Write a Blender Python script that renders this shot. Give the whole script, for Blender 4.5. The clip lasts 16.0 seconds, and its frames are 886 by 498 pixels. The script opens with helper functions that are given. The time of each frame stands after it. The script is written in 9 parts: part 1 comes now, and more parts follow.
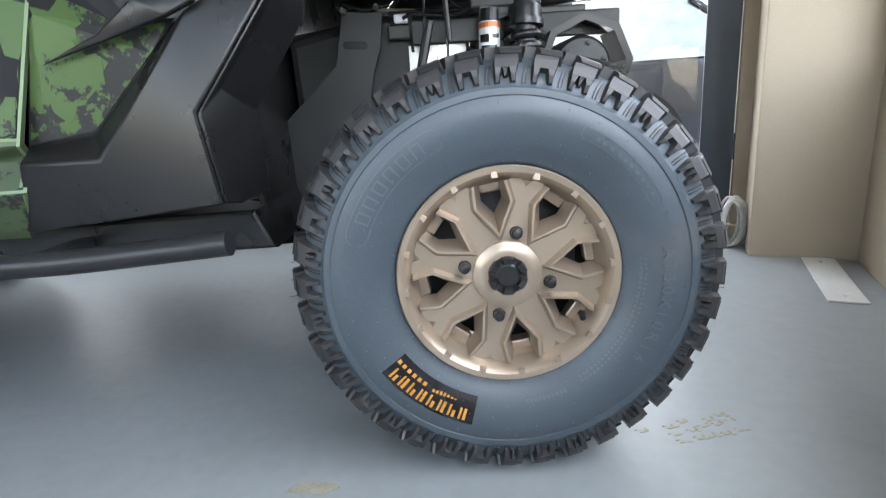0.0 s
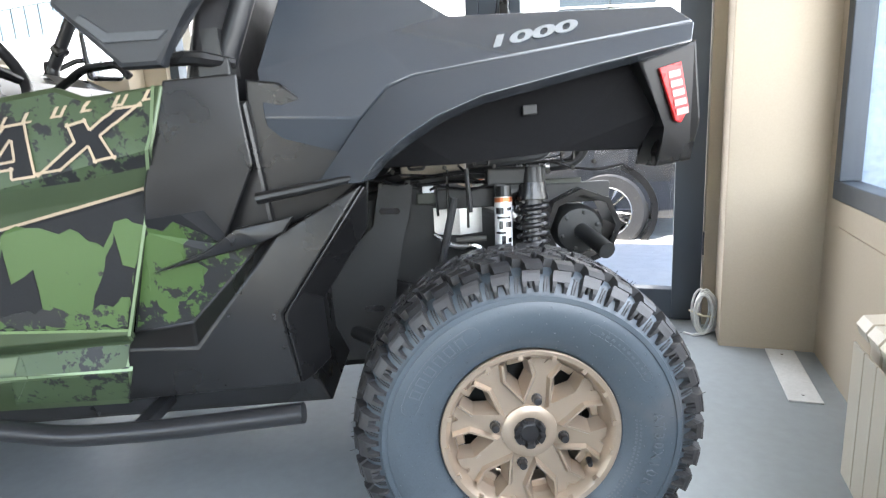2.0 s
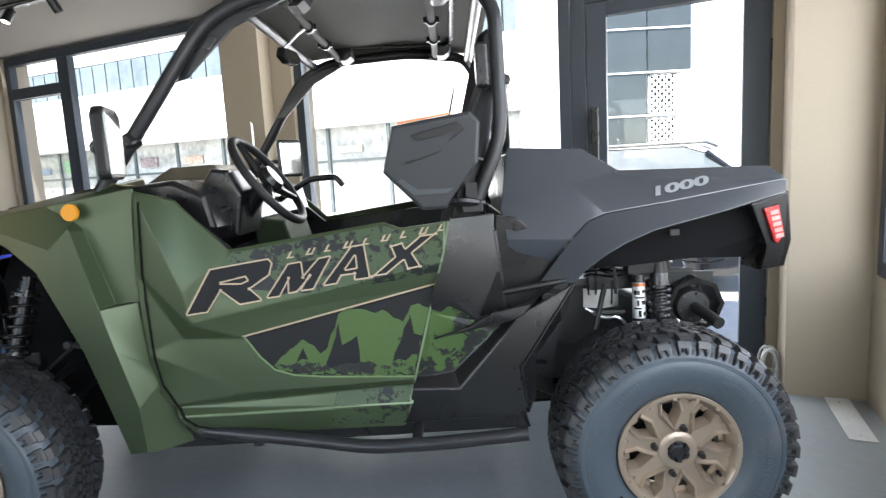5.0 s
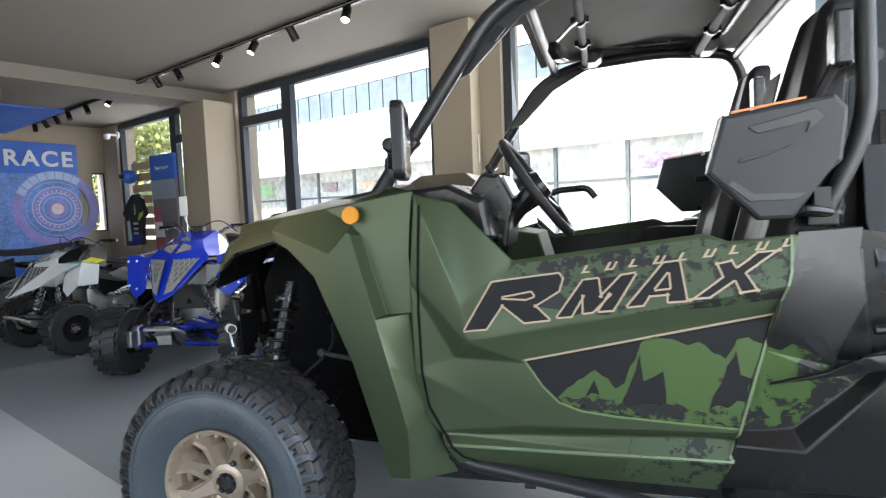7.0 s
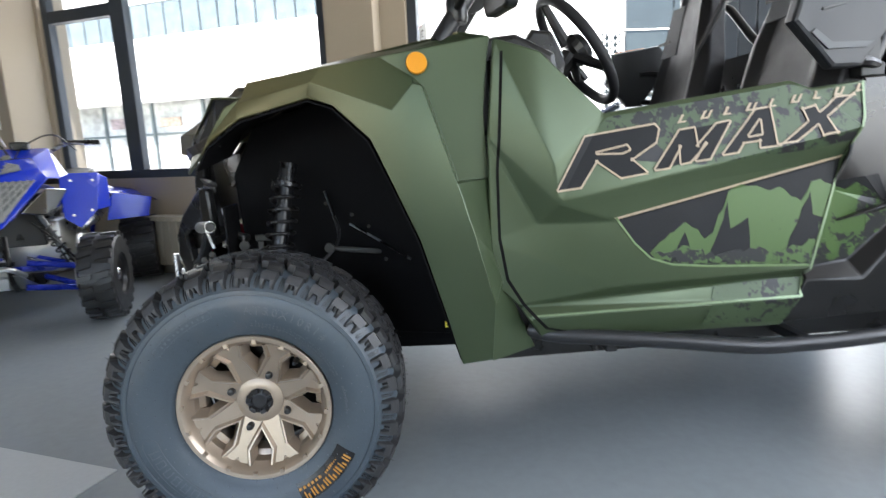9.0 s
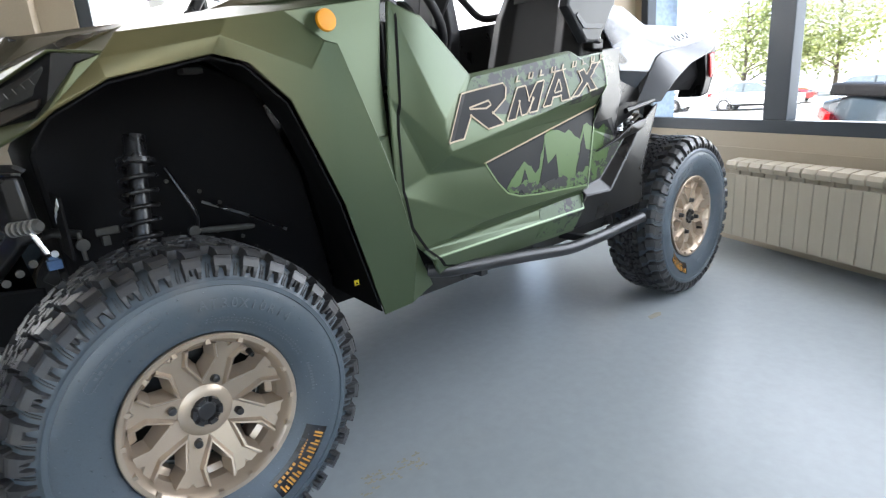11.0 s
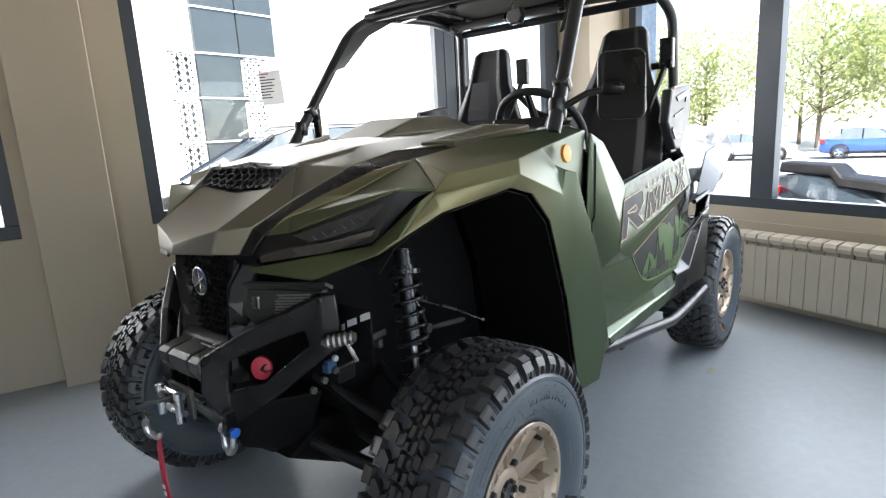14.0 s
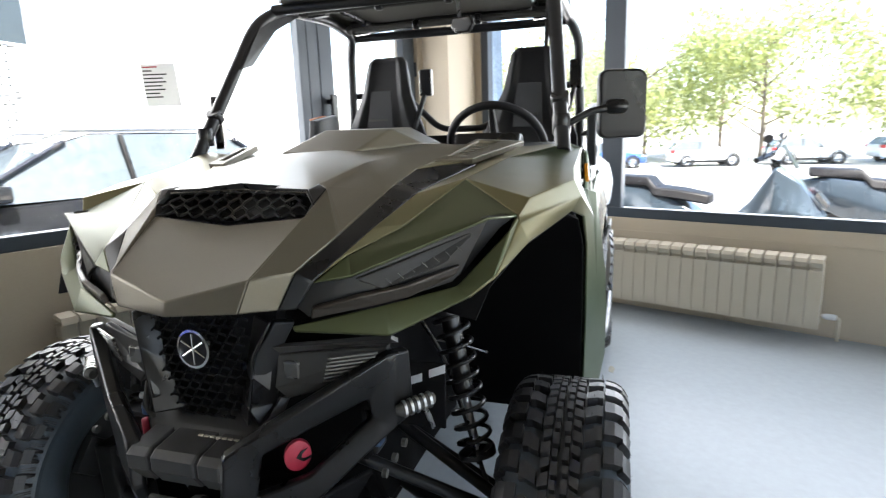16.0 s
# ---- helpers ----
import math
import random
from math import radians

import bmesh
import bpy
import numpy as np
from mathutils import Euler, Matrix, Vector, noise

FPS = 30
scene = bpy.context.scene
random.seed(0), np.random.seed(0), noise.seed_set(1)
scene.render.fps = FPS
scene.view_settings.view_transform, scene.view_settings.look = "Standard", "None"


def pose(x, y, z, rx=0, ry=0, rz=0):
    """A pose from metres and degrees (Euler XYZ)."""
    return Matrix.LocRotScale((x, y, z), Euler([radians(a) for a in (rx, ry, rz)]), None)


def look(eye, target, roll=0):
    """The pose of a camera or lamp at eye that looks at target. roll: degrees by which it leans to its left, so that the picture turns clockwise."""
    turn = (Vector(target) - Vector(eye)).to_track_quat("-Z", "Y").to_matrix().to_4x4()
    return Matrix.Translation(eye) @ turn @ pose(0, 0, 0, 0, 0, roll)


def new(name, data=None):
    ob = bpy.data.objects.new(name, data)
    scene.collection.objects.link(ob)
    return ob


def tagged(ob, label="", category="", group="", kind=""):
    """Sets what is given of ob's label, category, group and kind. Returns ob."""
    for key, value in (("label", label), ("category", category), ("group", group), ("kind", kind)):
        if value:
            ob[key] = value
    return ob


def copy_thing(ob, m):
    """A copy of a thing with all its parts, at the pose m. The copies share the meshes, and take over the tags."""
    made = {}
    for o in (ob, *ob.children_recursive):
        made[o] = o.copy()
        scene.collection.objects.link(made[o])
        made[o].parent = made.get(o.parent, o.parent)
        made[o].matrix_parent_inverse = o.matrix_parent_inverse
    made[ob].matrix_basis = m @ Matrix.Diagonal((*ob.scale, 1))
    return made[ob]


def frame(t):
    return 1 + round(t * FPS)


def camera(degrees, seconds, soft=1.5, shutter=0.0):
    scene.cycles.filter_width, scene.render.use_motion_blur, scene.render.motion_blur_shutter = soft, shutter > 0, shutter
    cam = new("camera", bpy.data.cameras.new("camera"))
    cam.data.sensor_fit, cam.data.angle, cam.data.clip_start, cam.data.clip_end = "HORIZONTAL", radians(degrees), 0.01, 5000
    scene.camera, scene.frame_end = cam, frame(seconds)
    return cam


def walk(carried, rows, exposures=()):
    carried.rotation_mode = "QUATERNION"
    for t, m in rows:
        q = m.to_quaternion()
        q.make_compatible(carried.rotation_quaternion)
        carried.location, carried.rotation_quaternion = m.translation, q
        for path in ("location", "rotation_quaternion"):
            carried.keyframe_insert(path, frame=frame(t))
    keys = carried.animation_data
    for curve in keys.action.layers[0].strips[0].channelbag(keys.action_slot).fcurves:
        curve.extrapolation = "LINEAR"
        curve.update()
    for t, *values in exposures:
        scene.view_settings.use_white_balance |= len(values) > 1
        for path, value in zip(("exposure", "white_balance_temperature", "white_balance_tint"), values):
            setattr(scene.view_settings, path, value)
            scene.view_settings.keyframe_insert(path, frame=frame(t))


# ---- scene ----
cam = camera(76.4, 16.0, soft=1.2, shutter=0.3)
EXPOSURES = [(0, 2.43), (1.0, 2.6), (2.0, 2.73), (2.5, 2.52), (3.2, 2.23), (5.3, 2.1), (8.5, 2.18), (9.2, 2.34), (11.3, 2.41), (12.5, 2.25), (13.5, 2.21), (14.5, 2.35), (16, 2.53)]
PATH = [
    (0, (-0.079, -0.872, 0.665), (-0.135, 1.060, 0.153), -3.42),
    (0.5, (-0.086, -0.886, 0.732), (-0.126, 1.053, 0.243), -3.50),
    (1, (-0.106, -0.917, 0.803), (-0.125, 1.029, 0.341), -3.41),
    (1.5, (-0.136, -0.958, 0.883), (-0.133, 0.994, 0.445), -3.24),
    (2, (-0.177, -1.022, 0.990), (-0.140, 0.935, 0.578), -3.11),
    (2.5, (-0.199, -1.135, 1.058), (-0.126, 0.829, 0.683), -3.07),
    (3, (-0.244, -1.309, 1.110), (-0.154, 0.660, 0.775), -3.08),
    (3.2, (-0.271, -1.355, 1.132), (-0.181, 0.615, 0.800), -3.06),
    (5.3, (-0.700, -1.580, 1.240), (-0.807, 0.403, 1.006), -2.86),
    (5.5, (-0.731, -1.570, 1.247), (-0.901, 0.411, 1.032), -2.82),
    (6, (-0.797, -1.526, 1.257), (-1.142, 0.436, 1.081), -2.74),
    (6.5, (-0.894, -1.424, 1.226), (-1.380, 0.511, 1.074), -2.47),
    (7, (-1.074, -1.392, 1.185), (-1.625, 0.525, 1.044), -2.16),
    (7.5, (-1.268, -1.385, 1.157), (-1.803, 0.537, 1.017), -2.06),
    (8, (-1.429, -1.305, 1.068), (-1.850, 0.644, 0.910), -2.26),
    (8.5, (-1.605, -1.310, 1.016), (-1.843, 0.663, 0.786), -2.35),
    (9, (-1.789, -1.323, 0.979), (-1.686, 0.643, 0.623), -2.48),
    (9.2, (-1.853, -1.311, 0.911), (-1.612, 0.638, 0.531), -2.82),
    (11.3, (-2.628, -1.143, 1.049), (-1.304, 0.262, 0.526), -4.07),
    (11.5, (-2.726, -1.167, 1.095), (-1.371, 0.216, 0.591), -4.11),
    (12, (-2.945, -1.190, 1.180), (-1.559, 0.170, 0.702), -3.93),
    (12.5, (-3.129, -1.133, 1.207), (-1.718, 0.209, 0.750), -3.64),
    (13, (-3.205, -1.011, 1.221), (-1.755, 0.300, 0.800), -3.48),
    (13.5, (-3.207, -0.840, 1.229), (-1.727, 0.443, 0.821), -3.37),
    (14, (-3.233, -0.669, 1.248), (-1.713, 0.568, 0.851), -3.26),
    (14.5, (-3.223, -0.486, 1.278), (-1.606, 0.621, 0.876), -2.86),
    (15, (-3.169, -0.339, 1.269), (-1.478, 0.658, 0.886), -3.17),
    (15.5, (-3.197, -0.173, 1.273), (-1.456, 0.730, 0.880), -2.59),
    (16, (-3.348, -0.009, 1.292), (-1.475, 0.568, 0.892), -1.95),
]
walk(cam, [(t, look(eye, target, roll)) for t, eye, target, roll in PATH], EXPOSURES)

# ---------------------------------------------------------------- world and light
world = bpy.data.worlds.new("sky")
scene.world = world
world.use_nodes = True
wn, wl = world.node_tree.nodes, world.node_tree.links
sky = wn.new("ShaderNodeTexSky")
sky.sky_type = "NISHITA"
sky.sun_disc = False
sky.sun_elevation = radians(52)
sky.sun_rotation = radians(222)
wl.new(sky.outputs[0], wn["Background"].inputs[0])
wn["Background"].inputs[1].default_value = 0.15
SKY_WATTS = 11.0
sun = new("sun", bpy.data.lights.new("sun", "SUN"))
sun.data.energy, sun.data.angle, sun.data.color = 4.5, radians(0.5), (1.0, 0.95, 0.88)
sun.matrix_world = look((0, 0, 10), (4.5, 5.0, 0.0))


# ---------------------------------------------------------------- materials
def shader(name, color, rough=0.5, metal=0.0, vary=0.12, scale=6.0, fine=90.0, bump=0.08, dist=0.004, coat=0.0, spec=0.5, stretch=(1, 1, 1), per_piece=0.0, dirt=None, dirt_at=0.62, gloss=0.06):
    """A surface with broad and fine variation of colour, roughness and relief."""
    m = bpy.data.materials.new(name)
    m.use_nodes = True
    n, l = m.node_tree.nodes, m.node_tree.links
    b = n["Principled BSDF"]
    b.inputs["Metallic"].default_value = metal
    b.inputs["Coat Weight"].default_value = coat
    b.inputs["Specular IOR Level"].default_value = spec
    tc = n.new("ShaderNodeTexCoord")
    mp = n.new("ShaderNodeMapping")
    mp.inputs["Scale"].default_value = stretch
    l.new(tc.outputs["Object"], mp.inputs[0])
    big, small = n.new("ShaderNodeTexNoise"), n.new("ShaderNodeTexNoise")
    for q, sc, det in ((big, scale, 4.0), (small, fine, 3.0)):
        q.inputs["Scale"].default_value, q.inputs["Detail"].default_value = sc, det
        l.new(mp.outputs[0], q.inputs["Vector"])
    add = n.new("ShaderNodeMath")
    add.operation = "ADD"
    l.new(big.outputs["Fac"], add.inputs[0])
    l.new(small.outputs["Fac"], add.inputs[1])
    rng = n.new("ShaderNodeMapRange")
    rng.inputs["From Min"].default_value, rng.inputs["From Max"].default_value = 0.6, 1.4
    rng.inputs["To Min"].default_value, rng.inputs["To Max"].default_value = 1 - vary, 1 + vary
    l.new(add.outputs[0], rng.inputs["Value"])
    hsv = n.new("ShaderNodeHueSaturation")
    hsv.inputs["Color"].default_value = (*color, 1)
    l.new(rng.outputs[0], hsv.inputs["Value"])
    out = hsv.outputs[0]
    if per_piece:
        info = n.new("ShaderNodeObjectInfo")
        r2 = n.new("ShaderNodeMapRange")
        r2.inputs["To Min"].default_value, r2.inputs["To Max"].default_value = 1 - per_piece, 1 + per_piece
        l.new(info.outputs["Random"], r2.inputs["Value"])
        h2 = n.new("ShaderNodeHueSaturation")
        l.new(out, h2.inputs["Color"])
        l.new(r2.outputs[0], h2.inputs["Value"])
        out = h2.outputs[0]
    if dirt:
        stain = n.new("ShaderNodeTexNoise")
        stain.inputs["Scale"].default_value, stain.inputs["Detail"].default_value = scale * 0.7, 6.0
        l.new(mp.outputs[0], stain.inputs["Vector"])
        step = n.new("ShaderNodeMapRange")
        step.inputs["From Min"].default_value, step.inputs["From Max"].default_value = dirt_at, dirt_at + 0.14
        l.new(stain.outputs["Fac"], step.inputs["Value"])
        mx = n.new("ShaderNodeMix")
        mx.data_type = "RGBA"
        l.new(step.outputs[0], mx.inputs["Factor"])
        l.new(out, mx.inputs[6])
        mx.inputs[7].default_value = (*dirt, 1)
        out = mx.outputs[2]
    l.new(out, b.inputs["Base Color"])
    rr = n.new("ShaderNodeMapRange")
    rr.inputs["From Min"].default_value, rr.inputs["From Max"].default_value = 0.3, 0.7
    rr.inputs["To Min"].default_value, rr.inputs["To Max"].default_value = max(rough - gloss, 0.02), min(rough + gloss, 1)
    l.new(big.outputs["Fac"], rr.inputs["Value"])
    l.new(rr.outputs[0], b.inputs["Roughness"])
    if bump:
        bp = n.new("ShaderNodeBump")
        bp.inputs["Strength"].default_value, bp.inputs["Distance"].default_value = bump, dist
        l.new(small.outputs["Fac"], bp.inputs["Height"])
        l.new(bp.outputs[0], b.inputs["Normal"])
    return m


def glow(name, color, strength):
    m = bpy.data.materials.new(name)
    m.use_nodes = True
    b = m.node_tree.nodes["Principled BSDF"]
    b.inputs["Base Color"].default_value = (*color, 1)
    b.inputs["Emission Color"].default_value = (*color, 1)
    b.inputs["Emission Strength"].default_value = strength
    return m


def clear(name, color=(1, 1, 1), rough=0.0):
    """Thin glass: mostly clear, with a mirror-like gloss that grows at a slant."""
    m = bpy.data.materials.new(name)
    m.use_nodes = True
    n, l = m.node_tree.nodes, m.node_tree.links
    tr, gl, mx, lw, pw = n.new("ShaderNodeBsdfTransparent"), n.new("ShaderNodeBsdfGlossy"), n.new("ShaderNodeMixShader"), n.new("ShaderNodeLayerWeight"), n.new("ShaderNodeMath")
    tr.inputs[0].default_value = (*color, 1)
    gl.inputs["Roughness"].default_value = rough
    lw.inputs[0].default_value = 0.5
    pw.operation = "MULTIPLY_ADD"
    sq = n.new("ShaderNodeMath")
    sq.operation = "POWER"
    sq.inputs[1].default_value = 4.0
    l.new(lw.outputs["Facing"], sq.inputs[0])
    l.new(sq.outputs[0], pw.inputs[0])
    pw.inputs[1].default_value, pw.inputs[2].default_value = 0.5, 0.02
    l.new(pw.outputs[0], mx.inputs[0])
    l.new(tr.outputs[0], mx.inputs[1])
    l.new(gl.outputs[0], mx.inputs[2])
    l.new(mx.outputs[0], n["Material Output"].inputs[0])
    return m


def window_light(name, u, v, z, w, h, facing, watts):
    """Sky light that comes in through an opening; facing is the way it shines, in degrees of the room's plan."""
    a = radians(22.2)
    d = bpy.data.lights.new(name, "AREA")
    d.shape, d.size, d.size_y, d.energy, d.color = "RECTANGLE", w, h, watts, (0.975, 0.985, 1.01)
    o = new(name, d)
    f = radians(facing) - a
    x, y = u * math.cos(a) + v * math.sin(a), -u * math.sin(a) + v * math.cos(a)
    o.matrix_world = look((x, y, z), (x + math.cos(f), y + math.sin(f), z - 0.15))
    return o


window_light("sky_light_street", -1.6, 1.95, 1.6, 2.0, 1.8, -90, SKY_WATTS * 1.5)
window_light("sky_light_street", -4.75, 1.95, 1.6, 2.6, 1.8, -90, SKY_WATTS * 0.6)
window_light("sky_light_street", -8.3, 1.95, 1.6, 2.1, 1.8, -90, SKY_WATTS * 0.4)
window_light("sky_light_street", -0.14, 1.95, 1.2, 0.7, 2.0, -90, SKY_WATTS * 0.4)
window_light("sky_light_park", 1.1, -1.0, 1.6, 4.4, 1.7, 180, SKY_WATTS * 3.4)
window_light("sky_light_back", -1.4, -4.8, 1.4, 3.4, 2.0, 90, SKY_WATTS * 0.28)


GREEN = shader("green_satin_paint", (0.049, 0.070, 0.036), 0.35, 0.42, 0.05, 3.0, 400.0, 0.02, 0.0008)
GREEN_DARK = shader("dark_green_satin_paint", (0.042, 0.068, 0.032), 0.4, 0.4, 0.05, 3.0, 400.0, 0.02, 0.0008)
OLIVE_PAINT = shader("olive_satin_paint", (0.074, 0.084, 0.036), 0.36, 0.42, 0.05, 3.0, 400.0, 0.02, 0.0008)
HOOD_GREEN = shader("olive_bronze_satin_paint", (0.185, 0.165, 0.085), 0.38, 0.5, 0.05, 3.0, 400.0, 0.02, 0.0008)
HOOD = shader("bronze_grey_satin_paint", (0.148, 0.132, 0.096), 0.42, 0.5, 0.06, 2.0, 400.0, 0.02, 0.0008)
BLACK = shader("black_textured_plastic", (0.0062, 0.0063, 0.0067), 0.30, 0.0, 0.2, 8.0, 600.0, 0.12, 0.0008, spec=0.42)
LINER = shader("black_liner_plastic", (0.0075, 0.0075, 0.0082), 0.75, 0.0, 0.2, 8.0, 300.0, 0.12, 0.001, spec=0.06)
DECK = shader("charcoal_moulded_plastic", (0.032, 0.038, 0.046), 0.26, 0.0, 0.04, 3.0, 700.0, 0.1, 0.0006, spec=0.85, gloss=0.015)
TUBE = shader("black_powder_coat", (0.014, 0.0148, 0.0165), 0.36, 0.0, 0.15, 12.0, 500.0, 0.06, 0.0006, spec=0.4)
RUBBER = shader("black_tyre_rubber", (0.025, 0.0254, 0.027), 0.44, 0.0, 0.25, 14.0, 260.0, 0.2, 0.001, dirt=(0.05, 0.047, 0.042), dirt_at=0.62)
SIDEWALL = shader("blue_grey_sidewall_rubber", (0.046, 0.060, 0.073), 0.42, 0.0, 0.16, 7.0, 300.0, 0.08, 0.0008, dirt=(0.075, 0.08, 0.085), dirt_at=0.60)
BRONZE = shader("bronze_wheel_paint", (0.37, 0.30, 0.232), 0.35, 0.65, 0.05, 10.0, 500.0, 0.02, 0.0005)
STEEL = shader("bright_steel", (0.55, 0.55, 0.56), 0.28, 1.0, 0.1, 20.0, 300.0, 0.03, 0.0005)
ALU = shader("brushed_aluminium", (0.62, 0.62, 0.6), 0.35, 1.0, 0.1, 20.0, 300.0, 0.03, 0.0005)
DARKMETAL = shader("dark_frame_steel", (0.022, 0.023, 0.023), 0.45, 0.2, 0.2, 14.0, 300.0, 0.08, 0.001, spec=0.4)
FABRIC = shader("black_seat_vinyl", (0.011, 0.011, 0.0125), 0.55, 0.0, 0.2, 20.0, 900.0, 0.25, 0.0008, spec=0.3)
RED = shader("red_plastic", (0.42, 0.02, 0.035), 0.4, 0.0, 0.08)
ORANGE = shader("amber_reflector", (0.58, 0.235, 0.008), 0.4, 0.0, 0.05, 30.0, 600.0, 0.3, 0.001, spec=0.3)
LENS_RED = shader("red_lens", (0.40, 0.012, 0.014), 0.3, 0.0, 0.05, 30.0, 300.0, 0.3, 0.001, coat=0.1)
LENS_PALE = shader("pale_pink_lens", (0.55, 0.24, 0.22), 0.25, 0.0, 0.05, 30.0, 300.0, 0.2, 0.001)
LENS = shader("smoked_lamp_lens", (0.035, 0.034, 0.032), 0.36, 0.0, 0.1, 20.0, 80.0, 0.02, 0.001, spec=0.2)
CHROME = shader("chrome_reflector", (0.75, 0.75, 0.74), 0.12, 1.0, 0.05)
TAN_LINE = shader("tan_decal_film", (0.33, 0.26, 0.18), 0.55, 0.0, 0.1, 8.0, 300.0)
DECAL_DARK = shader("charcoal_decal_film", (0.024, 0.026, 0.027), 0.38, 0.1, 0.15, 10.0, 300.0, 0.03)
WHITE_PAINT = shader("white_lettering", (0.6, 0.62, 0.64), 0.45)
FLOOR = shader("grey_blue_epoxy_floor", (0.245, 0.270, 0.280), 0.36, 0.0, 0.08, 0.9, 30.0, 0.05, 0.002, spec=0.28, gloss=0.03)
FLOOR_PALE = shader("pale_floor_strip", (0.46, 0.48, 0.48), 0.34, 0.0, 0.06, 0.9, 60.0, 0.06, 0.002)
WALL = shader("beige_wall_paint", (0.37, 0.315, 0.24), 0.75, 0.0, 0.05, 1.2, 140.0, 0.08, 0.002)
CEIL = shader("taupe_ceiling_paint", (0.22, 0.197, 0.166), 0.8, 0.0, 0.05, 1.0, 120.0, 0.08, 0.002)
FRAME = shader("anthracite_window_frame", (0.042, 0.052, 0.064), 0.45, 0.0, 0.08, 5.0, 300.0, 0.03, spec=0.3)
RADIATOR = shader("cream_radiator_enamel", (0.40, 0.36, 0.285), 0.4, 0.0, 0.05, 5.0, 200.0, 0.03)
GLASS = clear("window_glass")


def part(name, bm, material, parent=None, label="", smooth=None):
    """One mesh object from a bmesh, under a thing or a part."""
    me = bpy.data.meshes.new(name)
    bmesh.ops.recalc_face_normals(bm, faces=bm.faces)
    bm.to_mesh(me)
    bm.free()
    if material:
        me.materials.append(material)
    if smooth is not None:
        for p in me.polygons:
            p.use_smooth = True
        me.set_sharp_from_angle(angle=radians(smooth))
    ob = new(name, me)
    if parent is not None:
        ob.parent = parent
    if label:
        ob["label"] = label
    return ob


def thing(name, label, category, at=None, group="", kind=""):
    ob = new(name)
    ob.empty_display_size = 0.1
    if at is not None:
        ob.matrix_basis = at
    return tagged(ob, label, category, group, kind)


def add_box(bm, x0, x1, y0, y1, z0, z1, m=None, bevel=0.0):
    vs = [bm.verts.new((x, y, z)) for x in (x0, x1) for y in (y0, y1) for z in (z0, z1)]
    fs = [bm.faces.new([vs[i] for i in f]) for f in ((0, 1, 3, 2), (4, 6, 7, 5), (0, 4, 5, 1), (2, 3, 7, 6), (0, 2, 6, 4), (1, 5, 7, 3))]
    if m is not None:
        for v in vs:
            v.co = m @ v.co
    if bevel:
        es = list({e for f in fs for e in f.edges})
        bmesh.ops.bevel(bm, geom=es, offset=bevel, segments=2, affect="EDGES", profile=0.5)
    return bm


def box(x0, x1, y0, y1, z0, z1, bevel=0.0, m=None):
    bm = bmesh.new()
    return add_box(bm, x0, x1, y0, y1, z0, z1, m, bevel)


def add_prism(bm, pts, vec, bevel=0.0):
    """A flat outline pushed along vec into a solid."""
    vec = Vector(vec)
    a = [bm.verts.new(Vector(p)) for p in pts]
    b = [bm.verts.new(Vector(p) + vec) for p in pts]
    n = len(pts)
    fs = [bm.faces.new(a), bm.faces.new(b[::-1])]
    fs += [bm.faces.new((a[i], b[i], b[(i + 1) % n], a[(i + 1) % n])) for i in range(n)]
    if bevel:
        bmesh.ops.bevel(bm, geom=list({e for f in fs[:2] for e in f.edges}), offset=bevel, segments=2, affect="EDGES", profile=0.5)
    return bm


def prism(pts, vec, bevel=0.0):
    return add_prism(bmesh.new(), pts, vec, bevel)


def add_tube(bm, pts, r, seg=12, caps=True, closed=False):
    """A round bar along a line of points; r may change from point to point."""
    pts = [Vector(p) for p in pts]
    n = len(pts)
    rs = r if isinstance(r, (list, tuple)) else [r] * n
    rings, ref = [], None
    for i, p in enumerate(pts):
        a = pts[i - 1] if (i or closed) else pts[i]
        b = pts[(i + 1) % n] if (i < n - 1 or closed) else pts[i]
        d = (b - a).normalized()
        if ref is None:
            ref = d.orthogonal().normalized()
        ref = (ref - d * ref.dot(d)).normalized()
        s = d.cross(ref)
        rings.append([bm.verts.new(p + rs[i] * (ref * math.cos(2 * math.pi * k / seg) + s * math.sin(2 * math.pi * k / seg))) for k in range(seg)])
    for i in range(n if closed else n - 1):
        q, w = rings[i], rings[(i + 1) % n]
        for k in range(seg):
            bm.faces.new((q[k], q[(k + 1) % seg], w[(k + 1) % seg], w[k]))
    if caps and not closed:
        bm.faces.new(rings[0][::-1])
        bm.faces.new(rings[-1])
    return bm


def rounded(pts, r=0.06, k=5):
    """Rounds the corners of a line of points."""
    pts = [Vector(p) for p in pts]
    out = [pts[0]]
    for a, b, c in zip(pts, pts[1:], pts[2:]):
        u, v = (a - b), (c - b)
        t = min(r, u.length * 0.45, v.length * 0.45)
        p, q = b + u.normalized() * t, b + v.normalized() * t
        out += [(1 - s) ** 2 * p + 2 * s * (1 - s) * b + s * s * q for s in [i / k for i in range(k + 1)]]
    return out + [pts[-1]]


def tube(pts, r, seg=12, round_r=0.0, closed=False):
    if round_r and isinstance(r, (list, tuple)):
        r = [r[0]] + [q for q in r[1:-1] for _ in range(6)] + [r[-1]]
    return add_tube(bmesh.new(), rounded(pts, round_r) if round_r else pts, r, seg, True, closed)


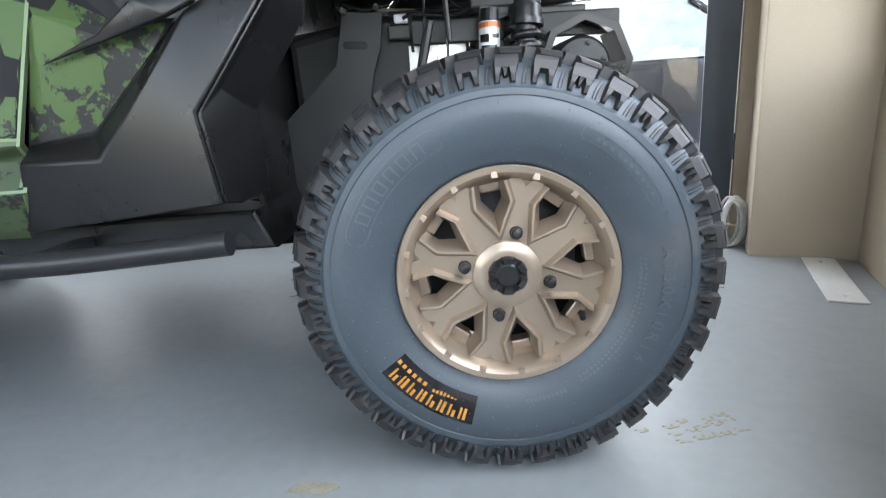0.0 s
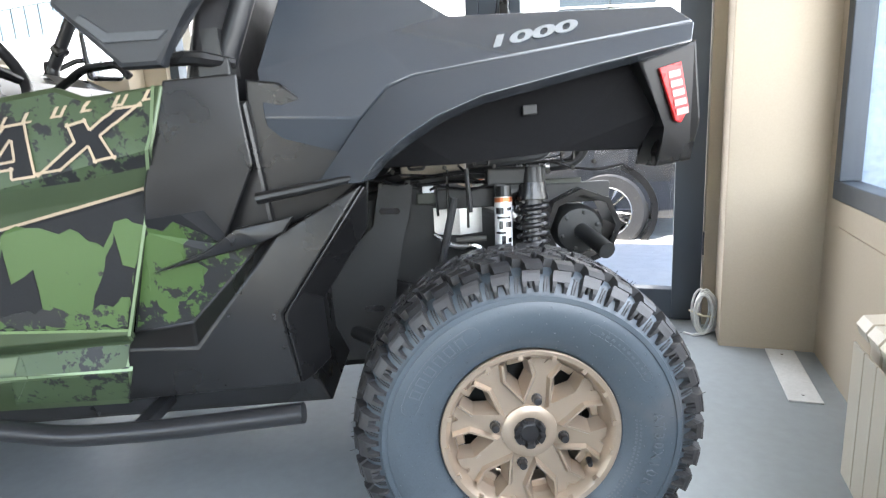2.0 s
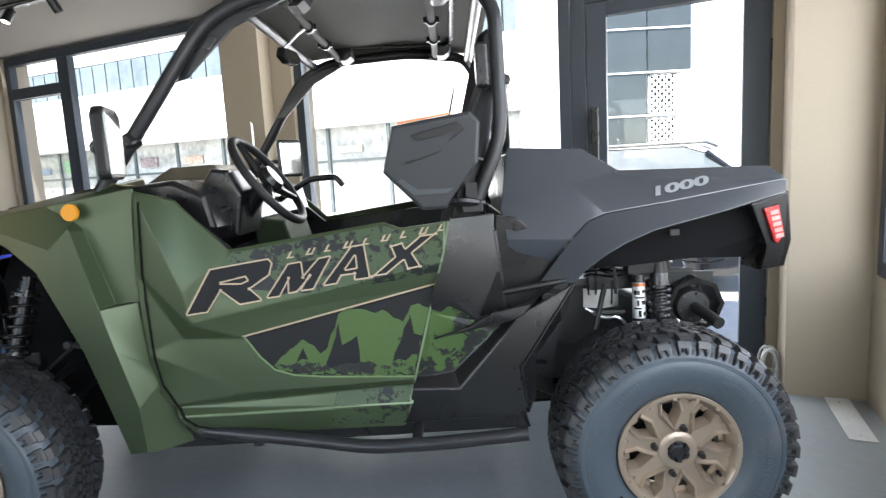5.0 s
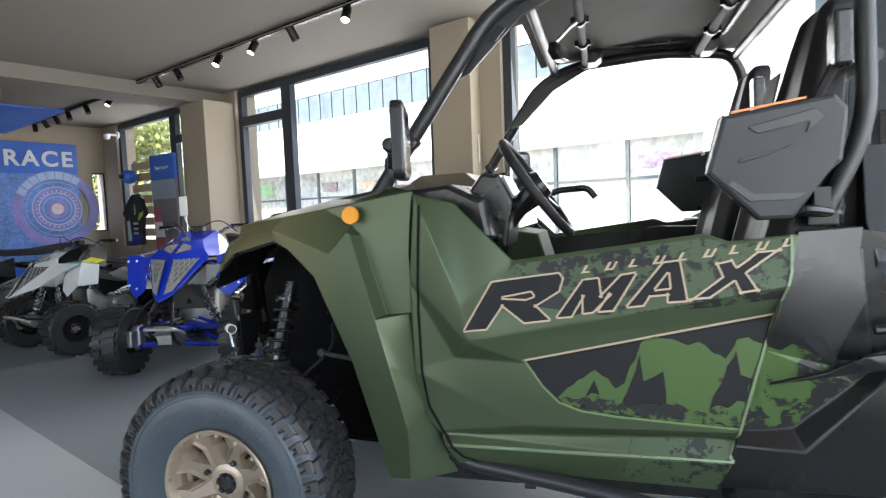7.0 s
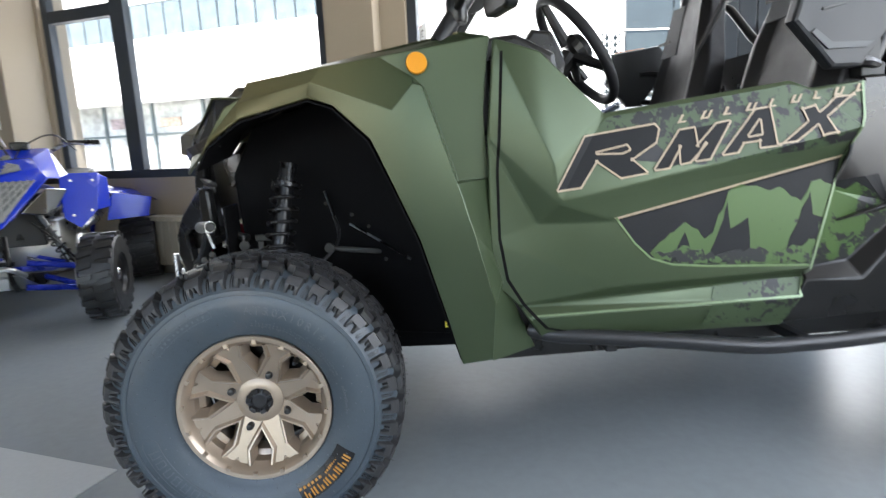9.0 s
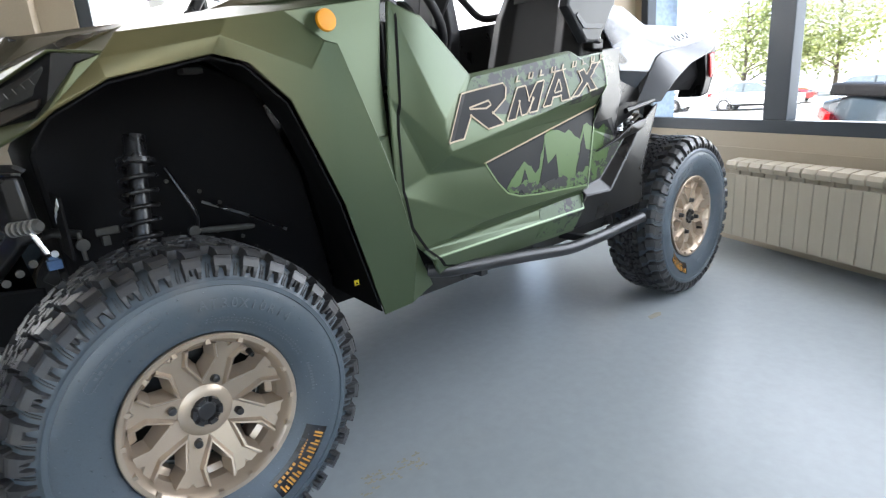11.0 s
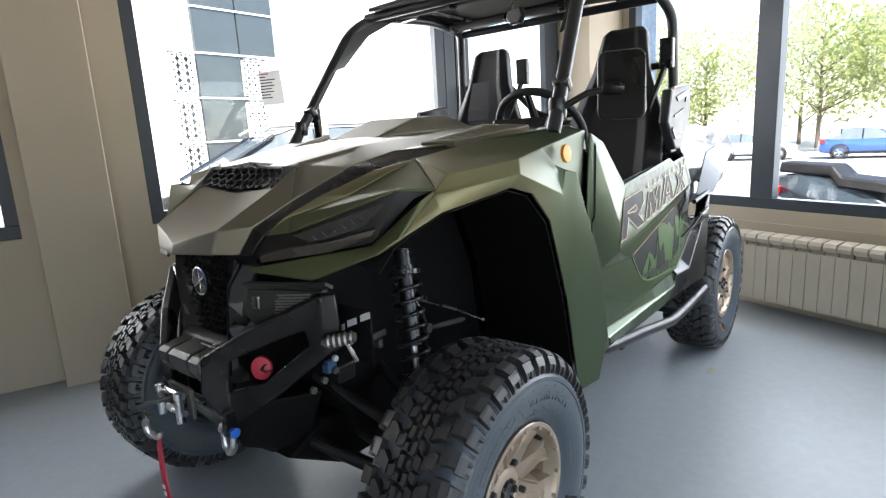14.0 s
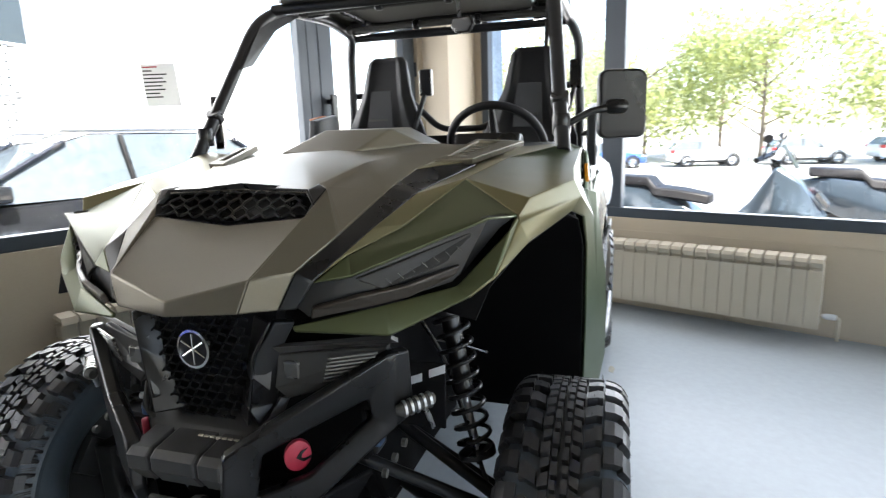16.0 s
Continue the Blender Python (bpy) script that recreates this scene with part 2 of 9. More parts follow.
def add_lathe(bm, profile, seg=32, m=None, closed=False):
    """Turns a profile of (radius, along) about the local y axis."""
    rings = []
    for rad, y in profile:
        ring = []
        for k in range(seg):
            a = 2 * math.pi * k / seg
            co = Vector((rad * math.cos(a), y, rad * math.sin(a)))
            ring.append(bm.verts.new(m @ co if m is not None else co))
        rings.append(ring)
    pairs = list(zip(rings, rings[1:])) + ([(rings[-1], rings[0])] if closed else [])
    for q, w in pairs:
        for k in range(seg):
            bm.faces.new((q[k], q[(k + 1) % seg], w[(k + 1) % seg], w[k]))
    if not closed:
        for ring in (rings[0], rings[-1]):
            bm.faces.new(ring)
    return bm


def lathe(profile, seg=32, m=None, closed=False):
    return add_lathe(bmesh.new(), profile, seg, m, closed)


def shell(verts, faces, thick=0.006, m=None):
    """A folded sheet of flat faces with real thickness."""
    bm = bmesh.new()
    vs = [bm.verts.new(m @ Vector(v) if m is not None else Vector(v)) for v in verts]
    for f in faces:
        bm.faces.new([vs[i] for i in f])
    bmesh.ops.recalc_face_normals(bm, faces=bm.faces)
    if thick:
        bmesh.ops.solidify(bm, geom=list(bm.faces), thickness=thick)
    return bm


def softened(ob, width=0.004, segments=2):
    mod = ob.modifiers.new("soft_edges", "BEVEL")
    mod.width, mod.segments, mod.limit_method, mod.angle_limit = width, segments, "ANGLE", radians(12)
    mod.harden_normals = False
    return ob


def text(name, body, size, m, material, parent=None, extrude=0.0006, spacing=1.0, shear=0.0, label="", bold=0.0):
    cu = bpy.data.curves.new(name, "FONT")
    cu.body, cu.size, cu.extrude, cu.space_character, cu.shear = body, size, extrude, spacing, shear
    cu.offset = bold
    cu.align_x, cu.align_y = "CENTER", "CENTER"
    tmp = bpy.data.objects.new(name, cu)
    scene.collection.objects.link(tmp)
    dg = bpy.context.evaluated_depsgraph_get()
    me = bpy.data.meshes.new_from_object(tmp.evaluated_get(dg))
    bpy.data.objects.remove(tmp)
    me.transform(m)
    me.materials.clear()
    me.materials.append(material)
    ob = new(name, me)
    if parent is not None:
        ob.parent = parent
    if label:
        ob["label"] = label
    return ob


def ragged(pts, seed, step=0.012, amp=0.006):
    """A torn outline: every side of a flat shape broken up by small random teeth."""
    g = random.Random(seed)
    out = []
    for a, b in zip(pts, pts[1:] + pts[:1]):
        n = max(1, int(math.hypot(b[0] - a[0], b[1] - a[1]) / step))
        nx, nz = -(b[1] - a[1]), b[0] - a[0]
        d = math.hypot(nx, nz) or 1.0
        for i in range(n):
            k, w = (i + (g.uniform(-.3, .3) if i else 0)) / n, g.uniform(-amp, amp) if i else 0
            out.append((a[0] + (b[0] - a[0]) * k + nx / d * w, a[1] + (b[1] - a[1]) * k + nz / d * w))
    return out


# ---------------------------------------------------------------- the showroom
# The room stands turned by 22 degrees to the vehicle: u along the window wall, v towards the street.
TURN = radians(22.2)
ROOM = Matrix.Rotation(-TURN, 4, "Z")
CEILING, WIN, RIGHT, LEFT, BACK = 2.55, 1.846, 0.845, -9.5, -4.6


def setting(name, bm, material, parent=None, label="", category="", smooth=None):
    bm.transform(ROOM) if parent is None else None
    ob = part(name, bm, material, parent, "", smooth)
    return tagged(ob, label, category, "", "structure")


bm = bmesh.new()
add_box(bm, LEFT - 0.3, RIGHT + 0.3, BACK - 0.3, WIN + 0.25, -0.12, 0.013)
setting("floor", bm, FLOOR, label="smooth blue-grey epoxy showroom floor", category="floor")
# a thin, paler strip laid over the floor towards the back
setting("floor_strip", box(LEFT, -2.7, BACK, -0.70, 0.012, 0.017), FLOOR_PALE, label="paler strip of the showroom floor", category="floor")
setting("ceiling", box(LEFT - 0.3, RIGHT + 0.3, BACK - 0.3, WIN + 0.25, CEILING, CEILING + 0.2), CEIL, label="plain taupe painted ceiling", category="ceiling")
setting("ceiling_beam", box(-6.72, -6.24, BACK, WIN, 2.42, CEILING - 0.002), CEIL, label="painted beam across the ceiling", category="beam")

# window wall: parapets, piers
SILL, SILL_EAST = 0.83, 0.66
bm = bmesh.new()
OPEN = [(-9.04, -7.20), (-6.02, -3.27), (-2.65, -0.626)]
edges = [LEFT - 0.3] + [e for o in OPEN for e in o]
for a, b in zip(edges[0::2], edges[1::2]):
    add_box(bm, a, b, WIN - 0.03, WIN + 0.22, 0, CEILING)
for a, b in OPEN:
    add_box(bm, a, b, WIN - 0.03, WIN + 0.22, 0, SILL)
add_box(bm, 0.437, RIGHT + 0.3, WIN - 0.03, WIN + 0.22, 0, CEILING)
setting("wall_north", bm, WALL, label="beige painted window wall with low parapets", category="wall")
setting("pillar", box(0.49, RIGHT + 0.05, 1.551, WIN - 0.032, 0, CEILING - 0.001, 0.004), WALL, label="beige corner pillar beside the glass door", category="pillar")
setting("pillar", box(-3.19, -2.83, 1.69, WIN - 0.032, 0, CEILING - 0.001, 0.004), WALL, label="slim beige pilaster between two windows", category="pillar")
setting("pillar", box(-6.55, -6.06, 1.47, WIN - 0.032, 0, 2.418, 0.004), WALL, label="broad beige pillar below the ceiling beam", category="pillar")

# right wall
bm = bmesh.new()
R_OPEN = (-3.4, 1.49)
add_box(bm, RIGHT, RIGHT + 0.25, R_OPEN[1], WIN - 0.032, 0, CEILING)
add_box(bm, RIGHT, RIGHT + 0.25, BACK - 0.3, R_OPEN[0], 0, CEILING)
add_box(bm, RIGHT, RIGHT + 0.25, R_OPEN[0], R_OPEN[1], 0, SILL_EAST)
add_box(bm, RIGHT, RIGHT + 0.25, R_OPEN[0], R_OPEN[1], 2.45, CEILING)
add_box(bm, RIGHT - 0.006, RIGHT, R_OPEN[0] + 0.2, R_OPEN[1] - 0.1, 0.560, 0.571)
setting("wall_east", bm, WALL, label="beige painted wall below wide windows", category="wall")
bm = bmesh.new()
add_box(bm, LEFT - 0.25, LEFT, BACK - 0.3, 1.63, 0, CEILING)
add_box(bm, LEFT - 0.25, LEFT, 1.63, WIN - 0.032, 0, 1.05)
add_box(bm, LEFT - 0.25, LEFT, 1.63, WIN - 0.032, 1.90, CEILING)
setting("wall_west", bm, WALL, label="beige painted end wall", category="wall")
bm = bmesh.new()
S_OPEN = [(-5.6, -3.9), (-3.2, 0.4)]
cuts = [LEFT] + [e for o in S_OPEN for e in o] + [RIGHT]
for a, b in zip(cuts[0::2], cuts[1::2]):
    add_box(bm, a, b, BACK - 0.25, BACK, 0, CEILING)
for a, b in S_OPEN:
    add_box(bm, a, b, BACK - 0.25, BACK, 0, 0.3)
    add_box(bm, a, b, BACK - 0.25, BACK, 2.4, CEILING)
setting("wall_south", bm, WALL, label="beige back wall with wide openings", category="wall")


def window(name, along, a, b, z0, z1, at, mullions=(), transoms=(), fr=0.07, depth=0.07, label=""):
    """A framed window; along 'u' or 'v'; mullions: (place, width); transoms: (from, to, height, width)."""
    w = tagged(new(name), label, "window", "", "structure")
    w.matrix_basis = ROOM

    def bar(nm, a0, a1, c0, c1, d=depth):
        bm = box(a0, a1, at - 0.0, at + d, c0, c1, 0.004) if along == "u" else box(at, at + d, a0, a1, c0, c1, 0.004)
        part(nm, bm, FRAME, w)

    bar("window_frame", a, b, z0, z0 + fr)
    bar("window_frame", a, b, z1 - fr, z1)
    bar("window_frame", a, a + fr, z0 + fr, z1 - fr)
    bar("window_frame", b - fr, b, z0 + fr, z1 - fr)
    cuts = sorted(mullions)
    for c, wd in cuts:
        bar("mullion", c - wd / 2, c + wd / 2, z0 + fr, z1 - fr)
    for t0, t1, zz, wd in transoms:
        bar("transom", t0, t1, zz - wd / 2, zz + wd / 2)
    ends = [a + fr] + [e for c, wd in cuts for e in (c - wd / 2, c + wd / 2)] + [b - fr]
    for p, q in zip(ends[0::2], ends[1::2]):
        mid = at + depth * 0.55
        bm = box(p - 0.003, q + 0.003, mid, mid + 0.006, z0 + fr - 0.003, z1 - fr + 0.003) if along == "u" else box(mid, mid + 0.006, p - 0.003, q + 0.003, z0 + fr - 0.003, z1 - fr + 0.003)
        g = part("pane", bm, GLASS, w, "clear window glass")
        g.visible_shadow = False
    return w


window("window_1", "u", -2.65, -0.626, SILL, 2.54, WIN, label="large dark-framed shop window onto the street")
window("window_2", "u", -6.02, -3.27, SILL, 2.54, WIN, [(-5.185, 0.15)], [(-5.95, -5.26, 2.205, 0.1)], label="dark-framed shop window with a narrow side light")
window("window_3", "u", -9.04, -7.20, SILL, 2.54, WIN, [(-7.49, 0.14)], [(-7.42, -7.27, 2.175, 0.1)], label="dark-framed shop window beside the display")
window("window_4", "v", R_OPEN[0], R_OPEN[1], SILL_EAST, 2.45, RIGHT + 0.0, [(0.36, 0.15), (-1.75, 0.14)], label="wide dark-framed window onto the car park")

window("window_8", "v", 1.63, WIN - 0.032, 1.05, 1.90, LEFT - 0.10, fr=0.02, label="narrow window slit in the end wall")
for i, (a, b) in enumerate(S_OPEN):
    window("window_%d" % (5 + i), "u", a, b, 0.3, 2.4, BACK - 0.15, label="wide dark-framed window in the back wall")

# glass door
door = tagged(new("door_1"), "dark-framed glass door with a tall black pull handle", "door", "", "structure")
door.matrix_basis = ROOM
for a, b, c, d in ((-0.624, -0.535, 0, 2.54), (-0.53, -0.415, 0.02, 2.185), (0.302, 0.43, 0.02, 2.185), (-0.415, 0.302, 0.02, 0.17), (-0.415, 0.302, 2.11, 2.185), (-0.535, 0.436, 2.19, 2.28), (-0.535, 0.436, 2.47, 2.54)):
    part("door_frame", box(a, b, WIN, WIN + 0.07, c, d, 0.004), FRAME, door)
for c, d in ((0.167, 2.113), (2.277, 2.473)):
    g = part("pane", box(-0.418, 0.305, WIN + 0.035, WIN + 0.041, c, d), GLASS, door, "clear door glass")
    g.visible_shadow = False
bm = bmesh.new()
add_box(bm, -0.50, -0.455, WIN - 0.075, WIN - 0.045, 1.22, 1.58, None, 0.006)
add_box(bm, -0.49, -0.465, WIN - 0.05, WIN + 0.002, 1.25, 1.28)
add_box(bm, -0.49, -0.465, WIN - 0.05, WIN + 0.002, 1.52, 1.55)
part("handle", bm, BLACK, door, "black bar handle")
for zz in (0.35, 1.75):
    part("hinge", box(0.4305, 0.447, WIN - 0.015, WIN + 0.01, zz, zz + 0.11, 0.003), FRAME, door)


# ---------------------------------------------------------------- the vehicle: wheels
YC = 0.757                      # middle of the vehicle
AXLES = (0.0, -2.208)
HUB = 0.377
utv = thing("utility_vehicle", "green and black two-seat off-road utility vehicle on bronze wheels", "vehicle")


def flip(bm):
    """Mirrors a mesh to the vehicle's other side."""
    bm.transform(Matrix.Translation((0, 2 * YC, 0)) @ Matrix.Diagonal((1, -1, 1, 1)))
    bmesh.ops.reverse_faces(bm, faces=bm.faces)
    return bm


def polar(r, deg, y):
    a = radians(deg)
    return Vector((r * math.cos(a), y, r * math.sin(a)))


def ring_block(bm, a0, a1, r0, r1, y0, y1, skew=0.0, draft=0.0):
    """A rubber block on the tyre: angles in degrees, skewed from y0 to y1, a little narrower at the top."""
    vs = []
    for r, d in ((r0, 0.0), (r1, draft)):
        for a, y, s in ((a0 + d, y0 + d * 0.002, 0), (a1 - d, y0 + d * 0.002, 0), (a1 - d + skew, y1 - d * 0.002, 1), (a0 + d + skew, y1 - d * 0.002, 1)):
            vs.append(bm.verts.new(polar(r, a, y)))
    for f in ((0, 1, 2, 3), (7, 6, 5, 4), (0, 4, 5, 1), (1, 5, 6, 2), (2, 6, 7, 3), (3, 7, 4, 0)):
        bm.faces.new([vs[i] for i in f])


TR = 0.3525                     # outer radius
PITCH = 10.0
# the tyre's outer line from the rim guard to the crown: radius, half width
CROWN = [(0.297, -0.1225), (0.303, -0.1195), (0.318, -0.1125), (0.3285, -0.1010), (0.3345, -0.0810), (0.3360, -0.0500), (0.3365, 0.0)]


def on_crown(s, h):
    """Radius and half width at s metres along the outer line, h above it."""
    for (r0, y0), (r1, y1) in zip(CROWN, CROWN[1:]):
        d = math.hypot(r1 - r0, y1 - y0)
        if s <= d or (r1, y1) == CROWN[-1]:
            k = s / d
            nr, ny = -(y1 - y0) / d, (r1 - r0) / d
            return r0 + (r1 - r0) * k + abs(nr) * h, y0 + (y1 - y0) * k - abs(ny) * h
        s -= d


def lug(bm, at, rows, draft=0.25):
    """A rubber block over the shoulder: rows of (along, from, to, height), angles in degrees from at."""
    loops = []
    for s, a0, a1, h in rows:
        (r0, y0), (r1, y1) = on_crown(s, -0.003), on_crown(s, h)
        loops.append([bm.verts.new(polar(r, at + a, y)) for r, y, a in ((r0, y0, a0 - draft), (r1, y1, a0 + draft), (r1, y1, a1 - draft), (r0, y0, a1 + draft))])
    for q, w in zip(loops, loops[1:]):
        for i in range(4):
            j = (i + 1) % 4
            bm.faces.new((q[i], q[j], w[j], w[i]))
    bm.faces.new(loops[0][::-1])
    bm.faces.new(loops[-1])


def tyre_carcass():
    half = [(0.184, -0.083), (0.190, -0.0985), (0.193, -0.1015), (0.196, -0.1020), (0.205, -0.1095), (0.222, -0.1190), (0.240, -0.1255), (0.255, -0.1285), (0.268, -0.1285), (0.2790, -0.1265), (0.2845, -0.1245), (0.2858, -0.1268), (0.2945, -0.1262), (0.2970, -0.1225)] + CROWN[1:]
    prof = half + [(r, -y) for r, y in half[-2::-1]]
    return lathe(prof + [(0.176, 0.07), (0.176, -0.07)], 96, None, True)


def tyre_tread():
    bm = bmesh.new()
    rnd = random.Random(4)
    for k in range(36):
        for side in (-1, 1):
            a = k * PITCH + (0 if side < 0 else PITCH / 2)
            n0 = len(bm.verts)
            # two-pronged foot of the shoulder block, every other one with a third prong
            lug(bm, a, [(0.004, -3.2, -1.8, 0.0060), (0.013, -3.3, -1.6, 0.0115), (0.0215, -3.5, -1.2, 0.0135)])
            lug(bm, a, [(0.003, 1.1, 2.5, 0.0055), (0.012, 0.9, 2.5, 0.0110), (0.0215, 0.4, 2.5, 0.0135)])
            if k % 2:
                lug(bm, a, [(0.011, -0.8, 0.0, 0.0070), (0.0215, -1.3, 0.5, 0.0125)])
            lug(bm, a, [(0.0210, -3.6, 2.6, 0.0135), (0.0300, -3.9, 2.4, 0.0155), (0.0370, -4.1, 2.1, 0.0155)])
            lug(bm, a, [(0.0380, -4.9, 0.8, 0.0165), (0.0480, -5.1, 0.9, 0.0172), (0.0640, -4.8, 1.4, 0.0165)])
            # thin ribs in the valley between two blocks
            lug(bm, a, [(0.004, 4.7, 5.1, 0.0022), (0.018, 4.5, 4.9, 0.0030), (0.034, 3.9, 4.3, 0.0030)], 0.05)
            lug(bm, a, [(0.004, 3.8, 4.2, 0.0022), (0.018, 3.6, 4.0, 0.0030), (0.030, 3.2, 3.6, 0.0026)], 0.05)
            # crown blocks
            lug(bm, a, [(0.0680, -1.6, 4.0, 0.0165), (0.0790, -2.0, 3.9, 0.0165), (0.0990, 0.8, 5.4, 0.0162)])
            lug(bm, a, [(0.1030, 1.8, 5.8, 0.0160), (0.1210, 0.6, 5.0, 0.0160)])
            lug(bm, a, [(0.1060, -3.2, 0.4, 0.0160), (0.1210, -3.8, -0.8, 0.0160)])
            lug(bm, a, [(0.1250, -2.6, 2.0, 0.0160), (0.1370, -2.6, 2.0, 0.0160)])
            lug(bm, a, [(0.1250, 3.2, 6.2, 0.0155), (0.1350, 3.2, 6.2, 0.0155)])
            bm.verts.ensure_lookup_table()
            if side > 0:
                for v in bm.verts[n0:]:
                    v.co.y = -v.co.y
    bmesh.ops.recalc_face_normals(bm, faces=bm.faces)
    # moulding whiskers
    for k in range(150):
        a = rnd.uniform(0, 360)
        y = rnd.uniform(-0.08, 0.08)
        p = polar(TR - 0.002, a, y)
        q = polar(TR + rnd.uniform(0.003, 0.009), a + rnd.uniform(-0.5, 0.5), y)
        add_tube(bm, [p, q], 0.0005, 4)
    return bm


def sidewall_y(r):
    line = [(0.196, -0.1020), (0.205, -0.1095), (0.222, -0.1190), (0.240, -0.1255), (0.255, -0.1285), (0.268, -0.1285), (0.2790, -0.1265), (0.2845, -0.1245)]
    for (r0, y0), (r1, y1) in zip(line, line[1:]):
        if r <= r1:
            return y0 + (y1 - y0) * (r - r0) / (r1 - r0)
    return -0.1215


def sidewall_marks():
    """Pins, whiskers and unreadable moulded bars on the sidewall."""
    bm = bmesh.new()
    rnd = random.Random(9)

    def strip(r0, r1, a0, a1, h=0.0012, n=8):
        for i in range(n):
            p, q = a0 + (a1 - a0) * i / n, a0 + (a1 - a0) * (i + 1) / n
            vs = [bm.verts.new(polar(r, a, sidewall_y(r) - d)) for d in (-0.002, h) for r, a in ((r0, p), (r1, p), (r1, q), (r0, q))]
            for f in ((0, 1, 2, 3), (7, 6, 5, 4), (0, 4, 5, 1), (1, 5, 6, 2), (2, 6, 7, 3), (3, 7, 4, 0)):
                bm.faces.new([vs[j] for j in f])

    for row, r in enumerate((0.212, 0.228, 0.245, 0.262, 0.276)):      # rows of small pins
        for k in range(34):
            a = k * 360 / 34 + row * 4.3 + rnd.uniform(-1.2, 1.2)
            p = polar(r, a, sidewall_y(r) + 0.001)
            add_tube(bm, [p, polar(r - 0.0006, a, sidewall_y(r) - rnd.uniform(0.0022, 0.0042))], [0.0010, 0.0006], 5)
    for k in range(44):                                                 # whiskers along the bead
        a = k * 360 / 44 + rnd.uniform(-3, 3)
        p = polar(0.1935, a, -0.1010)
        add_tube(bm, [p, polar(0.1935 + rnd.uniform(0.001, 0.005), a + rnd.uniform(-1, 1), -0.1010 - rnd.uniform(0.004, 0.008))], 0.0005, 4)
    for a0, a1, r0, r1 in ((116, 160, 0.236, 0.268), (28, 62, 0.247, 0.2635)):
        strip(r1, r1 + 0.0013, a0, a1, 0.0010, 16)
        strip(r0, r0 + 0.0013, a0, a1, 0.0010, 16)
        for a, sgn in ((a0, -1), (a1, 1)):
            mid, half = (r0 + r1) / 2, (r1 - r0) / 2
            for i in range(5):
                t0, t1 = -90 + i * 36, -54 + i * 36
                w = half / mid * 57.3
                p0, p1 = (mid + half * math.sin(radians(t0)), a + sgn * w * math.cos(radians(t0))), (mid + half * math.sin(radians(t1)), a + sgn * w * math.cos(radians(t1)))
                vs = [bm.verts.new(polar(r + e, q, sidewall_y(r) - d)) for d in (-0.002, 0.0010) for r, q, e in ((*p0, 0), (*p0, 0.0013), (*p1, 0.0013), (*p1, 0))]
                for f in ((0, 1, 2, 3), (7, 6, 5, 4), (0, 4, 5, 1), (1, 5, 6, 2), (2, 6, 7, 3), (3, 7, 4, 0)):
                    bm.faces.new([vs[j] for j in f])
    for i in range(6):
        a = 120 + i * 6.2
        strip(0.242, 0.262, a, a + 0.6, 0.0010, 1)
        strip(0.242, 0.262, a + 3.4, a + 4.0, 0.0010, 1)
        strip(0.2605, 0.262, a, a + 4.0, 0.0010, 2)
        if i % 2:
            strip(0.242, 0.2435, a, a + 4.0, 0.0010, 2)
    for i in range(30):
        strip(0.2195, 0.2225, -58 + i * 2.2, -58 + i * 2.2 + rnd.uniform(0.5, 1.5), 0.0007, 1)
        strip(0.2130, 0.2160, -58 + i * 2.2, -58 + i * 2.2 + rnd.uniform(0.5, 1.5), 0.0007, 1)
    for i in range(10):
        strip(0.253, 0.2575, 30 + i * 3, 30 + i * 3 + rnd.uniform(0.8, 1.8), 0.0008, 1)
        strip(0.2200, 0.2250, -84 + i * 1.9, -84 + i * 1.9 + 1.1, 0.0008, 1)
    return bm


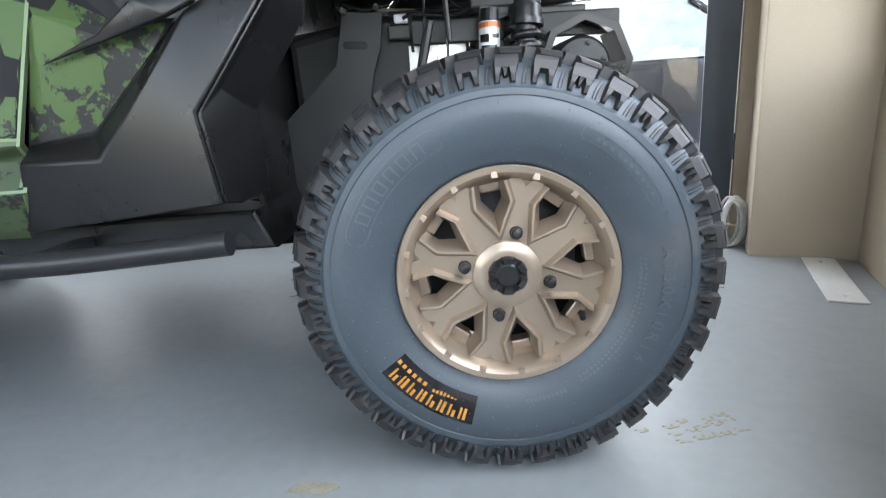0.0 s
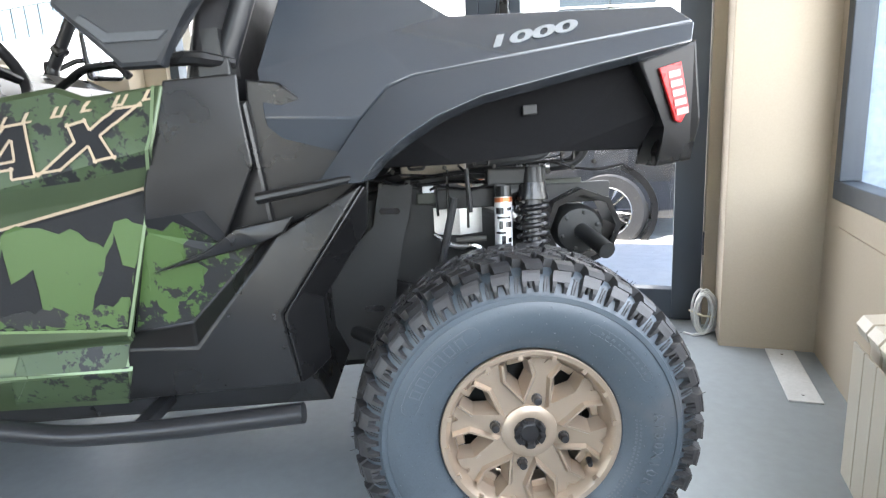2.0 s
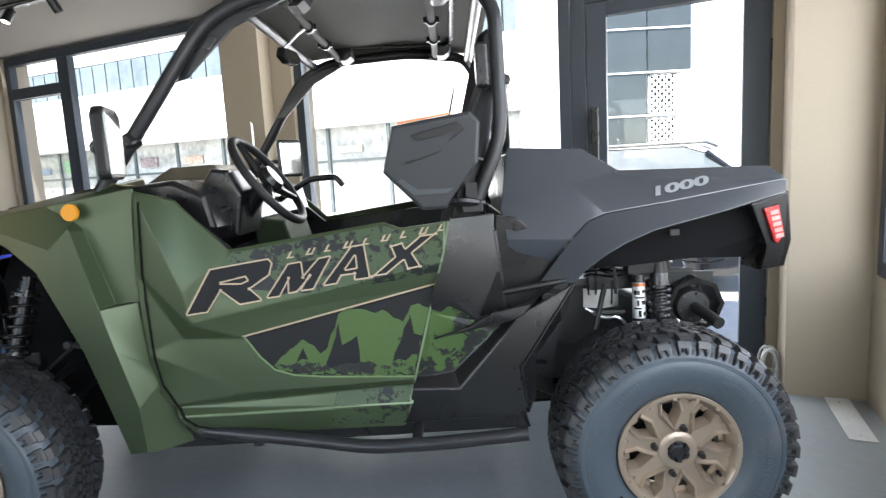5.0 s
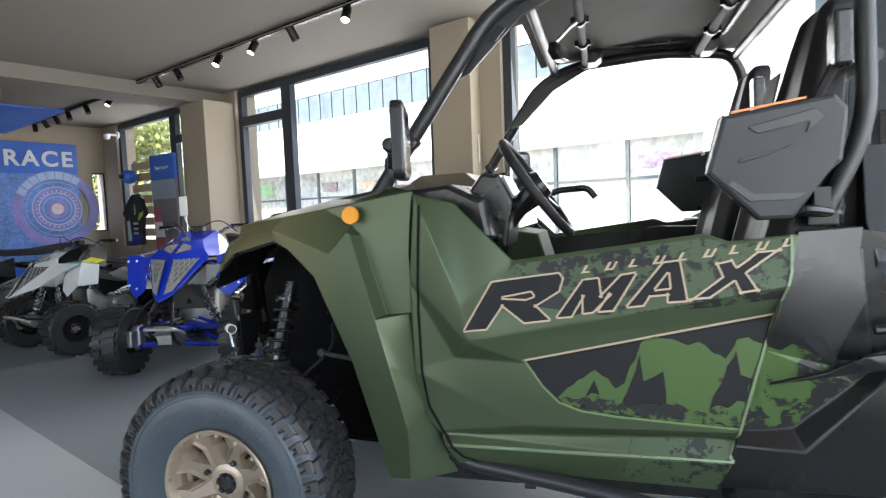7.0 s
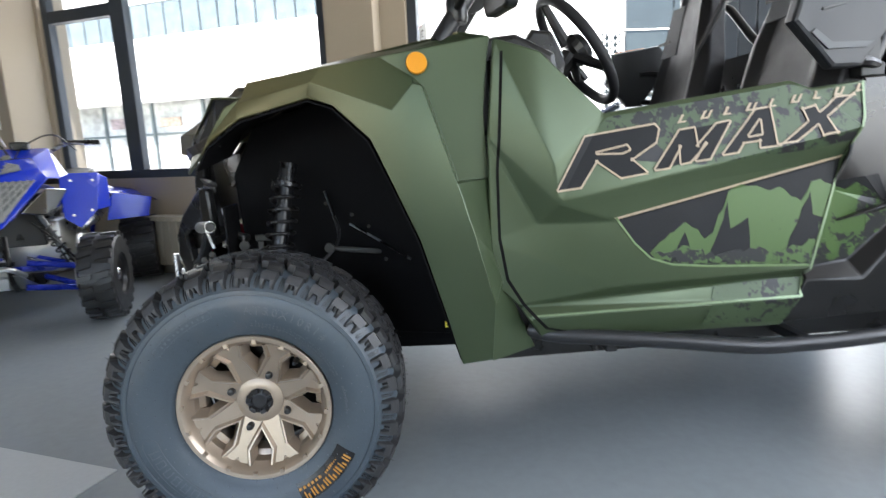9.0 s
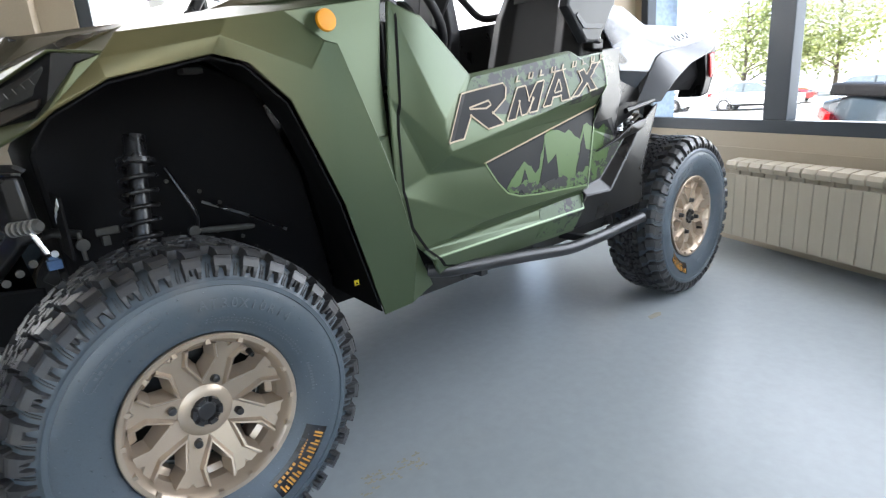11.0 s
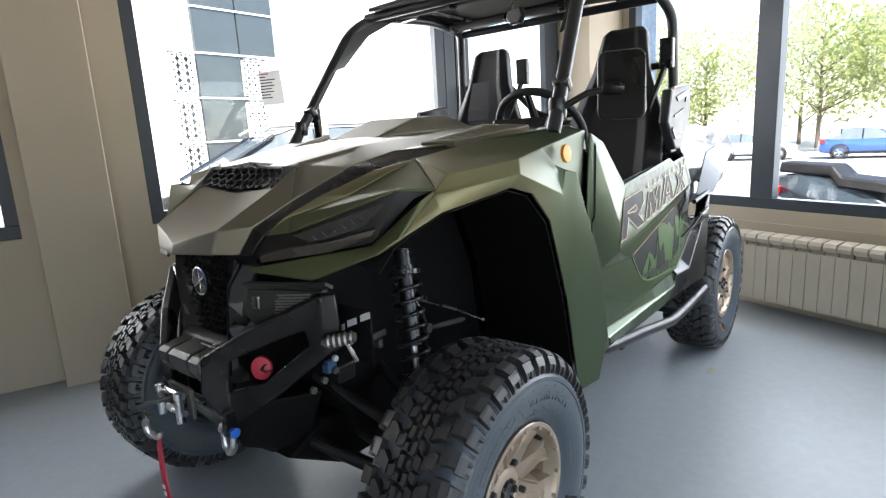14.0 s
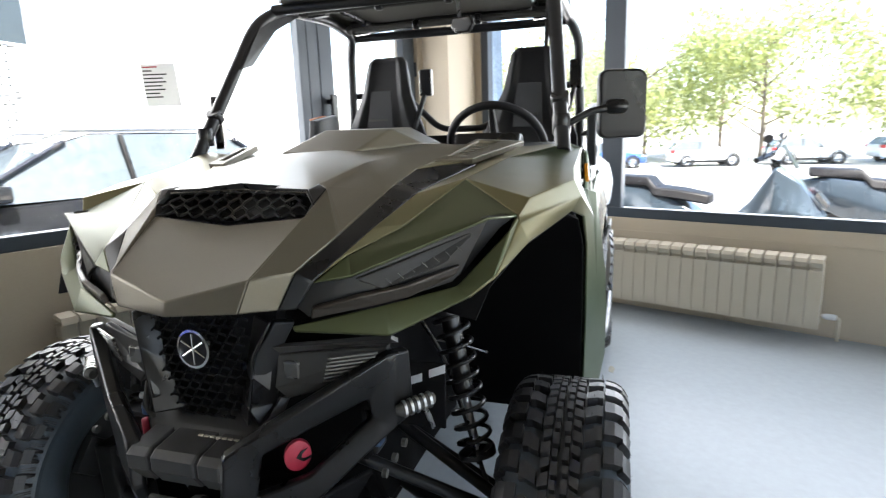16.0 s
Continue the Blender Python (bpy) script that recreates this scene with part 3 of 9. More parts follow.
def rim_mesh(dish=0.0):
    bm = bmesh.new()
    add_lathe(bm, [(0.1700, -0.0745), (0.1735, -0.0800), (0.1775, -0.0835), (0.1870, -0.0850), (0.1895, -0.0820), (0.1880, -0.078), (0.1845, -0.070), (0.181, 0.075), (0.186, 0.085), (0.178, 0.085), (0.160, 0.055), (0.153, -0.020), (0.157, -0.048), (0.1640, -0.0600), (0.1675, -0.0700)], 72, None, True)
    for k in range(16):                                     # small notched tabs round the lip
        a = k * 22.5 + 6
        ring_block(bm, a - 1.9, a + 1.9, 0.1700, 0.1800, -0.0862, -0.066, 0, 0.5)
    n_lip = len(bm.verts)
    for k in range(8):
        a = 32 + 45 * k
        ca, sa = math.cos(radians(a)), math.sin(radians(a))

        def at(r, t, y):
            return Vector((r * ca - t * sa, y, r * sa + t * ca))

        c8, s8 = math.cos(radians(22.5)), math.sin(radians(22.5))

        def beside(r, t, sgn):
            """A place given from the middle of the neighbouring hole."""
            return (r * c8 + t * s8, sgn * (r * s8 - t * c8))

        # flat of the spoke, widening to a fork with a notch between its ends
        side = [beside(0.058, 0.0, 1), beside(0.119, 0.0375, 1), beside(0.157, 0.0340, 1), (0.1695, 0.0300)]
        outline = [(0.040, 0.017)] + side + [(0.1695, 0.0130), (0.1515, 0.0), (0.1695, -0.0130)] + [(r, -t) for r, t in side[::-1]] + [(0.040, -0.017)]
        add_prism(bm, [at(r, t, -0.0600) for r, t in outline], (0, 0.026, 0))
        # floor of the notch
        add_prism(bm, [at(0.150, 0, -0.0535), at(0.168, 0.016, -0.0555), at(0.168, -0.016, -0.0555)], (0, 0.02, 0))
        add_prism(bm, [at(0.1535, 0, -0.0600), at(0.166, 0.0085, -0.0535), at(0.166, -0.0085, -0.0535)], (0, 0.01, 0))
        # raised ridges along both edges, sloping into the holes
        for sg in (1, -1):
            outer = [beside(0.058, -0.0005, sg), beside(0.119, 0.0378, sg), beside(0.158, 0.0343, sg)]
            inner = [beside(0.0765, 0.0, sg), beside(0.1235, 0.0270, sg), beside(0.160, 0.0235, sg)]
            deep = [beside(0.1020, 0.0, sg), beside(0.1270, 0.0175, sg), beside(0.156, 0.0165, sg)]
            mid_o = [(o[0] * 0.50 + i[0] * 0.50, o[1] * 0.50 + i[1] * 0.50) for o, i in zip(outer, inner)]
            mid_i = [(o[0] * 0.12 + i[0] * 0.88, o[1] * 0.12 + i[1] * 0.88) for o, i in zip(outer, inner)]
            loops = [[bm.verts.new(at(r, t, y)) for r, t in line] for line, y in ((outer, -0.0595), (mid_o, -0.0700), (mid_i, -0.0700), (inner, -0.0660), (deep, -0.0330), (outer, -0.0330))]
            for q, w in zip(loops, loops[1:] + loops[:1]):
                for i in range(2):
                    bm.faces.new((q[i], q[i + 1], w[i + 1], w[i]))
            bm.faces.new([q[0] for q in loops])
            bm.faces.new([q[2] for q in loops][::-1])
        # step at the outer end of each hole
        h8 = radians(a + 22.5)
        ch, sh = math.cos(h8), math.sin(h8)
        add_prism(bm, [Vector((r * ch - t * sh, -0.030, r * sh + t * ch)) for r, t in ((0.138, -0.016), (0.160, -0.022), (0.160, 0.022), (0.138, 0.016))], (0, 0.03, 0), 0.003)
    add_lathe(bm, [(0.0285, -0.052), (0.0300, -0.0665), (0.0330, -0.0700), (0.0400, -0.0705), (0.0490, -0.0680), (0.0570, -0.0640), (0.062, -0.035), (0.0285, -0.02)], 48, None, True)
    bm.verts.ensure_lookup_table()
    for v in bm.verts[n_lip:]:                              # deeper set hub of the front wheels
        v.co.y += dish * min(1.0, max(0.0, (0.168 - math.hypot(v.co.x, v.co.z)) / 0.10))
    bm.transform(Matrix.Translation((0, -0.024, 0)))
    return bm


def cap_mesh():
    """A dished cap whose rim rises and falls in six lobes."""
    bm = lathe([(0.004, -0.0505), (0.014, -0.0515), (0.0165, -0.050), (0.0185, -0.058), (0.0255, -0.059), (0.0275, -0.054), (0.028, -0.02)], 48)
    for v in bm.verts:
        r, a = math.hypot(v.co.x, v.co.z), math.atan2(v.co.z, v.co.x)
        if .018 < r < .0277 and v.co.y < -.05:
            v.co.y += .009 * (math.cos(6 * a) > .45)
    bm.transform(Matrix.Translation((0, -0.044, 0)) @ Matrix.Diagonal((1.22, 1.0, 1.22, 1.0)))
    return bm


def nut_mesh(angle):
    c = polar(0.0725, angle, 0)
    bm = lathe([(0.0035, -0.080), (0.0075, -0.079), (0.0088, -0.076), (0.0095, -0.066), (0.0112, -0.064), (0.0112, -0.058)], 12, Matrix.Translation(c + Vector((0, -0.024, 0))))
    return bm


# hub and brake, its disc oversized to block light and darken the spoke gaps
def drum_mesh():
    bm = lathe([(0.04, -0.02), (0.075, -0.012), (0.140, 0.0), (0.150, 0.0), (0.150, 0.01), (0.05, 0.012), (0.05, 0.09)], 36)
    add_box(bm, 0.05, 0.125, -0.03, 0.03, -0.05, 0.05, None, 0.006)
    for k in range(5):
        add_lathe(bm, [(0.007, -0.035), (0.007, -0.015)], 8, Matrix.Translation(polar(0.06, k * 72, 0)))
    return bm


ORANGE_INK = shader("orange_printed_ink", (0.44, 0.20, 0.025), 0.5, 0.0, 0.08)
MARKRUBBER = shader("raised_rubber", (0.074, 0.087, 0.10), 0.45, 0.0, 0.1, 20.0, 300.0, 0.05)
LABEL_BLACK = shader("black_gloss_label", (0.008, 0.008, 0.01), 0.25, 0.0, 0.1)
BLACK_CAP = shader("black_hub_plastic", (0.012, 0.012, 0.013), 0.3, 0.0, 0.1)


def label_mesh(kind):
    """The curved label on the sidewall; kind 0 is the film, 1 the orange bars printed on it."""
    bm = bmesh.new()

    def sw(r):
        return sidewall_y(r) - 0.0008

    def patch(r0, r1, a0, a1, up):
        n = max(1, int(abs(a1 - a0) / 3))
        for i in range(n):
            p, q = a0 + (a1 - a0) * i / n, a0 + (a1 - a0) * (i + 1) / n
            bm.faces.new([bm.verts.new(polar(r, a, sw(r) - up)) for r, a in ((r0, p), (r1, p), (r1, q), (r0, q))])

    if kind == 0:
        for r0, r1 in ((0.217, 0.226), (0.226, 0.236), (0.236, 0.250), (0.250, 0.262)):
            patch(r0, r1, 214, 254, 0)
    else:
        for i in range(8):                                  # a row of plain bars in place of the name
            a = 216.5 + i * 4.5
            for o, w, r0, r1 in ((0, 0.9, 0.2385, 0.257), (1.7, 1.2, 0.2385 if i % 2 else 0.246, 0.257)):
                patch(r0, 0.2500, a + o, a + o + w, 0.0006)
                patch(0.2500, r1, a + o, a + o + w, 0.0006)
        for i in range(6):
            patch(0.2270, 0.2330, 214.5 + i * 2.9, 216.2 + i * 2.9, 0.0006)
        for i in range(7):
            patch(0.2265 + 0.0010 * abs(3 - i), 0.2340 - 0.0006 * i, 234 + i * 1.7, 235.1 + i * 1.7, 0.0006)
    return bm


CARCASS, TREAD, MARKS, RIM, RIM_FRONT, CAP, DRUM = (bpy.data.meshes.new(n) for n in ("tyre", "tread", "sidewall_relief", "wheel", "wheel", "hub_cap", "brake_drum"))
LABELS = [bpy.data.meshes.new("tyre_label"), bpy.data.meshes.new("label_print")]
NUTS = []
for me, bm, mt, sm in ((CARCASS, tyre_carcass(), SIDEWALL, 40), (TREAD, tyre_tread(), RUBBER, None), (MARKS, sidewall_marks(), MARKRUBBER, None), (RIM, rim_mesh(), BRONZE, 20), (RIM_FRONT, rim_mesh(0.035), BRONZE, 20), (CAP, cap_mesh(), BLACK_CAP, 30), (DRUM, drum_mesh(), DARKMETAL, 30), (LABELS[0], label_mesh(0), LABEL_BLACK, None), (LABELS[1], label_mesh(1), ORANGE_INK, None)):
    bmesh.ops.recalc_face_normals(bm, faces=bm.faces)
    for v in bm.verts:                                      # 30 inch tyre on a 14 inch rim
        r = math.hypot(v.co.x, v.co.z)
        if r > 1e-6 and me not in (CAP, DRUM):
            k = (1 - .025 * (r / .19) ** 2) if me in (RIM, RIM_FRONT) else (.1804 + (r - .185) * 1.09) / r
            v.co.x, v.co.z = v.co.x * k, v.co.z * k
    bm.to_mesh(me)
    bm.free()
    me.materials.append(mt)
    if sm:
        for p in me.polygons:
            p.use_smooth = True
        me.set_sharp_from_angle(angle=radians(sm))
for k in range(4):
    me = bpy.data.meshes.new("lug_nut")
    bm = nut_mesh(77 + 90 * k)
    bmesh.ops.recalc_face_normals(bm, faces=bm.faces)
    bm.to_mesh(me)
    bm.free()
    me.materials.append(BLACK_CAP)
    NUTS.append(me)
SIZE_CHARS = []
for i, ch in enumerate("AT30X10R14"):
    a = 8.0 - i * 4.7
    c = polar(0.2525, a, -0.1275)
    m = Matrix.Translation(c) @ Matrix.Rotation(radians(-(a - 90)), 4, "Y") @ Matrix.Rotation(radians(90), 4, "X")
    SIZE_CHARS.append((ch, m))


def wheel(x, y, turn, outward, steer=0.0, dish=0.0):
    w = new("wheel", RIM_FRONT if dish else RIM)
    w["label"] = "bronze eight-spoke wheel with an off-road tyre"
    w.parent = utv
    m = Matrix.Translation((x, y, HUB)) @ Matrix.Rotation(radians(steer), 4, "Z")
    if outward > 0:
        m = m @ Matrix.Rotation(math.pi, 4, "Z")
    w.matrix_basis = m @ Matrix.Rotation(radians(-turn), 4, "Y")
    for name, me, lab in (("tyre", CARCASS, "black off-road tyre with a blue-grey sidewall"), ("tread", TREAD, "chunky zigzag tread blocks"), ("sidewall_relief", MARKS, ""), ("hub_cap", CAP, "black hub cap"), ("brake_drum", DRUM, "dark steel hub and brake, widened to darken the spoke gaps"), ("tyre_label", LABELS[0], "black label with orange printing"), ("label_print", LABELS[1], "orange print")):
        o = new(name, me)
        o.parent = w
        if name in ("hub_cap", "brake_drum"):
            o.matrix_basis = Matrix.Translation((0, dish, 0))
        if name in ("tread", "sidewall_relief", "label_print"):
            tagged(o, kind="stuff")
        if lab:
            o["label"] = lab
    for me in NUTS:
        o = new("lug_nut", me)
        o.parent = w
        o.matrix_basis = Matrix.Translation((0, dish, 0))
    part("valve_stem", tube([polar(0.150, -33, -0.075), polar(0.147, -33, -0.098)], [0.007, 0.005], 10), BLACK_CAP, w)
    return w


rear_wheel = wheel(AXLES[0], 0.115, 0, -1)
front_wheel = wheel(-2.192, 0.075, 79, -1, 0.0, 0.035)
wheel(AXLES[0], 2 * YC - 0.115, 130, 1)
wheel(-2.192, 2 * YC - 0.075, 40, 1, 0.0, 0.035)
for w in (rear_wheel, front_wheel):
    for ch, m in SIZE_CHARS:
        text("size_mark", ch, 0.028, m, MARKRUBBER, w, 0.0016)


# ---------------------------------------------------------------- the vehicle: bodywork
def both(name, verts, faces, material, thick=0.006, soft=0.004, label="", parent=None):
    """A folded panel on the driver's side and its mirror image on the other."""
    made = []
    for mirrored in (False, True):
        bm = shell(verts, faces, thick)
        if mirrored:
            flip(bm)
        ob = part(name, bm, material, parent or utv, label, smooth=24)
        if soft:
            softened(ob, soft)
        made.append(ob)
    return made


def door_panel():
    V = dict(a=(-1.575, .075, 1.225), b=(-1.461, .085, 1.194), c=(-1.308, .07, 1.041), d=(-1.443, .03, .927), e=(-.668, .035, .974), f=(-.641, .07, 1.088), f2=(-.787, .07, 1.076), f3=(-.837, .07, 1.096),
             g=(-1.432, .03, .833), h=(-1.478, .075, .779), i=(-.699, .065, .895), j=(-1.289, .03, .617), k=(-.775, .035, .625), m=(-1.528, .06, .572), n=(-.782, .055, .606), m2=(-1.51, .035, .544), n2=(-.791, .035, .548),
             o=(-1.472, .06, .479), p=(-.819, .06, .47), q=(-1.597, .07, .997), r=(-1.597, .07, .742), s=(-1.594, .07, .635), gt=(-1.279, .047, .777))
    ids = list(V)
    def face(*names):
        return [ids.index(x) for x in names]
    faces = [face("a", "b", "d"), face("b", "c", "d"), face("a", "d", "q"), face("c", "f3", "e", "g", "d"), face("f3", "f2", "e"), face("f2", "f", "e"), face("q", "d", "g", "h"), face("q", "h", "r"), face("g", "e", "i", "gt"), face("g", "gt", "h"),
             face("h", "gt", "j"), face("gt", "i", "k", "j"), face("r", "h", "j", "s"), face("s", "j", "m"), face("j", "k", "n", "m"), face("m", "n", "n2", "m2"), face("m2", "n2", "p", "o")]
    return [V[x] for x in ids], [(f[0], f[i], f[i + 1]) for f in faces for i in range(1, len(f) - 1)]


DOOR_V, DOOR_F = door_panel()


class Skin:
    """Height of a folded panel over its (x, z) plan, to lay films on it."""

    def __init__(self, verts, faces):
        self.t = [(Vector(verts[f[0]]), Vector(verts[f[i]]), Vector(verts[f[i + 1]])) for f in faces for i in range(1, len(f) - 1)]
        self.edges = {tuple(sorted((tuple(a), tuple(b)))) for t in self.t for a, b in ((t[0], t[1]), (t[1], t[2]), (t[2], t[0]))}

    def y(self, x, z):
        best, dist = None, 1e9
        for a, b, c in self.t:
            d = (b.x - a.x) * (c.z - a.z) - (c.x - a.x) * (b.z - a.z)
            if abs(d) < 1e-9:
                continue
            u = ((x - a.x) * (c.z - a.z) - (c.x - a.x) * (z - a.z)) / d
            v = ((b.x - a.x) * (z - a.z) - (x - a.x) * (b.z - a.z)) / d
            out = max(0, -u) + max(0, -v) + max(0, u + v - 1)
            if out < dist:
                best, dist = a.y + u * (b.y - a.y) + v * (c.y - a.y), out
        return best


def drape(outlines, skin, lift):
    """Thin films cut to outlines in (x, z) and laid on a folded panel."""
    bm = bmesh.new()
    for pts in outlines:
        bm.faces.new([bm.verts.new((x, 0, z)) for x, z in pts])
    bmesh.ops.triangulate(bm, faces=bm.faces)
    for a, b in skin.edges:
        a, b = Vector(a), Vector(b)
        n = Vector((-(b.z - a.z), 0, b.x - a.x))
        if n.length > 1e-6:
            bmesh.ops.bisect_plane(bm, geom=bm.verts[:] + bm.edges[:] + bm.faces[:], plane_co=(a.x, 0, a.z), plane_no=n)
    for v in bm.verts:
        v.co.y = skin.y(v.co.x, v.co.z) - lift
    bmesh.ops.solidify(bm, geom=list(bm.faces), thickness=-0.0008)
    return bm


def splatter(name, base, spot, cover, scale=38.0):
    """Printed camouflage: torn specks of one colour over another."""
    m = bpy.data.materials.new(name)
    m.use_nodes = True
    n, l = m.node_tree.nodes, m.node_tree.links
    b = n["Principled BSDF"]
    b.inputs["Roughness"].default_value, b.inputs["Metallic"].default_value = 0.40, 0.15
    b.inputs["Specular IOR Level"].default_value = 0.3
    tc = n.new("ShaderNodeTexCoord")
    fine, broad = n.new("ShaderNodeTexNoise"), n.new("ShaderNodeTexNoise")
    for q, sc, det in ((fine, scale, 8.0), (broad, scale * 0.22, 3.0)):
        q.inputs["Scale"].default_value, q.inputs["Detail"].default_value, q.inputs["Roughness"].default_value = sc, det, 0.72
        l.new(tc.outputs["Object"], q.inputs["Vector"])
    mx = n.new("ShaderNodeMath")
    mx.operation = "MULTIPLY_ADD"
    l.new(broad.outputs["Fac"], mx.inputs[0])
    mx.inputs[1].default_value = 0.8
    l.new(fine.outputs["Fac"], mx.inputs[2])
    st = n.new("ShaderNodeMapRange")
    at = 1.18 - 0.56 * cover
    st.inputs["From Min"].default_value, st.inputs["From Max"].default_value = at, at + 0.02
    l.new(mx.outputs[0], st.inputs["Value"])
    c = n.new("ShaderNodeMix")
    c.data_type = "RGBA"
    l.new(st.outputs[0], c.inputs["Factor"])
    c.inputs[6].default_value, c.inputs[7].default_value = (*base, 1), (*spot, 1)
    l.new(c.outputs[2], b.inputs["Base Color"])
    return m


LIVE, DIM, INK = (0.047, 0.086, 0.026), (0.044, 0.066, 0.034), (0.014, 0.0145, 0.016)
PEAKS = splatter("bright_green_print", LIVE, INK, 0.10)
SPECK_DARK = splatter("speckled_camouflage_print", LIVE, INK, 0.55)
SPECK_DIM = splatter("dim_camouflage_print", DIM, INK, 0.5)
INK_FILM = shader("charcoal_print", INK, 0.5, 0.0, 0.1, 10.0, 300.0, 0.02, 0.0006, spec=0.12)

doors = both("door", DOOR_V, DOOR_F, GREEN, 0.012, 0.006, "satin green door with printed mountain graphics")
SKIN = Skin(DOOR_V, DOOR_F)


def film(name, outlines, lift, material, skin=SKIN, owner=0, label=""):
    for k, d in enumerate(doors):
        bm = drape(outlines, skin, lift)
        if k:
            flip(bm)
        part(name, bm, material, d, label)


def cut_lines(outline, width):
    """Thin strips of film along an outline."""
    out = []
    for p, q in zip(outline, outline[1:]):
        d = Vector((q[0] - p[0], q[1] - p[1])).normalized() * width
        out.append([(p[0] - d.x * .5, p[1] - d.y * .5), (q[0] + d.x * .5, q[1] + d.y * .5), (q[0] + d.x * .5 - d.y, q[1] + d.y * .5 + d.x), (p[0] - d.x * .5 - d.y, p[1] - d.y * .5 + d.x)])
    return out


# the graphic field with its peaks
film("graphic_panel", [[(-1.286, .786), (-.698, .904), (-.780, .636), (-1.053, .653), (-1.142, .663), (-1.198, .682), (-1.24, .723)]], 0.0010, INK_FILM, label="charcoal printed field")
DOOR_GAP = shader("dark_door_gap", (0.006, 0.006, 0.006), 0.8, spec=0.1)
film("graphic_edge", [[(-1.290, .786), (-.696, .908), (-.698, .902), (-1.283, .782)]], 0.0016, TAN_LINE)
film("graphic_edge", cut_lines([(-1.286, .784), (-1.24, .719), (-1.198, .678), (-1.142, .659), (-1.053, .649), (-.90, .640), (-.782, .633)], .005), 0.0018, shader("pale_green_line", (0.10, 0.16, 0.06), 0.4), label="pale green printed border")
film("mountain", [ragged([(-1.199, .693), (-1.16, .726), (-1.106, .765), (-1.074, .745), (-1.057, .720), (-1.035, .734), (-.994, .833), (-.96, .851), (-.884, .829), (-.861, .838), (-.83, .812), (-.803, .798), (-.775, .845), (-.75, .85), (-.721, .835), (-.756, .721), (-.781, .642), (-.94, .650), (-1.052, .657), (-1.142, .667), (-1.187, .681)], 5, .014, .004)], 0.0020, PEAKS, label="bright green printed mountain shape")
film("mountain_shadow", [ragged([(-1.052, .658), (-1.018, .743), (-.996, .808), (-.990, .741), (-.943, .767), (-.938, .651)], 9, .02, .003), ragged([(-.860, .645), (-.824, .724), (-.779, .821), (-.771, .763), (-.743, .753), (-.780, .642)], 10, .02, .003), [(-1.148, .669), (-1.108, .741), (-1.098, .712), (-1.092, .663)]], 0.0028, INK_FILM, label="charcoal printed ridges")
film("speckle", [ragged([(-1.195, .690), (-1.10, .705), (-1.03, .675), (-.94, .690), (-.86, .672), (-.765, .700), (-.778, .644), (-.95, .652), (-1.10, .664)], 8, .012, .008)], 0.0036, SPECK_DARK)
# the band above: camouflage behind slanted letter-like shapes
film("camouflage", [[(-1.322, 1.009), (-1.301, 1.030), (-.999, 1.066), (-.84, 1.085), (-.79, 1.066), (-.652, 1.078), (-.675, .945), (-.812, .925), (-1.079, .905), (-1.25, .925), (-1.36, .955)]], 0.0010, SPECK_DIM, label="dim green and charcoal camouflage print")

# bold slanted shapes of the model lettering, with tan outlines
LETTERS = [[(-1.435, .863), (-1.361, .985), (-1.273, .996), (-1.188, 1.006), (-1.179, .995), (-1.188, .965), (-1.251, .927), (-1.214, .894), (-1.277, .886), (-1.335, .929), (-1.378, .868)],
           [(-1.193, .900), (-1.127, .989), (-1.091, .993), (-1.086, .949), (-1.035, 1.0), (-1.002, 1.005), (-1.057, .919), (-1.091, .916), (-1.063, .957), (-1.106, .914), (-1.128, .911), (-1.128, .953), (-1.159, .903)],
           [(-1.023, .927), (-.936, 1.028), (-.901, 1.032), (-.889, .942), (-.929, .939), (-.928, .957), (-.972, .953), (-.987, .931)],
           [(-.882, .942), (-.837, .946), (-.783, .9834), (-.773, .957), (-.733, .963), (-.756, 1.0025), (-.681, 1.054), (-.730, 1.051), (-.7765, 1.0175), (-.785, 1.034), (-.821, 1.026), (-.8095, .9955)]]
HOLES = [[(-1.334, .946), (-1.259, .960), (-1.253, .951), (-1.272, .944)], [(-.957, .967), (-.927, 1.004), (-.925, .971)]]
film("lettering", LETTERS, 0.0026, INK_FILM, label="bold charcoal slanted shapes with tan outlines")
for shape in LETTERS + HOLES:
    film("lettering_edge", cut_lines(shape + shape[:1], .0045), 0.0034, TAN_LINE, label="tan outline")
for k in range(9):
    x, z = -1.132 + .0565 * k, 1.006 + .0065 * k
    film("small_mark", [[(x, z), (x + .007, z + .001), (x + .019, z + .021), (x + .012, z + .020)], [(x + .016, z + .001), (x + .022, z + .002), (x + .034, z + .022), (x + .028, z + .021)]][:1 + k % 2], 0.0040, TAN_LINE)
    film("small_mark", [[(x + .004, z + .001), (x + .020, z + .002), (x + .023, z + .006), (x + .006, z + .005)]], 0.0040, TAN_LINE)
# dark gaps round the door and the pale edge of its rear
SEAM = [(-1.560, 1.19), (-1.578, .908), (-1.577, .744), (-1.560, .641), (-1.521, .575), (-1.465, .512), (-1.34, .477)]
film("door_seam", [[p, q, (q[0] + .007, q[1] + .004), (p[0] + .007, p[1] + .004)] for p, q in zip(SEAM, SEAM[1:])], 0.0016, DOOR_GAP, label="dark gap round the door")
REAR = [(-.660, 1.085), (-.667, 1.003), (-.699, .902), (-.750, .729), (-.800, .56)]
film("door_edge", [[p, q, (q[0] + .006, q[1]), (p[0] + .006, p[1])] for p, q in zip(REAR, REAR[1:])], 0.0042, shader("pale_door_edge", (0.13, 0.18, 0.10), 0.35, 0.3), label="pale green rolled edge of the door")
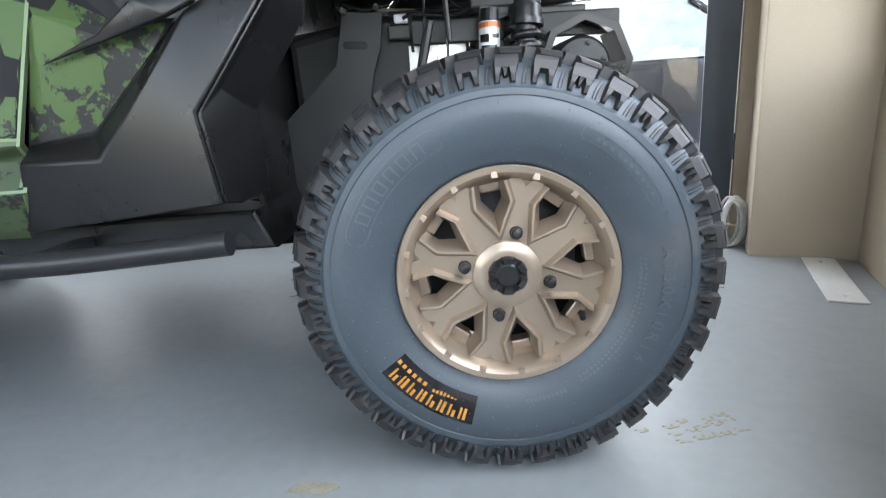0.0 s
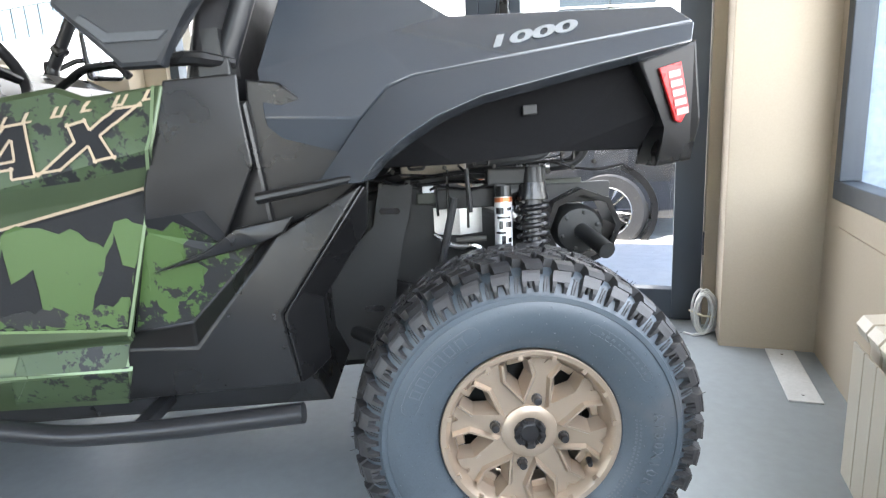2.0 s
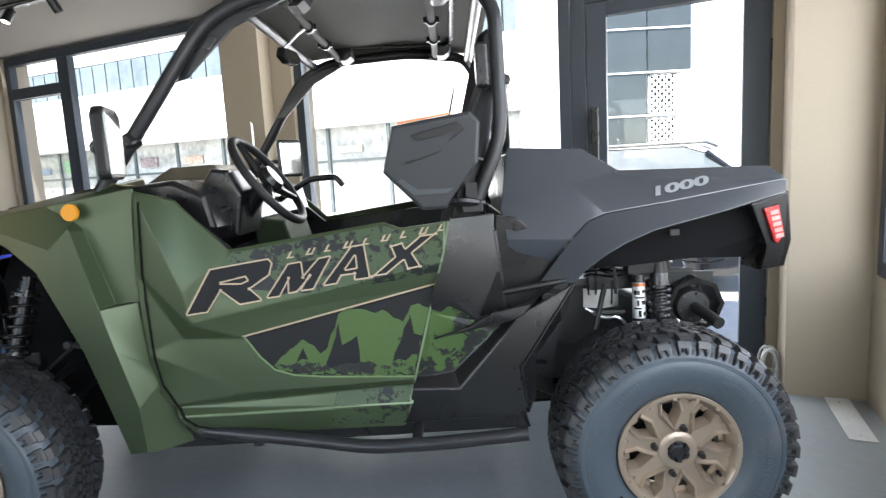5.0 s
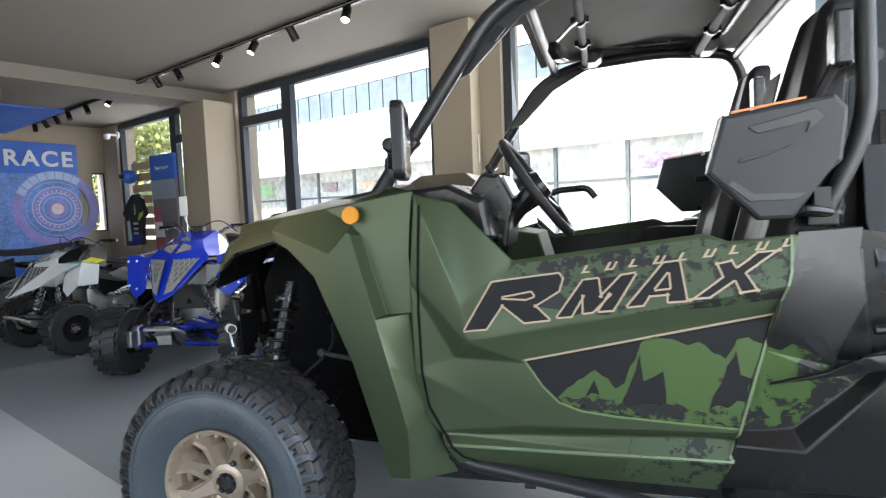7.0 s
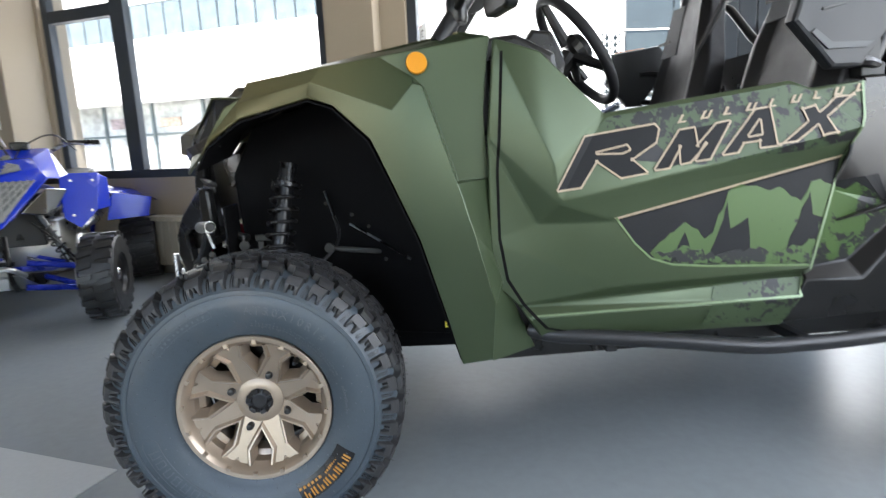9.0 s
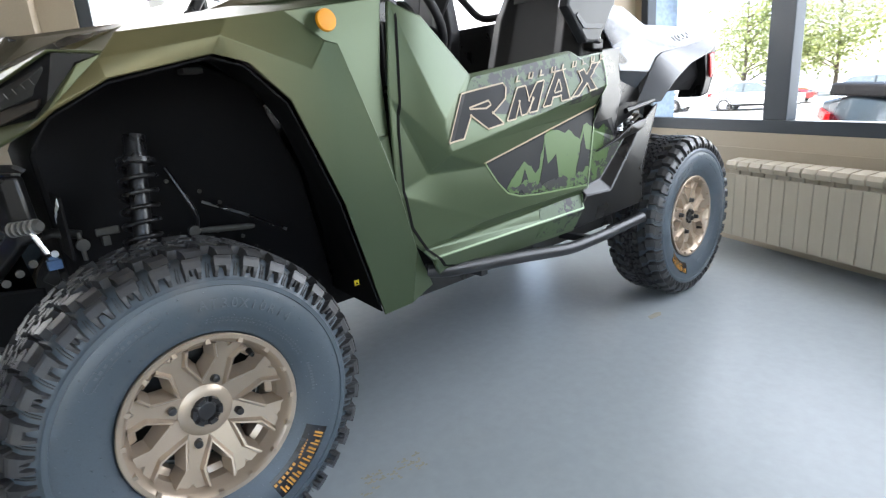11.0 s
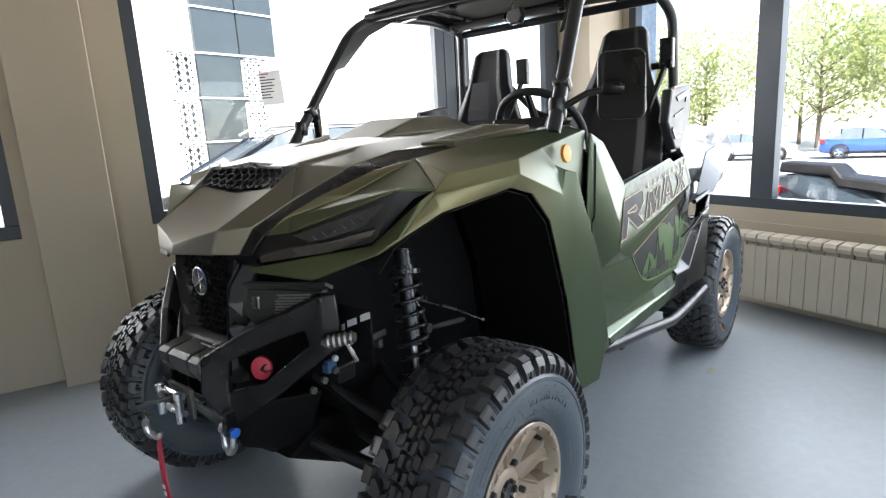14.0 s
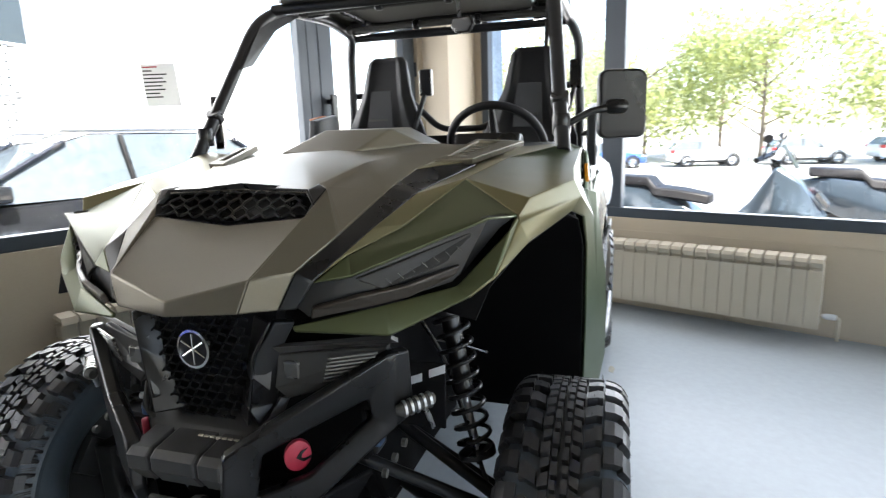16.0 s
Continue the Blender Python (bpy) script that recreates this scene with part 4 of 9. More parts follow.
film("sill_print", [[(-1.02, .602), (-.786, .6), (-.815, .482), (-1.05, .49), (-1.0, .55)]], 0.0012, SPECK_DIM)
film("sill_edge", [[(-1.5, .551), (-.795, .556), (-.786, .602), (-.782, .602), (-.789, .551), (-1.5, .547)]], 0.0018, shader("pale_green_edge", (0.16, 0.22, 0.13), 0.35, 0.4))

# front wing: the green fades to olive bronze towards the nose
FADE = GREEN.copy()
FADE.name = "green_to_bronze_satin_paint"
ft = FADE.node_tree
hue = next(n for n in ft.nodes if n.type == "HUE_SAT")
fc, fx, fr, fm = (ft.nodes.new(k) for k in ("ShaderNodeTexCoord", "ShaderNodeSeparateXYZ", "ShaderNodeMapRange", "ShaderNodeMix"))
fm.data_type = "RGBA"
fr.inputs["From Min"].default_value, fr.inputs["From Max"].default_value = -1.78, -2.15
fm.inputs[6].default_value, fm.inputs[7].default_value = hue.inputs["Color"].default_value[:], (0.150, 0.132, 0.062, 1)
ft.links.new(fc.outputs["Object"], fx.inputs[0])
ft.links.new(fx.outputs["X"], fr.inputs["Value"])
ft.links.new(fr.outputs[0], fm.inputs["Factor"])
ft.links.new(fm.outputs[2], hue.inputs["Color"])
WING_V = [(-1.581, .09, 1.232), (-1.652, .12, 1.249), (-1.90, .25, 1.222), (-2.109, .309, 1.186), (-2.19, .176, 1.118), (-2.17, .155, 1.151), (-1.979, .08, 1.173), (-1.849, .09, 1.192), (-1.768, .094, 1.143), (-1.821, .040, 1.068),
          (-2.005, .06, 1.137), (-2.203, .17, 1.105), (-2.330, .245, .985), (-2.295, .20, 1.016), (-2.201, .15, 1.066), (-2.017, .08, 1.104), (-1.958, .055, 1.084), (-1.875, .05, 1.003), (-1.831, .05, .899), (-1.771, .05, .756), (-1.717, .05, .567), (-1.680, .05, .430),
          (-1.751, .027, .881), (-1.701, .019, .772), (-1.640, .012, .615), (-1.606, .016, .450), (-1.769, .062, 1.128), (-1.749, .036, 1.120), (-1.592, .092, .898), (-1.585, .075, .702), (-1.566, .075, .643), (-1.485, .075, .456), (-1.60, .055, .432), (-1.60, .092, 1.06),
          (-1.588, .090, 1.180), (-1.740, .088, 1.116), (-1.671, .078, .894), (-1.678, .006, .894), (-1.642, -.003, .772), (-1.598, -.006, .600)]
WING_F = [(0, 1, 2, 7), (2, 3, 5, 6, 7), (3, 4, 5), (5, 4, 11, 10, 6), (0, 7, 8, 34), (6, 10, 9), (6, 9, 26, 8, 7), (11, 14, 15, 10), (10, 15, 16, 9), (9, 16, 17), (17, 18, 22, 9), (18, 19, 23, 22), (19, 20, 24, 23), (20, 21, 25, 24), (4, 12, 13, 11), (11, 13, 14),
          (9, 22, 37, 27, 26), (22, 23, 38, 37), (23, 24, 39, 38), (24, 25, 39), (27, 37, 36, 35), (26, 27, 35, 8), (8, 35, 36, 28, 33, 34), (37, 28, 36), (37, 38, 29, 28), (38, 39, 30, 29), (39, 25, 32, 31, 30)]
wings = both("front_fender", WING_V, WING_F, FADE, 0.008, 0.006, "angular satin green front fender fading to olive bronze")
for k, w in enumerate(wings):
    bm = lathe([(0.003, -0.004), (0.0235, -0.003), (0.025, 0.0), (0.025, 0.006)], 28, Matrix.Translation((-1.757, 0.062, 1.172)) @ Matrix.Rotation(radians(-6), 4, "X"))
    part("reflector", bm if not k else flip(bm), ORANGE, w, "round amber reflector", smooth=30)

# arch liners and the dark well behind the front wheels
for k in (0, 1):
    bm = shell([(-1.68, .06, .44), (-1.72, .06, .57), (-1.775, .06, .756), (-1.835, .06, .90), (-1.88, .06, 1.0), (-1.96, .07, 1.08), (-2.02, .09, 1.10), (-2.2, .16, 1.06), (-2.30, .21, 1.0), (-2.335, .23, .944),
                (-1.60, .45, .40), (-1.62, .45, .60), (-1.66, .45, .80), (-1.72, .45, .95), (-1.78, .45, 1.04), (-1.9, .45, 1.12), (-2.0, .45, 1.14), (-2.17, .45, 1.10), (-2.27, .45, 1.05), (-2.31, .45, .98)],
               [(i, i + 1, i + 11, i + 10) for i in range(9)], 0.004)
    part("arch_liner", bm if not k else flip(bm), LINER, utv, "black wheel-arch liner", smooth=40)

# bonnet, half by half
H = dict(cb=(-2.540, YC, .985), cn=(-2.534, YC, 1.010), cs=(-2.352, YC, 1.116), ct=(-2.292, YC, 1.184), n3=(-2.511, .621, .988), n4=(-2.499, .600, 1.046), sb=(-2.350, .572, 1.133), sm=(-2.332, .563, 1.155), st=(-2.316, .585, 1.180), f0=(-2.300, .548, 1.184), f1=(-2.262, .585, 1.190),
         r2=(-2.050, .575, 1.224), r3=(-1.66, .50, 1.256), c5=(-2.05, YC, 1.236), c6=(-1.66, YC, 1.262), s0=(-2.440, .545, 1.046), s1=(-2.360, .495, 1.101), s2=(-2.200, .451, 1.175), c1=(-2.037, .450, 1.205), sb0=(-2.470, .565, .985), k1=(-1.66, .40, 1.246),
         b0=(-2.430, .515, 1.028), b1=(-2.398, .471, 1.070), b2=(-2.320, .441, 1.110), b3=(-2.170, .404, 1.160), c4=(-2.130, .398, 1.166), c2=(-1.893, .360, 1.214), c3=(-1.870, .345, 1.202), k2=(-1.66, .30, 1.240), bb=(-2.455, .535, .985),
         e0=(-2.390, .462, 1.070), e1=(-2.270, .395, 1.106), w1=(-1.652, .12, 1.249), w2=(-1.90, .25, 1.222), w3=(-2.109, .309, 1.186), w4=(-2.19, .176, 1.118), hT=(-2.275, .215, 1.126), hL=(-2.408, .450, 1.036),
         h2=(-2.245, .200, 1.100), h3=(-2.300, .275, 1.006), h4=(-2.385, .380, .985), h5=(-2.450, .515, .968))


def hood_part(name, groups, material, label, soft=0.004, thick=0.006, drop=0.0, whole=False):
    names = sorted({n for g in groups for n in g.split()})
    verts = [Vector(H[n]) + Vector((drop, drop * 0.5, 0)) for n in names]
    faces = [[names.index(n) for n in g.split()] for g in groups]
    if whole:                                               # both halves in one sheet
        far = [Vector((v.x, 2 * YC - v.y, v.z)) for v in verts]
        bm = shell(verts + far, faces + [[i + len(verts) for i in f[::-1]] for f in faces], 0)
        bmesh.ops.remove_doubles(bm, verts=bm.verts, dist=0.0005)
        bmesh.ops.recalc_face_normals(bm, faces=bm.faces)
        bmesh.ops.solidify(bm, geom=list(bm.faces), thickness=thick)
        softened(part(name, bm, material, utv, label, smooth=24), soft)
        return
    for k in (0, 1):
        bm = shell(verts, faces, thick)
        ob = part(name, flip(bm) if k else bm, material, utv, label, smooth=24)
        if soft:
            softened(ob, soft)


hood_part("hood_nose", ["cb n3 n4 cn", "cn n4 sb cs"], HOOD, "bronze-grey satin nose panel", 0.011, whole=True)
hood_part("hood", ["ct st f1 r2 c5", "c5 r2 r3 c6", "n4 s0 s1 sm sb", "n3 sb0 s0 n4", "sm s1 f0", "f0 s1 s2 r2 f1", "r2 s2 c1", "r2 c1 k1 r3"], HOOD, "bronze-grey satin hood with raised ridges", 0.011, whole=True)
hood_part("scoop_lip", ["ct st f1", "st sm f0 f1"], BLACK, "black lip over the hood scoop", 0.002, 0.012, whole=True)
hood_part("hood_band", ["sb0 bb b0 s0", "s0 b0 b1 s1", "s1 b1 b2", "s1 b2 b3 s2", "s2 b3 c4 c1", "c1 c4 c3 c2"], BLACK, "black strip along the hood", 0.006)
hood_part("hood_side", ["c1 c2 k2 k1", "b0 b1 e0", "b1 b2 e1 e0", "b2 b3 w3 e1", "b3 c4 c3 w2 w3", "c3 c2 k2 w1 w2"], HOOD_GREEN, "olive-bronze satin hood side", 0.008)
hood_part("lamp_brow", ["b0 e0 hL", "e0 e1 hT hL", "e1 w3 w4 hT"], OLIVE_PAINT, "green satin brow above the headlamp", 0.003)
hood_part("lamp_housing", ["bb b0 hL h4 h5", "hL hT h3 h4", "hT w4 h2 h3"], BLACK, "", 0.0, 0.012, 0.008)
for k in (0, 1):
    bm = shell([(-2.405, .440, 1.030), (-2.286, .250, 1.098), (-2.270, .246, 1.074), (-2.292, .278, 1.050), (-2.385, .395, 1.008)], [(0, 1, 2, 3, 4)], 0.010)
    lens = part("headlamp", bm if not k else flip(bm), LENS, utv, "smoked slim headlamp lens")
    softened(lens, 0.003)
    bm = shell([(-2.452, .505, .985), (-2.425, .425, 1.004), (-2.375, .350, 1.014), (-2.365, .350, .990), (-2.400, .400, .983), (-2.450, .510, .966), (-2.300, .268, 1.038), (-2.306, .276, 1.020)], [(0, 1, 4, 5), (1, 2, 3, 4), (2, 6, 7, 3)], 0.012)
    ob = part("lamp_bar", bm if not k else flip(bm), shader("brown_bronze_trim", (0.05, 0.042, 0.034), 0.35, 0.4), utv, "bronze trim bar under the headlamp")
    softened(ob, 0.003)
    bm = shell([(-2.462, .545, .955), (-2.395, .385, .984), (-2.312, .272, 1.002), (-2.238, .182, 1.098), (-2.19, .176, 1.118), (-2.203, .17, 1.105), (-2.295, .20, 1.016), (-2.330, .245, .985), (-2.412, .372, .932), (-2.462, .540, .945)],
               [(0, 1, 8, 9), (1, 2, 7, 8), (2, 3, 6, 7), (3, 4, 5, 6)], 0.008)
    ob = part("lamp_blade", bm if not k else flip(bm), OLIVE_PAINT, utv, "green satin blade below the headlamp", smooth=24)
    softened(ob, 0.004)
    # scoop mouth
    bm = shell([H["cs"], H["sb"], H["sm"], H["st"], H["ct"], (-2.27, YC, 1.118), (-2.28, .60, 1.13), (-2.26, .60, 1.165), (-2.25, YC, 1.170)], [(0, 1, 6, 5), (1, 2, 7, 6), (2, 3, 7), (3, 4, 8, 7), (5, 6, 7, 8)], 0.004)
    part("scoop", bm if not k else flip(bm), BLACK, utv, "black hood scoop")
    # vent beside the cowl: a bronze frame with dark slats
    bm = shell([(-1.945, .435, 1.222), (-1.70, .385, 1.268), (-1.63, .255, 1.258), (-1.90, .345, 1.222), (-1.905, .412, 1.230), (-1.72, .372, 1.264), (-1.69, .318, 1.260), (-1.885, .372, 1.228)], [(0, 1, 5, 4), (1, 2, 6, 5), (2, 3, 7, 6), (3, 0, 4, 7)], 0.018)
    vent = part("hood_vent", bm if not k else flip(bm), HOOD, utv, "bronze-grey hood vent with slats")
    softened(vent, 0.003)
    bm = shell([(-1.905, .412, 1.214), (-1.72, .372, 1.248), (-1.69, .318, 1.244), (-1.885, .372, 1.212)], [(0, 1, 2, 3)], 0.004)
    part("vent_floor", bm if not k else flip(bm), BLACK, vent)
    for i in range(5):
        f = .12 + i * .19
        n, m = Vector((-1.905, .412, 1.218)).lerp(Vector((-1.72, .372, 1.252)), f), Vector((-1.885, .372, 1.216)).lerp(Vector((-1.69, .318, 1.248)), f)
        bm = prism([n, n + Vector((.018, 0, .004)), m + Vector((.018, 0, .004)), m], (0, 0, .004))
        part("slat", bm if not k else flip(bm), HOOD, vent)
# woven mesh of the scoop: hexagon-like wires in a slanted plane
bm = bmesh.new()


def on_scoop(y, v):
    """A place in the mouth of the scoop: across by y, up by v from 0 to 1."""
    k = abs(y - YC) / .195
    low, high = Vector((-2.345, y, 1.120 + .014 * k)), Vector((-2.290 - .020 * k, y, 1.182 - .002 * k))
    return low.lerp(high, min(v, .94))


for row in range(4):
    for i in range(-5, 6):
        y, v = YC + (i + (row % 2) * .5) * .036, .06 + row * .27
        if abs(y - YC) < .178:
            add_tube(bm, [on_scoop(y - .017, v), on_scoop(y, v + .14), on_scoop(y + .017, v)], .0032, 6)
            add_tube(bm, [on_scoop(y, v + .13), on_scoop(y, v + .28)], .0030, 6)
tagged(part("scoop_mesh", bm, BLACK, utv, "black woven mesh in the scoop"), kind="stuff")


# ---------------------------------------------------------------- the vehicle: rear, cage, cabin
def side_pair(name, make, material, label="", smooth=None, soft=0.0, parent=None):
    out = []
    for k in (0, 1):
        bm = make()
        ob = part(name, flip(bm) if k else bm, material, parent or utv, label, smooth)
        if soft:
            softened(ob, soft)
        out.append(ob)
    return out


QUARTER = dict(a=(-.643, .075, 1.095), b=(-.506, .085, 1.099), b2=(-.510, .087, 1.045), e=(-.499, .078, .932), d=(-.696, .036, .906), f=(-.576, .062, .785), fl=(-.722, .058, .822), pr=(-.478, .050, .794), pm=(-.535, .056, .747), pb=(-.661, .060, .635), pl=(-.784, .058, .621),
               r1=(-.787, .030, .597), r2=(-.644, .020, .594), r3=(-.508, .022, .743), r4=(-.459, .026, .803), r5=(-.385, .034, .838), r6=(-.288, .045, .882), q1=(-.461, .000, .654), q2=(-.445, .000, .511), q3=(-.824, .055, .478))
qk = list(QUARTER)
QV = list(QUARTER.values())
QF = [[qk.index(n) for n in f.split()] for f in ("a b b2 e d", "d e f fl", "f pr pm", "fl f pm", "fl pm pb pl", "pl pb r2 r1", "pb pm r3 r2", "pm pr r4 r3", "r3 r4 r5 q1", "r5 r6 q1", "r1 r2 q3", "r2 q2 q3", "r2 r3 q1 q2")]
PRINT_TORN = splatter("torn_green_print", LIVE, INK, 0.28, 30.0)
quarters = both("quarter_panel", QV, QF, BLACK, 0.01, 0.008, "black textured plastic quarter panel with printed camouflage")
QSKIN = Skin(QV, QF)
for k, q in enumerate(quarters):
    for nm, pts, lift, mt in (("print_field", [(-.712, .845), (-.60, .855), (-.575, .80), (-.485, .795), (-.535, .752), (-.660, .638), (-.780, .624)], 0.001, INK_FILM), ("print_peak", [(-.715, .832), (-.685, .822), (-.66, .838), (-.60, .805), (-.575, .788), (-.50, .79), (-.535, .752), (-.660, .640), (-.775, .626)], 0.002, SPECK_DARK), ("print_blob", [(-.715, .83), (-.685, .82), (-.66, .835), (-.64, .80), (-.665, .77), (-.61, .74), (-.63, .70), (-.68, .68), (-.70, .655), (-.735, .70)], 0.003, PRINT_TORN)):
        bm = drape([ragged(pts, 3) if nm == "print_blob" else pts], QSKIN, lift)
        part(nm, flip(bm) if k else bm, mt, q)
side_pair("side_fin", lambda: shell([(-.711, .052, .745), (-.600, .038, .781), (-.528, .026, .821), (-.420, .026, .834), (-.440, .022, .806), (-.481, .022, .792), (-.59, .040, .770)], [(0, 1, 6), (1, 2, 5, 6), (2, 3, 4, 5)], 0.014), BLACK, "charcoal plastic fin", 20, 0.003)
side_pair("mud_guard", lambda: shell([(-.288, .047, .880), (-.461, .002, .652), (-.445, .002, .513), (-.430, .030, .690), (-.436, .048, .505), (-.290, .068, .868), (-.405, .105, .652), (-.300, .105, .789), (-.287, .105, .890), (-.408, .115, .515)], [(0, 1, 3, 5), (1, 2, 4, 3), (3, 4, 9, 6), (5, 3, 6, 7), (5, 7, 8)], 0.006), BLACK, "black plastic mud guard with creased edges", 20, 0.004)
side_pair("panel_gap", lambda: prism([(-.502, .115, 1.09), (-.44, .115, 1.08), (-.33, .115, .99), (-.29, .115, .89), (-.36, .115, .84), (-.47, .115, .80), (-.52, .115, .86)], (0, 0.02, 0), 0.004), BLACK)
side_pair("splash_plate", lambda: prism([(-.307, .44, .862), (-.219, .44, .857), (-.230, .44, .782), (-.251, .44, .729), (-.277, .44, .60), (-.290, .44, .50), (-.303, .44, .385), (-.47, .44, .385), (-.475, .44, .62), (-.328, .44, .75)], (0, 0.006, 0), 0.0015), DARKMETAL, "grey-black splash plate with slots")
for sx, sz in ((-.283, .792), (-.342, .530)):
    side_pair("slot", lambda: prism([(sx - .022, .4385, sz + .008), (sx + .022, .4385, sz + .006), (sx + .028, .4385, sz - .002), (sx + .022, .4385, sz - .010), (sx - .022, .4385, sz - .008), (sx - .028, .4385, sz)], (0, 0.004, 0)), LABEL_BLACK)
side_pair("hinge_rod", lambda: tube([(-.495, .060, .868), (-.40, .055, .880), (-.29, .050, .895)], [.011, .010, .007], 10), BLACK)

DV = dict(A=(-.440, .27, 1.291), B=(-.196, .27, 1.272), C=(-.092, .23, 1.197), D=(.366, .20, 1.178), E=(.392, .165, 1.121), k0=(-.482, .135, 1.107), k1=(-.256, .175, 1.162), F1=(-.281, .092, 1.003), F2=(-.225, .097, 1.056), F3=(-.173, .102, 1.075), F4=(.032, .102, 1.098), F5=(.378, .13, 1.137), l0=(-.472, .105, 1.015), m0=(-.474, .165, .925), m1=(-.384, .135, .885),
          At=(-.440, .33, 1.285), Bt=(-.196, .33, 1.266), Ct=(-.092, .30, 1.19), Dt=(.366, .30, 1.172))
dk = list(DV)
both("cargo_side", list(DV.values()), [[dk.index(n) for n in f.split()] for f in ("A B k1 k0", "B C k1", "k0 k1 F3 F2 F1 l0", "k1 C F4 F3", "C D F5 F4", "D E F5", "l0 F1 m1 m0", "A At Bt B", "B Bt Ct C", "C Ct Dt D")], DECK, 0.008, 0.010, "charcoal moulded cargo bed side")
FV = [(-.384, .083, .883), (-.283, .090, 1.001), (-.227, .095, 1.054), (-.175, .100, 1.073), (.032, .100, 1.096), (.380, .128, 1.135),
      (-.288, .030, .885), (-.256, .022, .921), (-.196, .020, .962), (-.138, .020, .993), (-.052, .030, 1.023), (.163, .052, 1.062), (.372, .118, 1.098),
      (-.27, .10, .885), (-.24, .10, .915), (-.185, .10, .950), (-.13, .10, .980), (-.045, .10, 1.010), (.165, .11, 1.048), (.365, .14, 1.085)]
both("rear_flare", FV, [(0, 1, 7, 6), (1, 2, 8, 7), (2, 3, 9, 8), (3, 4, 10, 9), (4, 11, 10), (4, 5, 12, 11), (6, 7, 14, 13), (7, 8, 15, 14), (8, 9, 16, 15), (9, 10, 17, 16), (10, 11, 18, 17), (11, 12, 19, 18)], DECK, 0.005, 0.007, "charcoal plastic rear wheel flare")
side_pair("bed_liner", lambda: prism([(-.30, .20, .90), (-.22, .17, .985), (-.05, .17, 1.04), (.30, .17, 1.08), (.335, .17, .97), (.30, .20, .895), (.12, .20, .905), (-.1, .19, .895)], (0, 0.14, 0), 0.006), LINER, "black plastic bed underside")
side_pair("bed_latch", lambda: box(.045, .075, .166, .172, .985, 1.005, .002), DARKMETAL)
BEDSKIN = Skin(list(DV.values()), [[dk.index(n) for n in f.split()] for f in ("k1 C F4 F3", "C D F5 F4")])
for k in (0, 1):
    for i, ch in enumerate("1000"):
        ob = text("number_mark", ch if not k else "0001"[i], 0.050, Matrix.Identity(4), shader("pale_grey_lettering", (0.20, 0.21, 0.22), 0.45), utv, 0.0012, 1.0, 0.0, "pale grey number on the bed side", 0.0018)
        for v in ob.data.vertices:
            x = -.002 + i * .046 + (v.co.x if not k else -v.co.x) * 1.85 + v.co.y * .35
            z = 1.127 + i * .0064 + v.co.y * .66 + (x + .002 - i * .046) * .13
            y = BEDSKIN.y(x, z) - .0025 - v.co.z
            v.co = (x, 2 * YC - y if k else y, z)
tails = side_pair("tail_housing", lambda: prism([(.27, .125, 1.068), (.385, .125, 1.10), (.402, .135, .95), (.39, .15, .868), (.315, .15, .86), (.335, .14, .94)], (0, 0.12, 0), 0.006), BLACK, "black tail lamp housing")
for k, q in enumerate(tails):
    bm = prism([(.308, .119, 1.052), (.352, .119, 1.062), (.372, .125, .972), (.357, .127, .945), (.345, .125, .95)], (0, 0.01, 0), 0.002)
    lens = part("tail_lens", flip(bm) if k else bm, LENS_RED, q, "red tail lamp lens")
    for i in range(5):
        z = 1.044 - i * .018
        bm = prism([(.326 + i * .0045, .1175 + i * .0006, z), (.349 + i * .0045, .1178 + i * .0006, z + .004), (.351 + i * .0045, .118 + i * .0006, z - .008), (.328 + i * .0045, .1178 + i * .0006, z - .012)], (0, .003, 0))
        part("lens_strip", flip(bm) if k else bm, LENS_PALE, lens, "pale pink lamp segment")
part("cargo_bed", shell([(-.44, .30, 1.0), (.37, .30, 1.0), (.37, 2 * YC - .30, 1.0), (-.44, 2 * YC - .30, 1.0), (-.44, .30, 1.27), (-.18, .30, 1.26), (-.09, .30, 1.18), (.37, .30, 1.17), (-.44, 2 * YC - .30, 1.27), (-.18, 2 * YC - .30, 1.26), (-.09, 2 * YC - .30, 1.18), (.37, 2 * YC - .30, 1.17)], [(0, 1, 2, 3), (0, 4, 5, 6, 7, 1), (3, 2, 11, 10, 9, 8), (1, 7, 11, 2), (0, 3, 8, 4)], 0.012), BLACK, utv, "black cargo bed")

# side step
side_pair("side_step", lambda: tube([(-1.50, .09, .50), (-1.44, .065, .488), (-1.15, .03, .462), (-.92, .0, .436), (-.72, .0, .436), (-.448, .0, .448)], .021, 16, 0.06), TUBE, "black tubular side step", 40)
side_pair("step_bracket", lambda: box(-.80, -.77, .01, .16, .425, .45, .003), TUBE)
side_pair("step_bracket", lambda: box(-1.3, -1.27, .06, .2, .43, .46, .003), TUBE)

# roll cage
CAGE = [(-1.70, .135, 1.225), (-1.36, .205, 1.715), (-1.20, .235, 1.792), (-.80, .245, 1.815), (-.52, .235, 1.785), (-.462, .195, 1.70), (-.462, .182, 1.33), (-.565, .175, 1.105)]
cages = side_pair("roll_cage", lambda: tube(CAGE, .0225, 16, 0.09), TUBE, "black tubular roll cage side", 40)
side_pair("cage_gusset", lambda: prism([(-1.50, .205, 1.535), (-1.36, .215, 1.715), (-1.20, .235, 1.780), (-1.06, .24, 1.795), (-1.14, .24, 1.765), (-1.28, .225, 1.700), (-1.43, .21, 1.555)], (0, 0.012, 0), 0.002), TUBE, "black gusset plate")
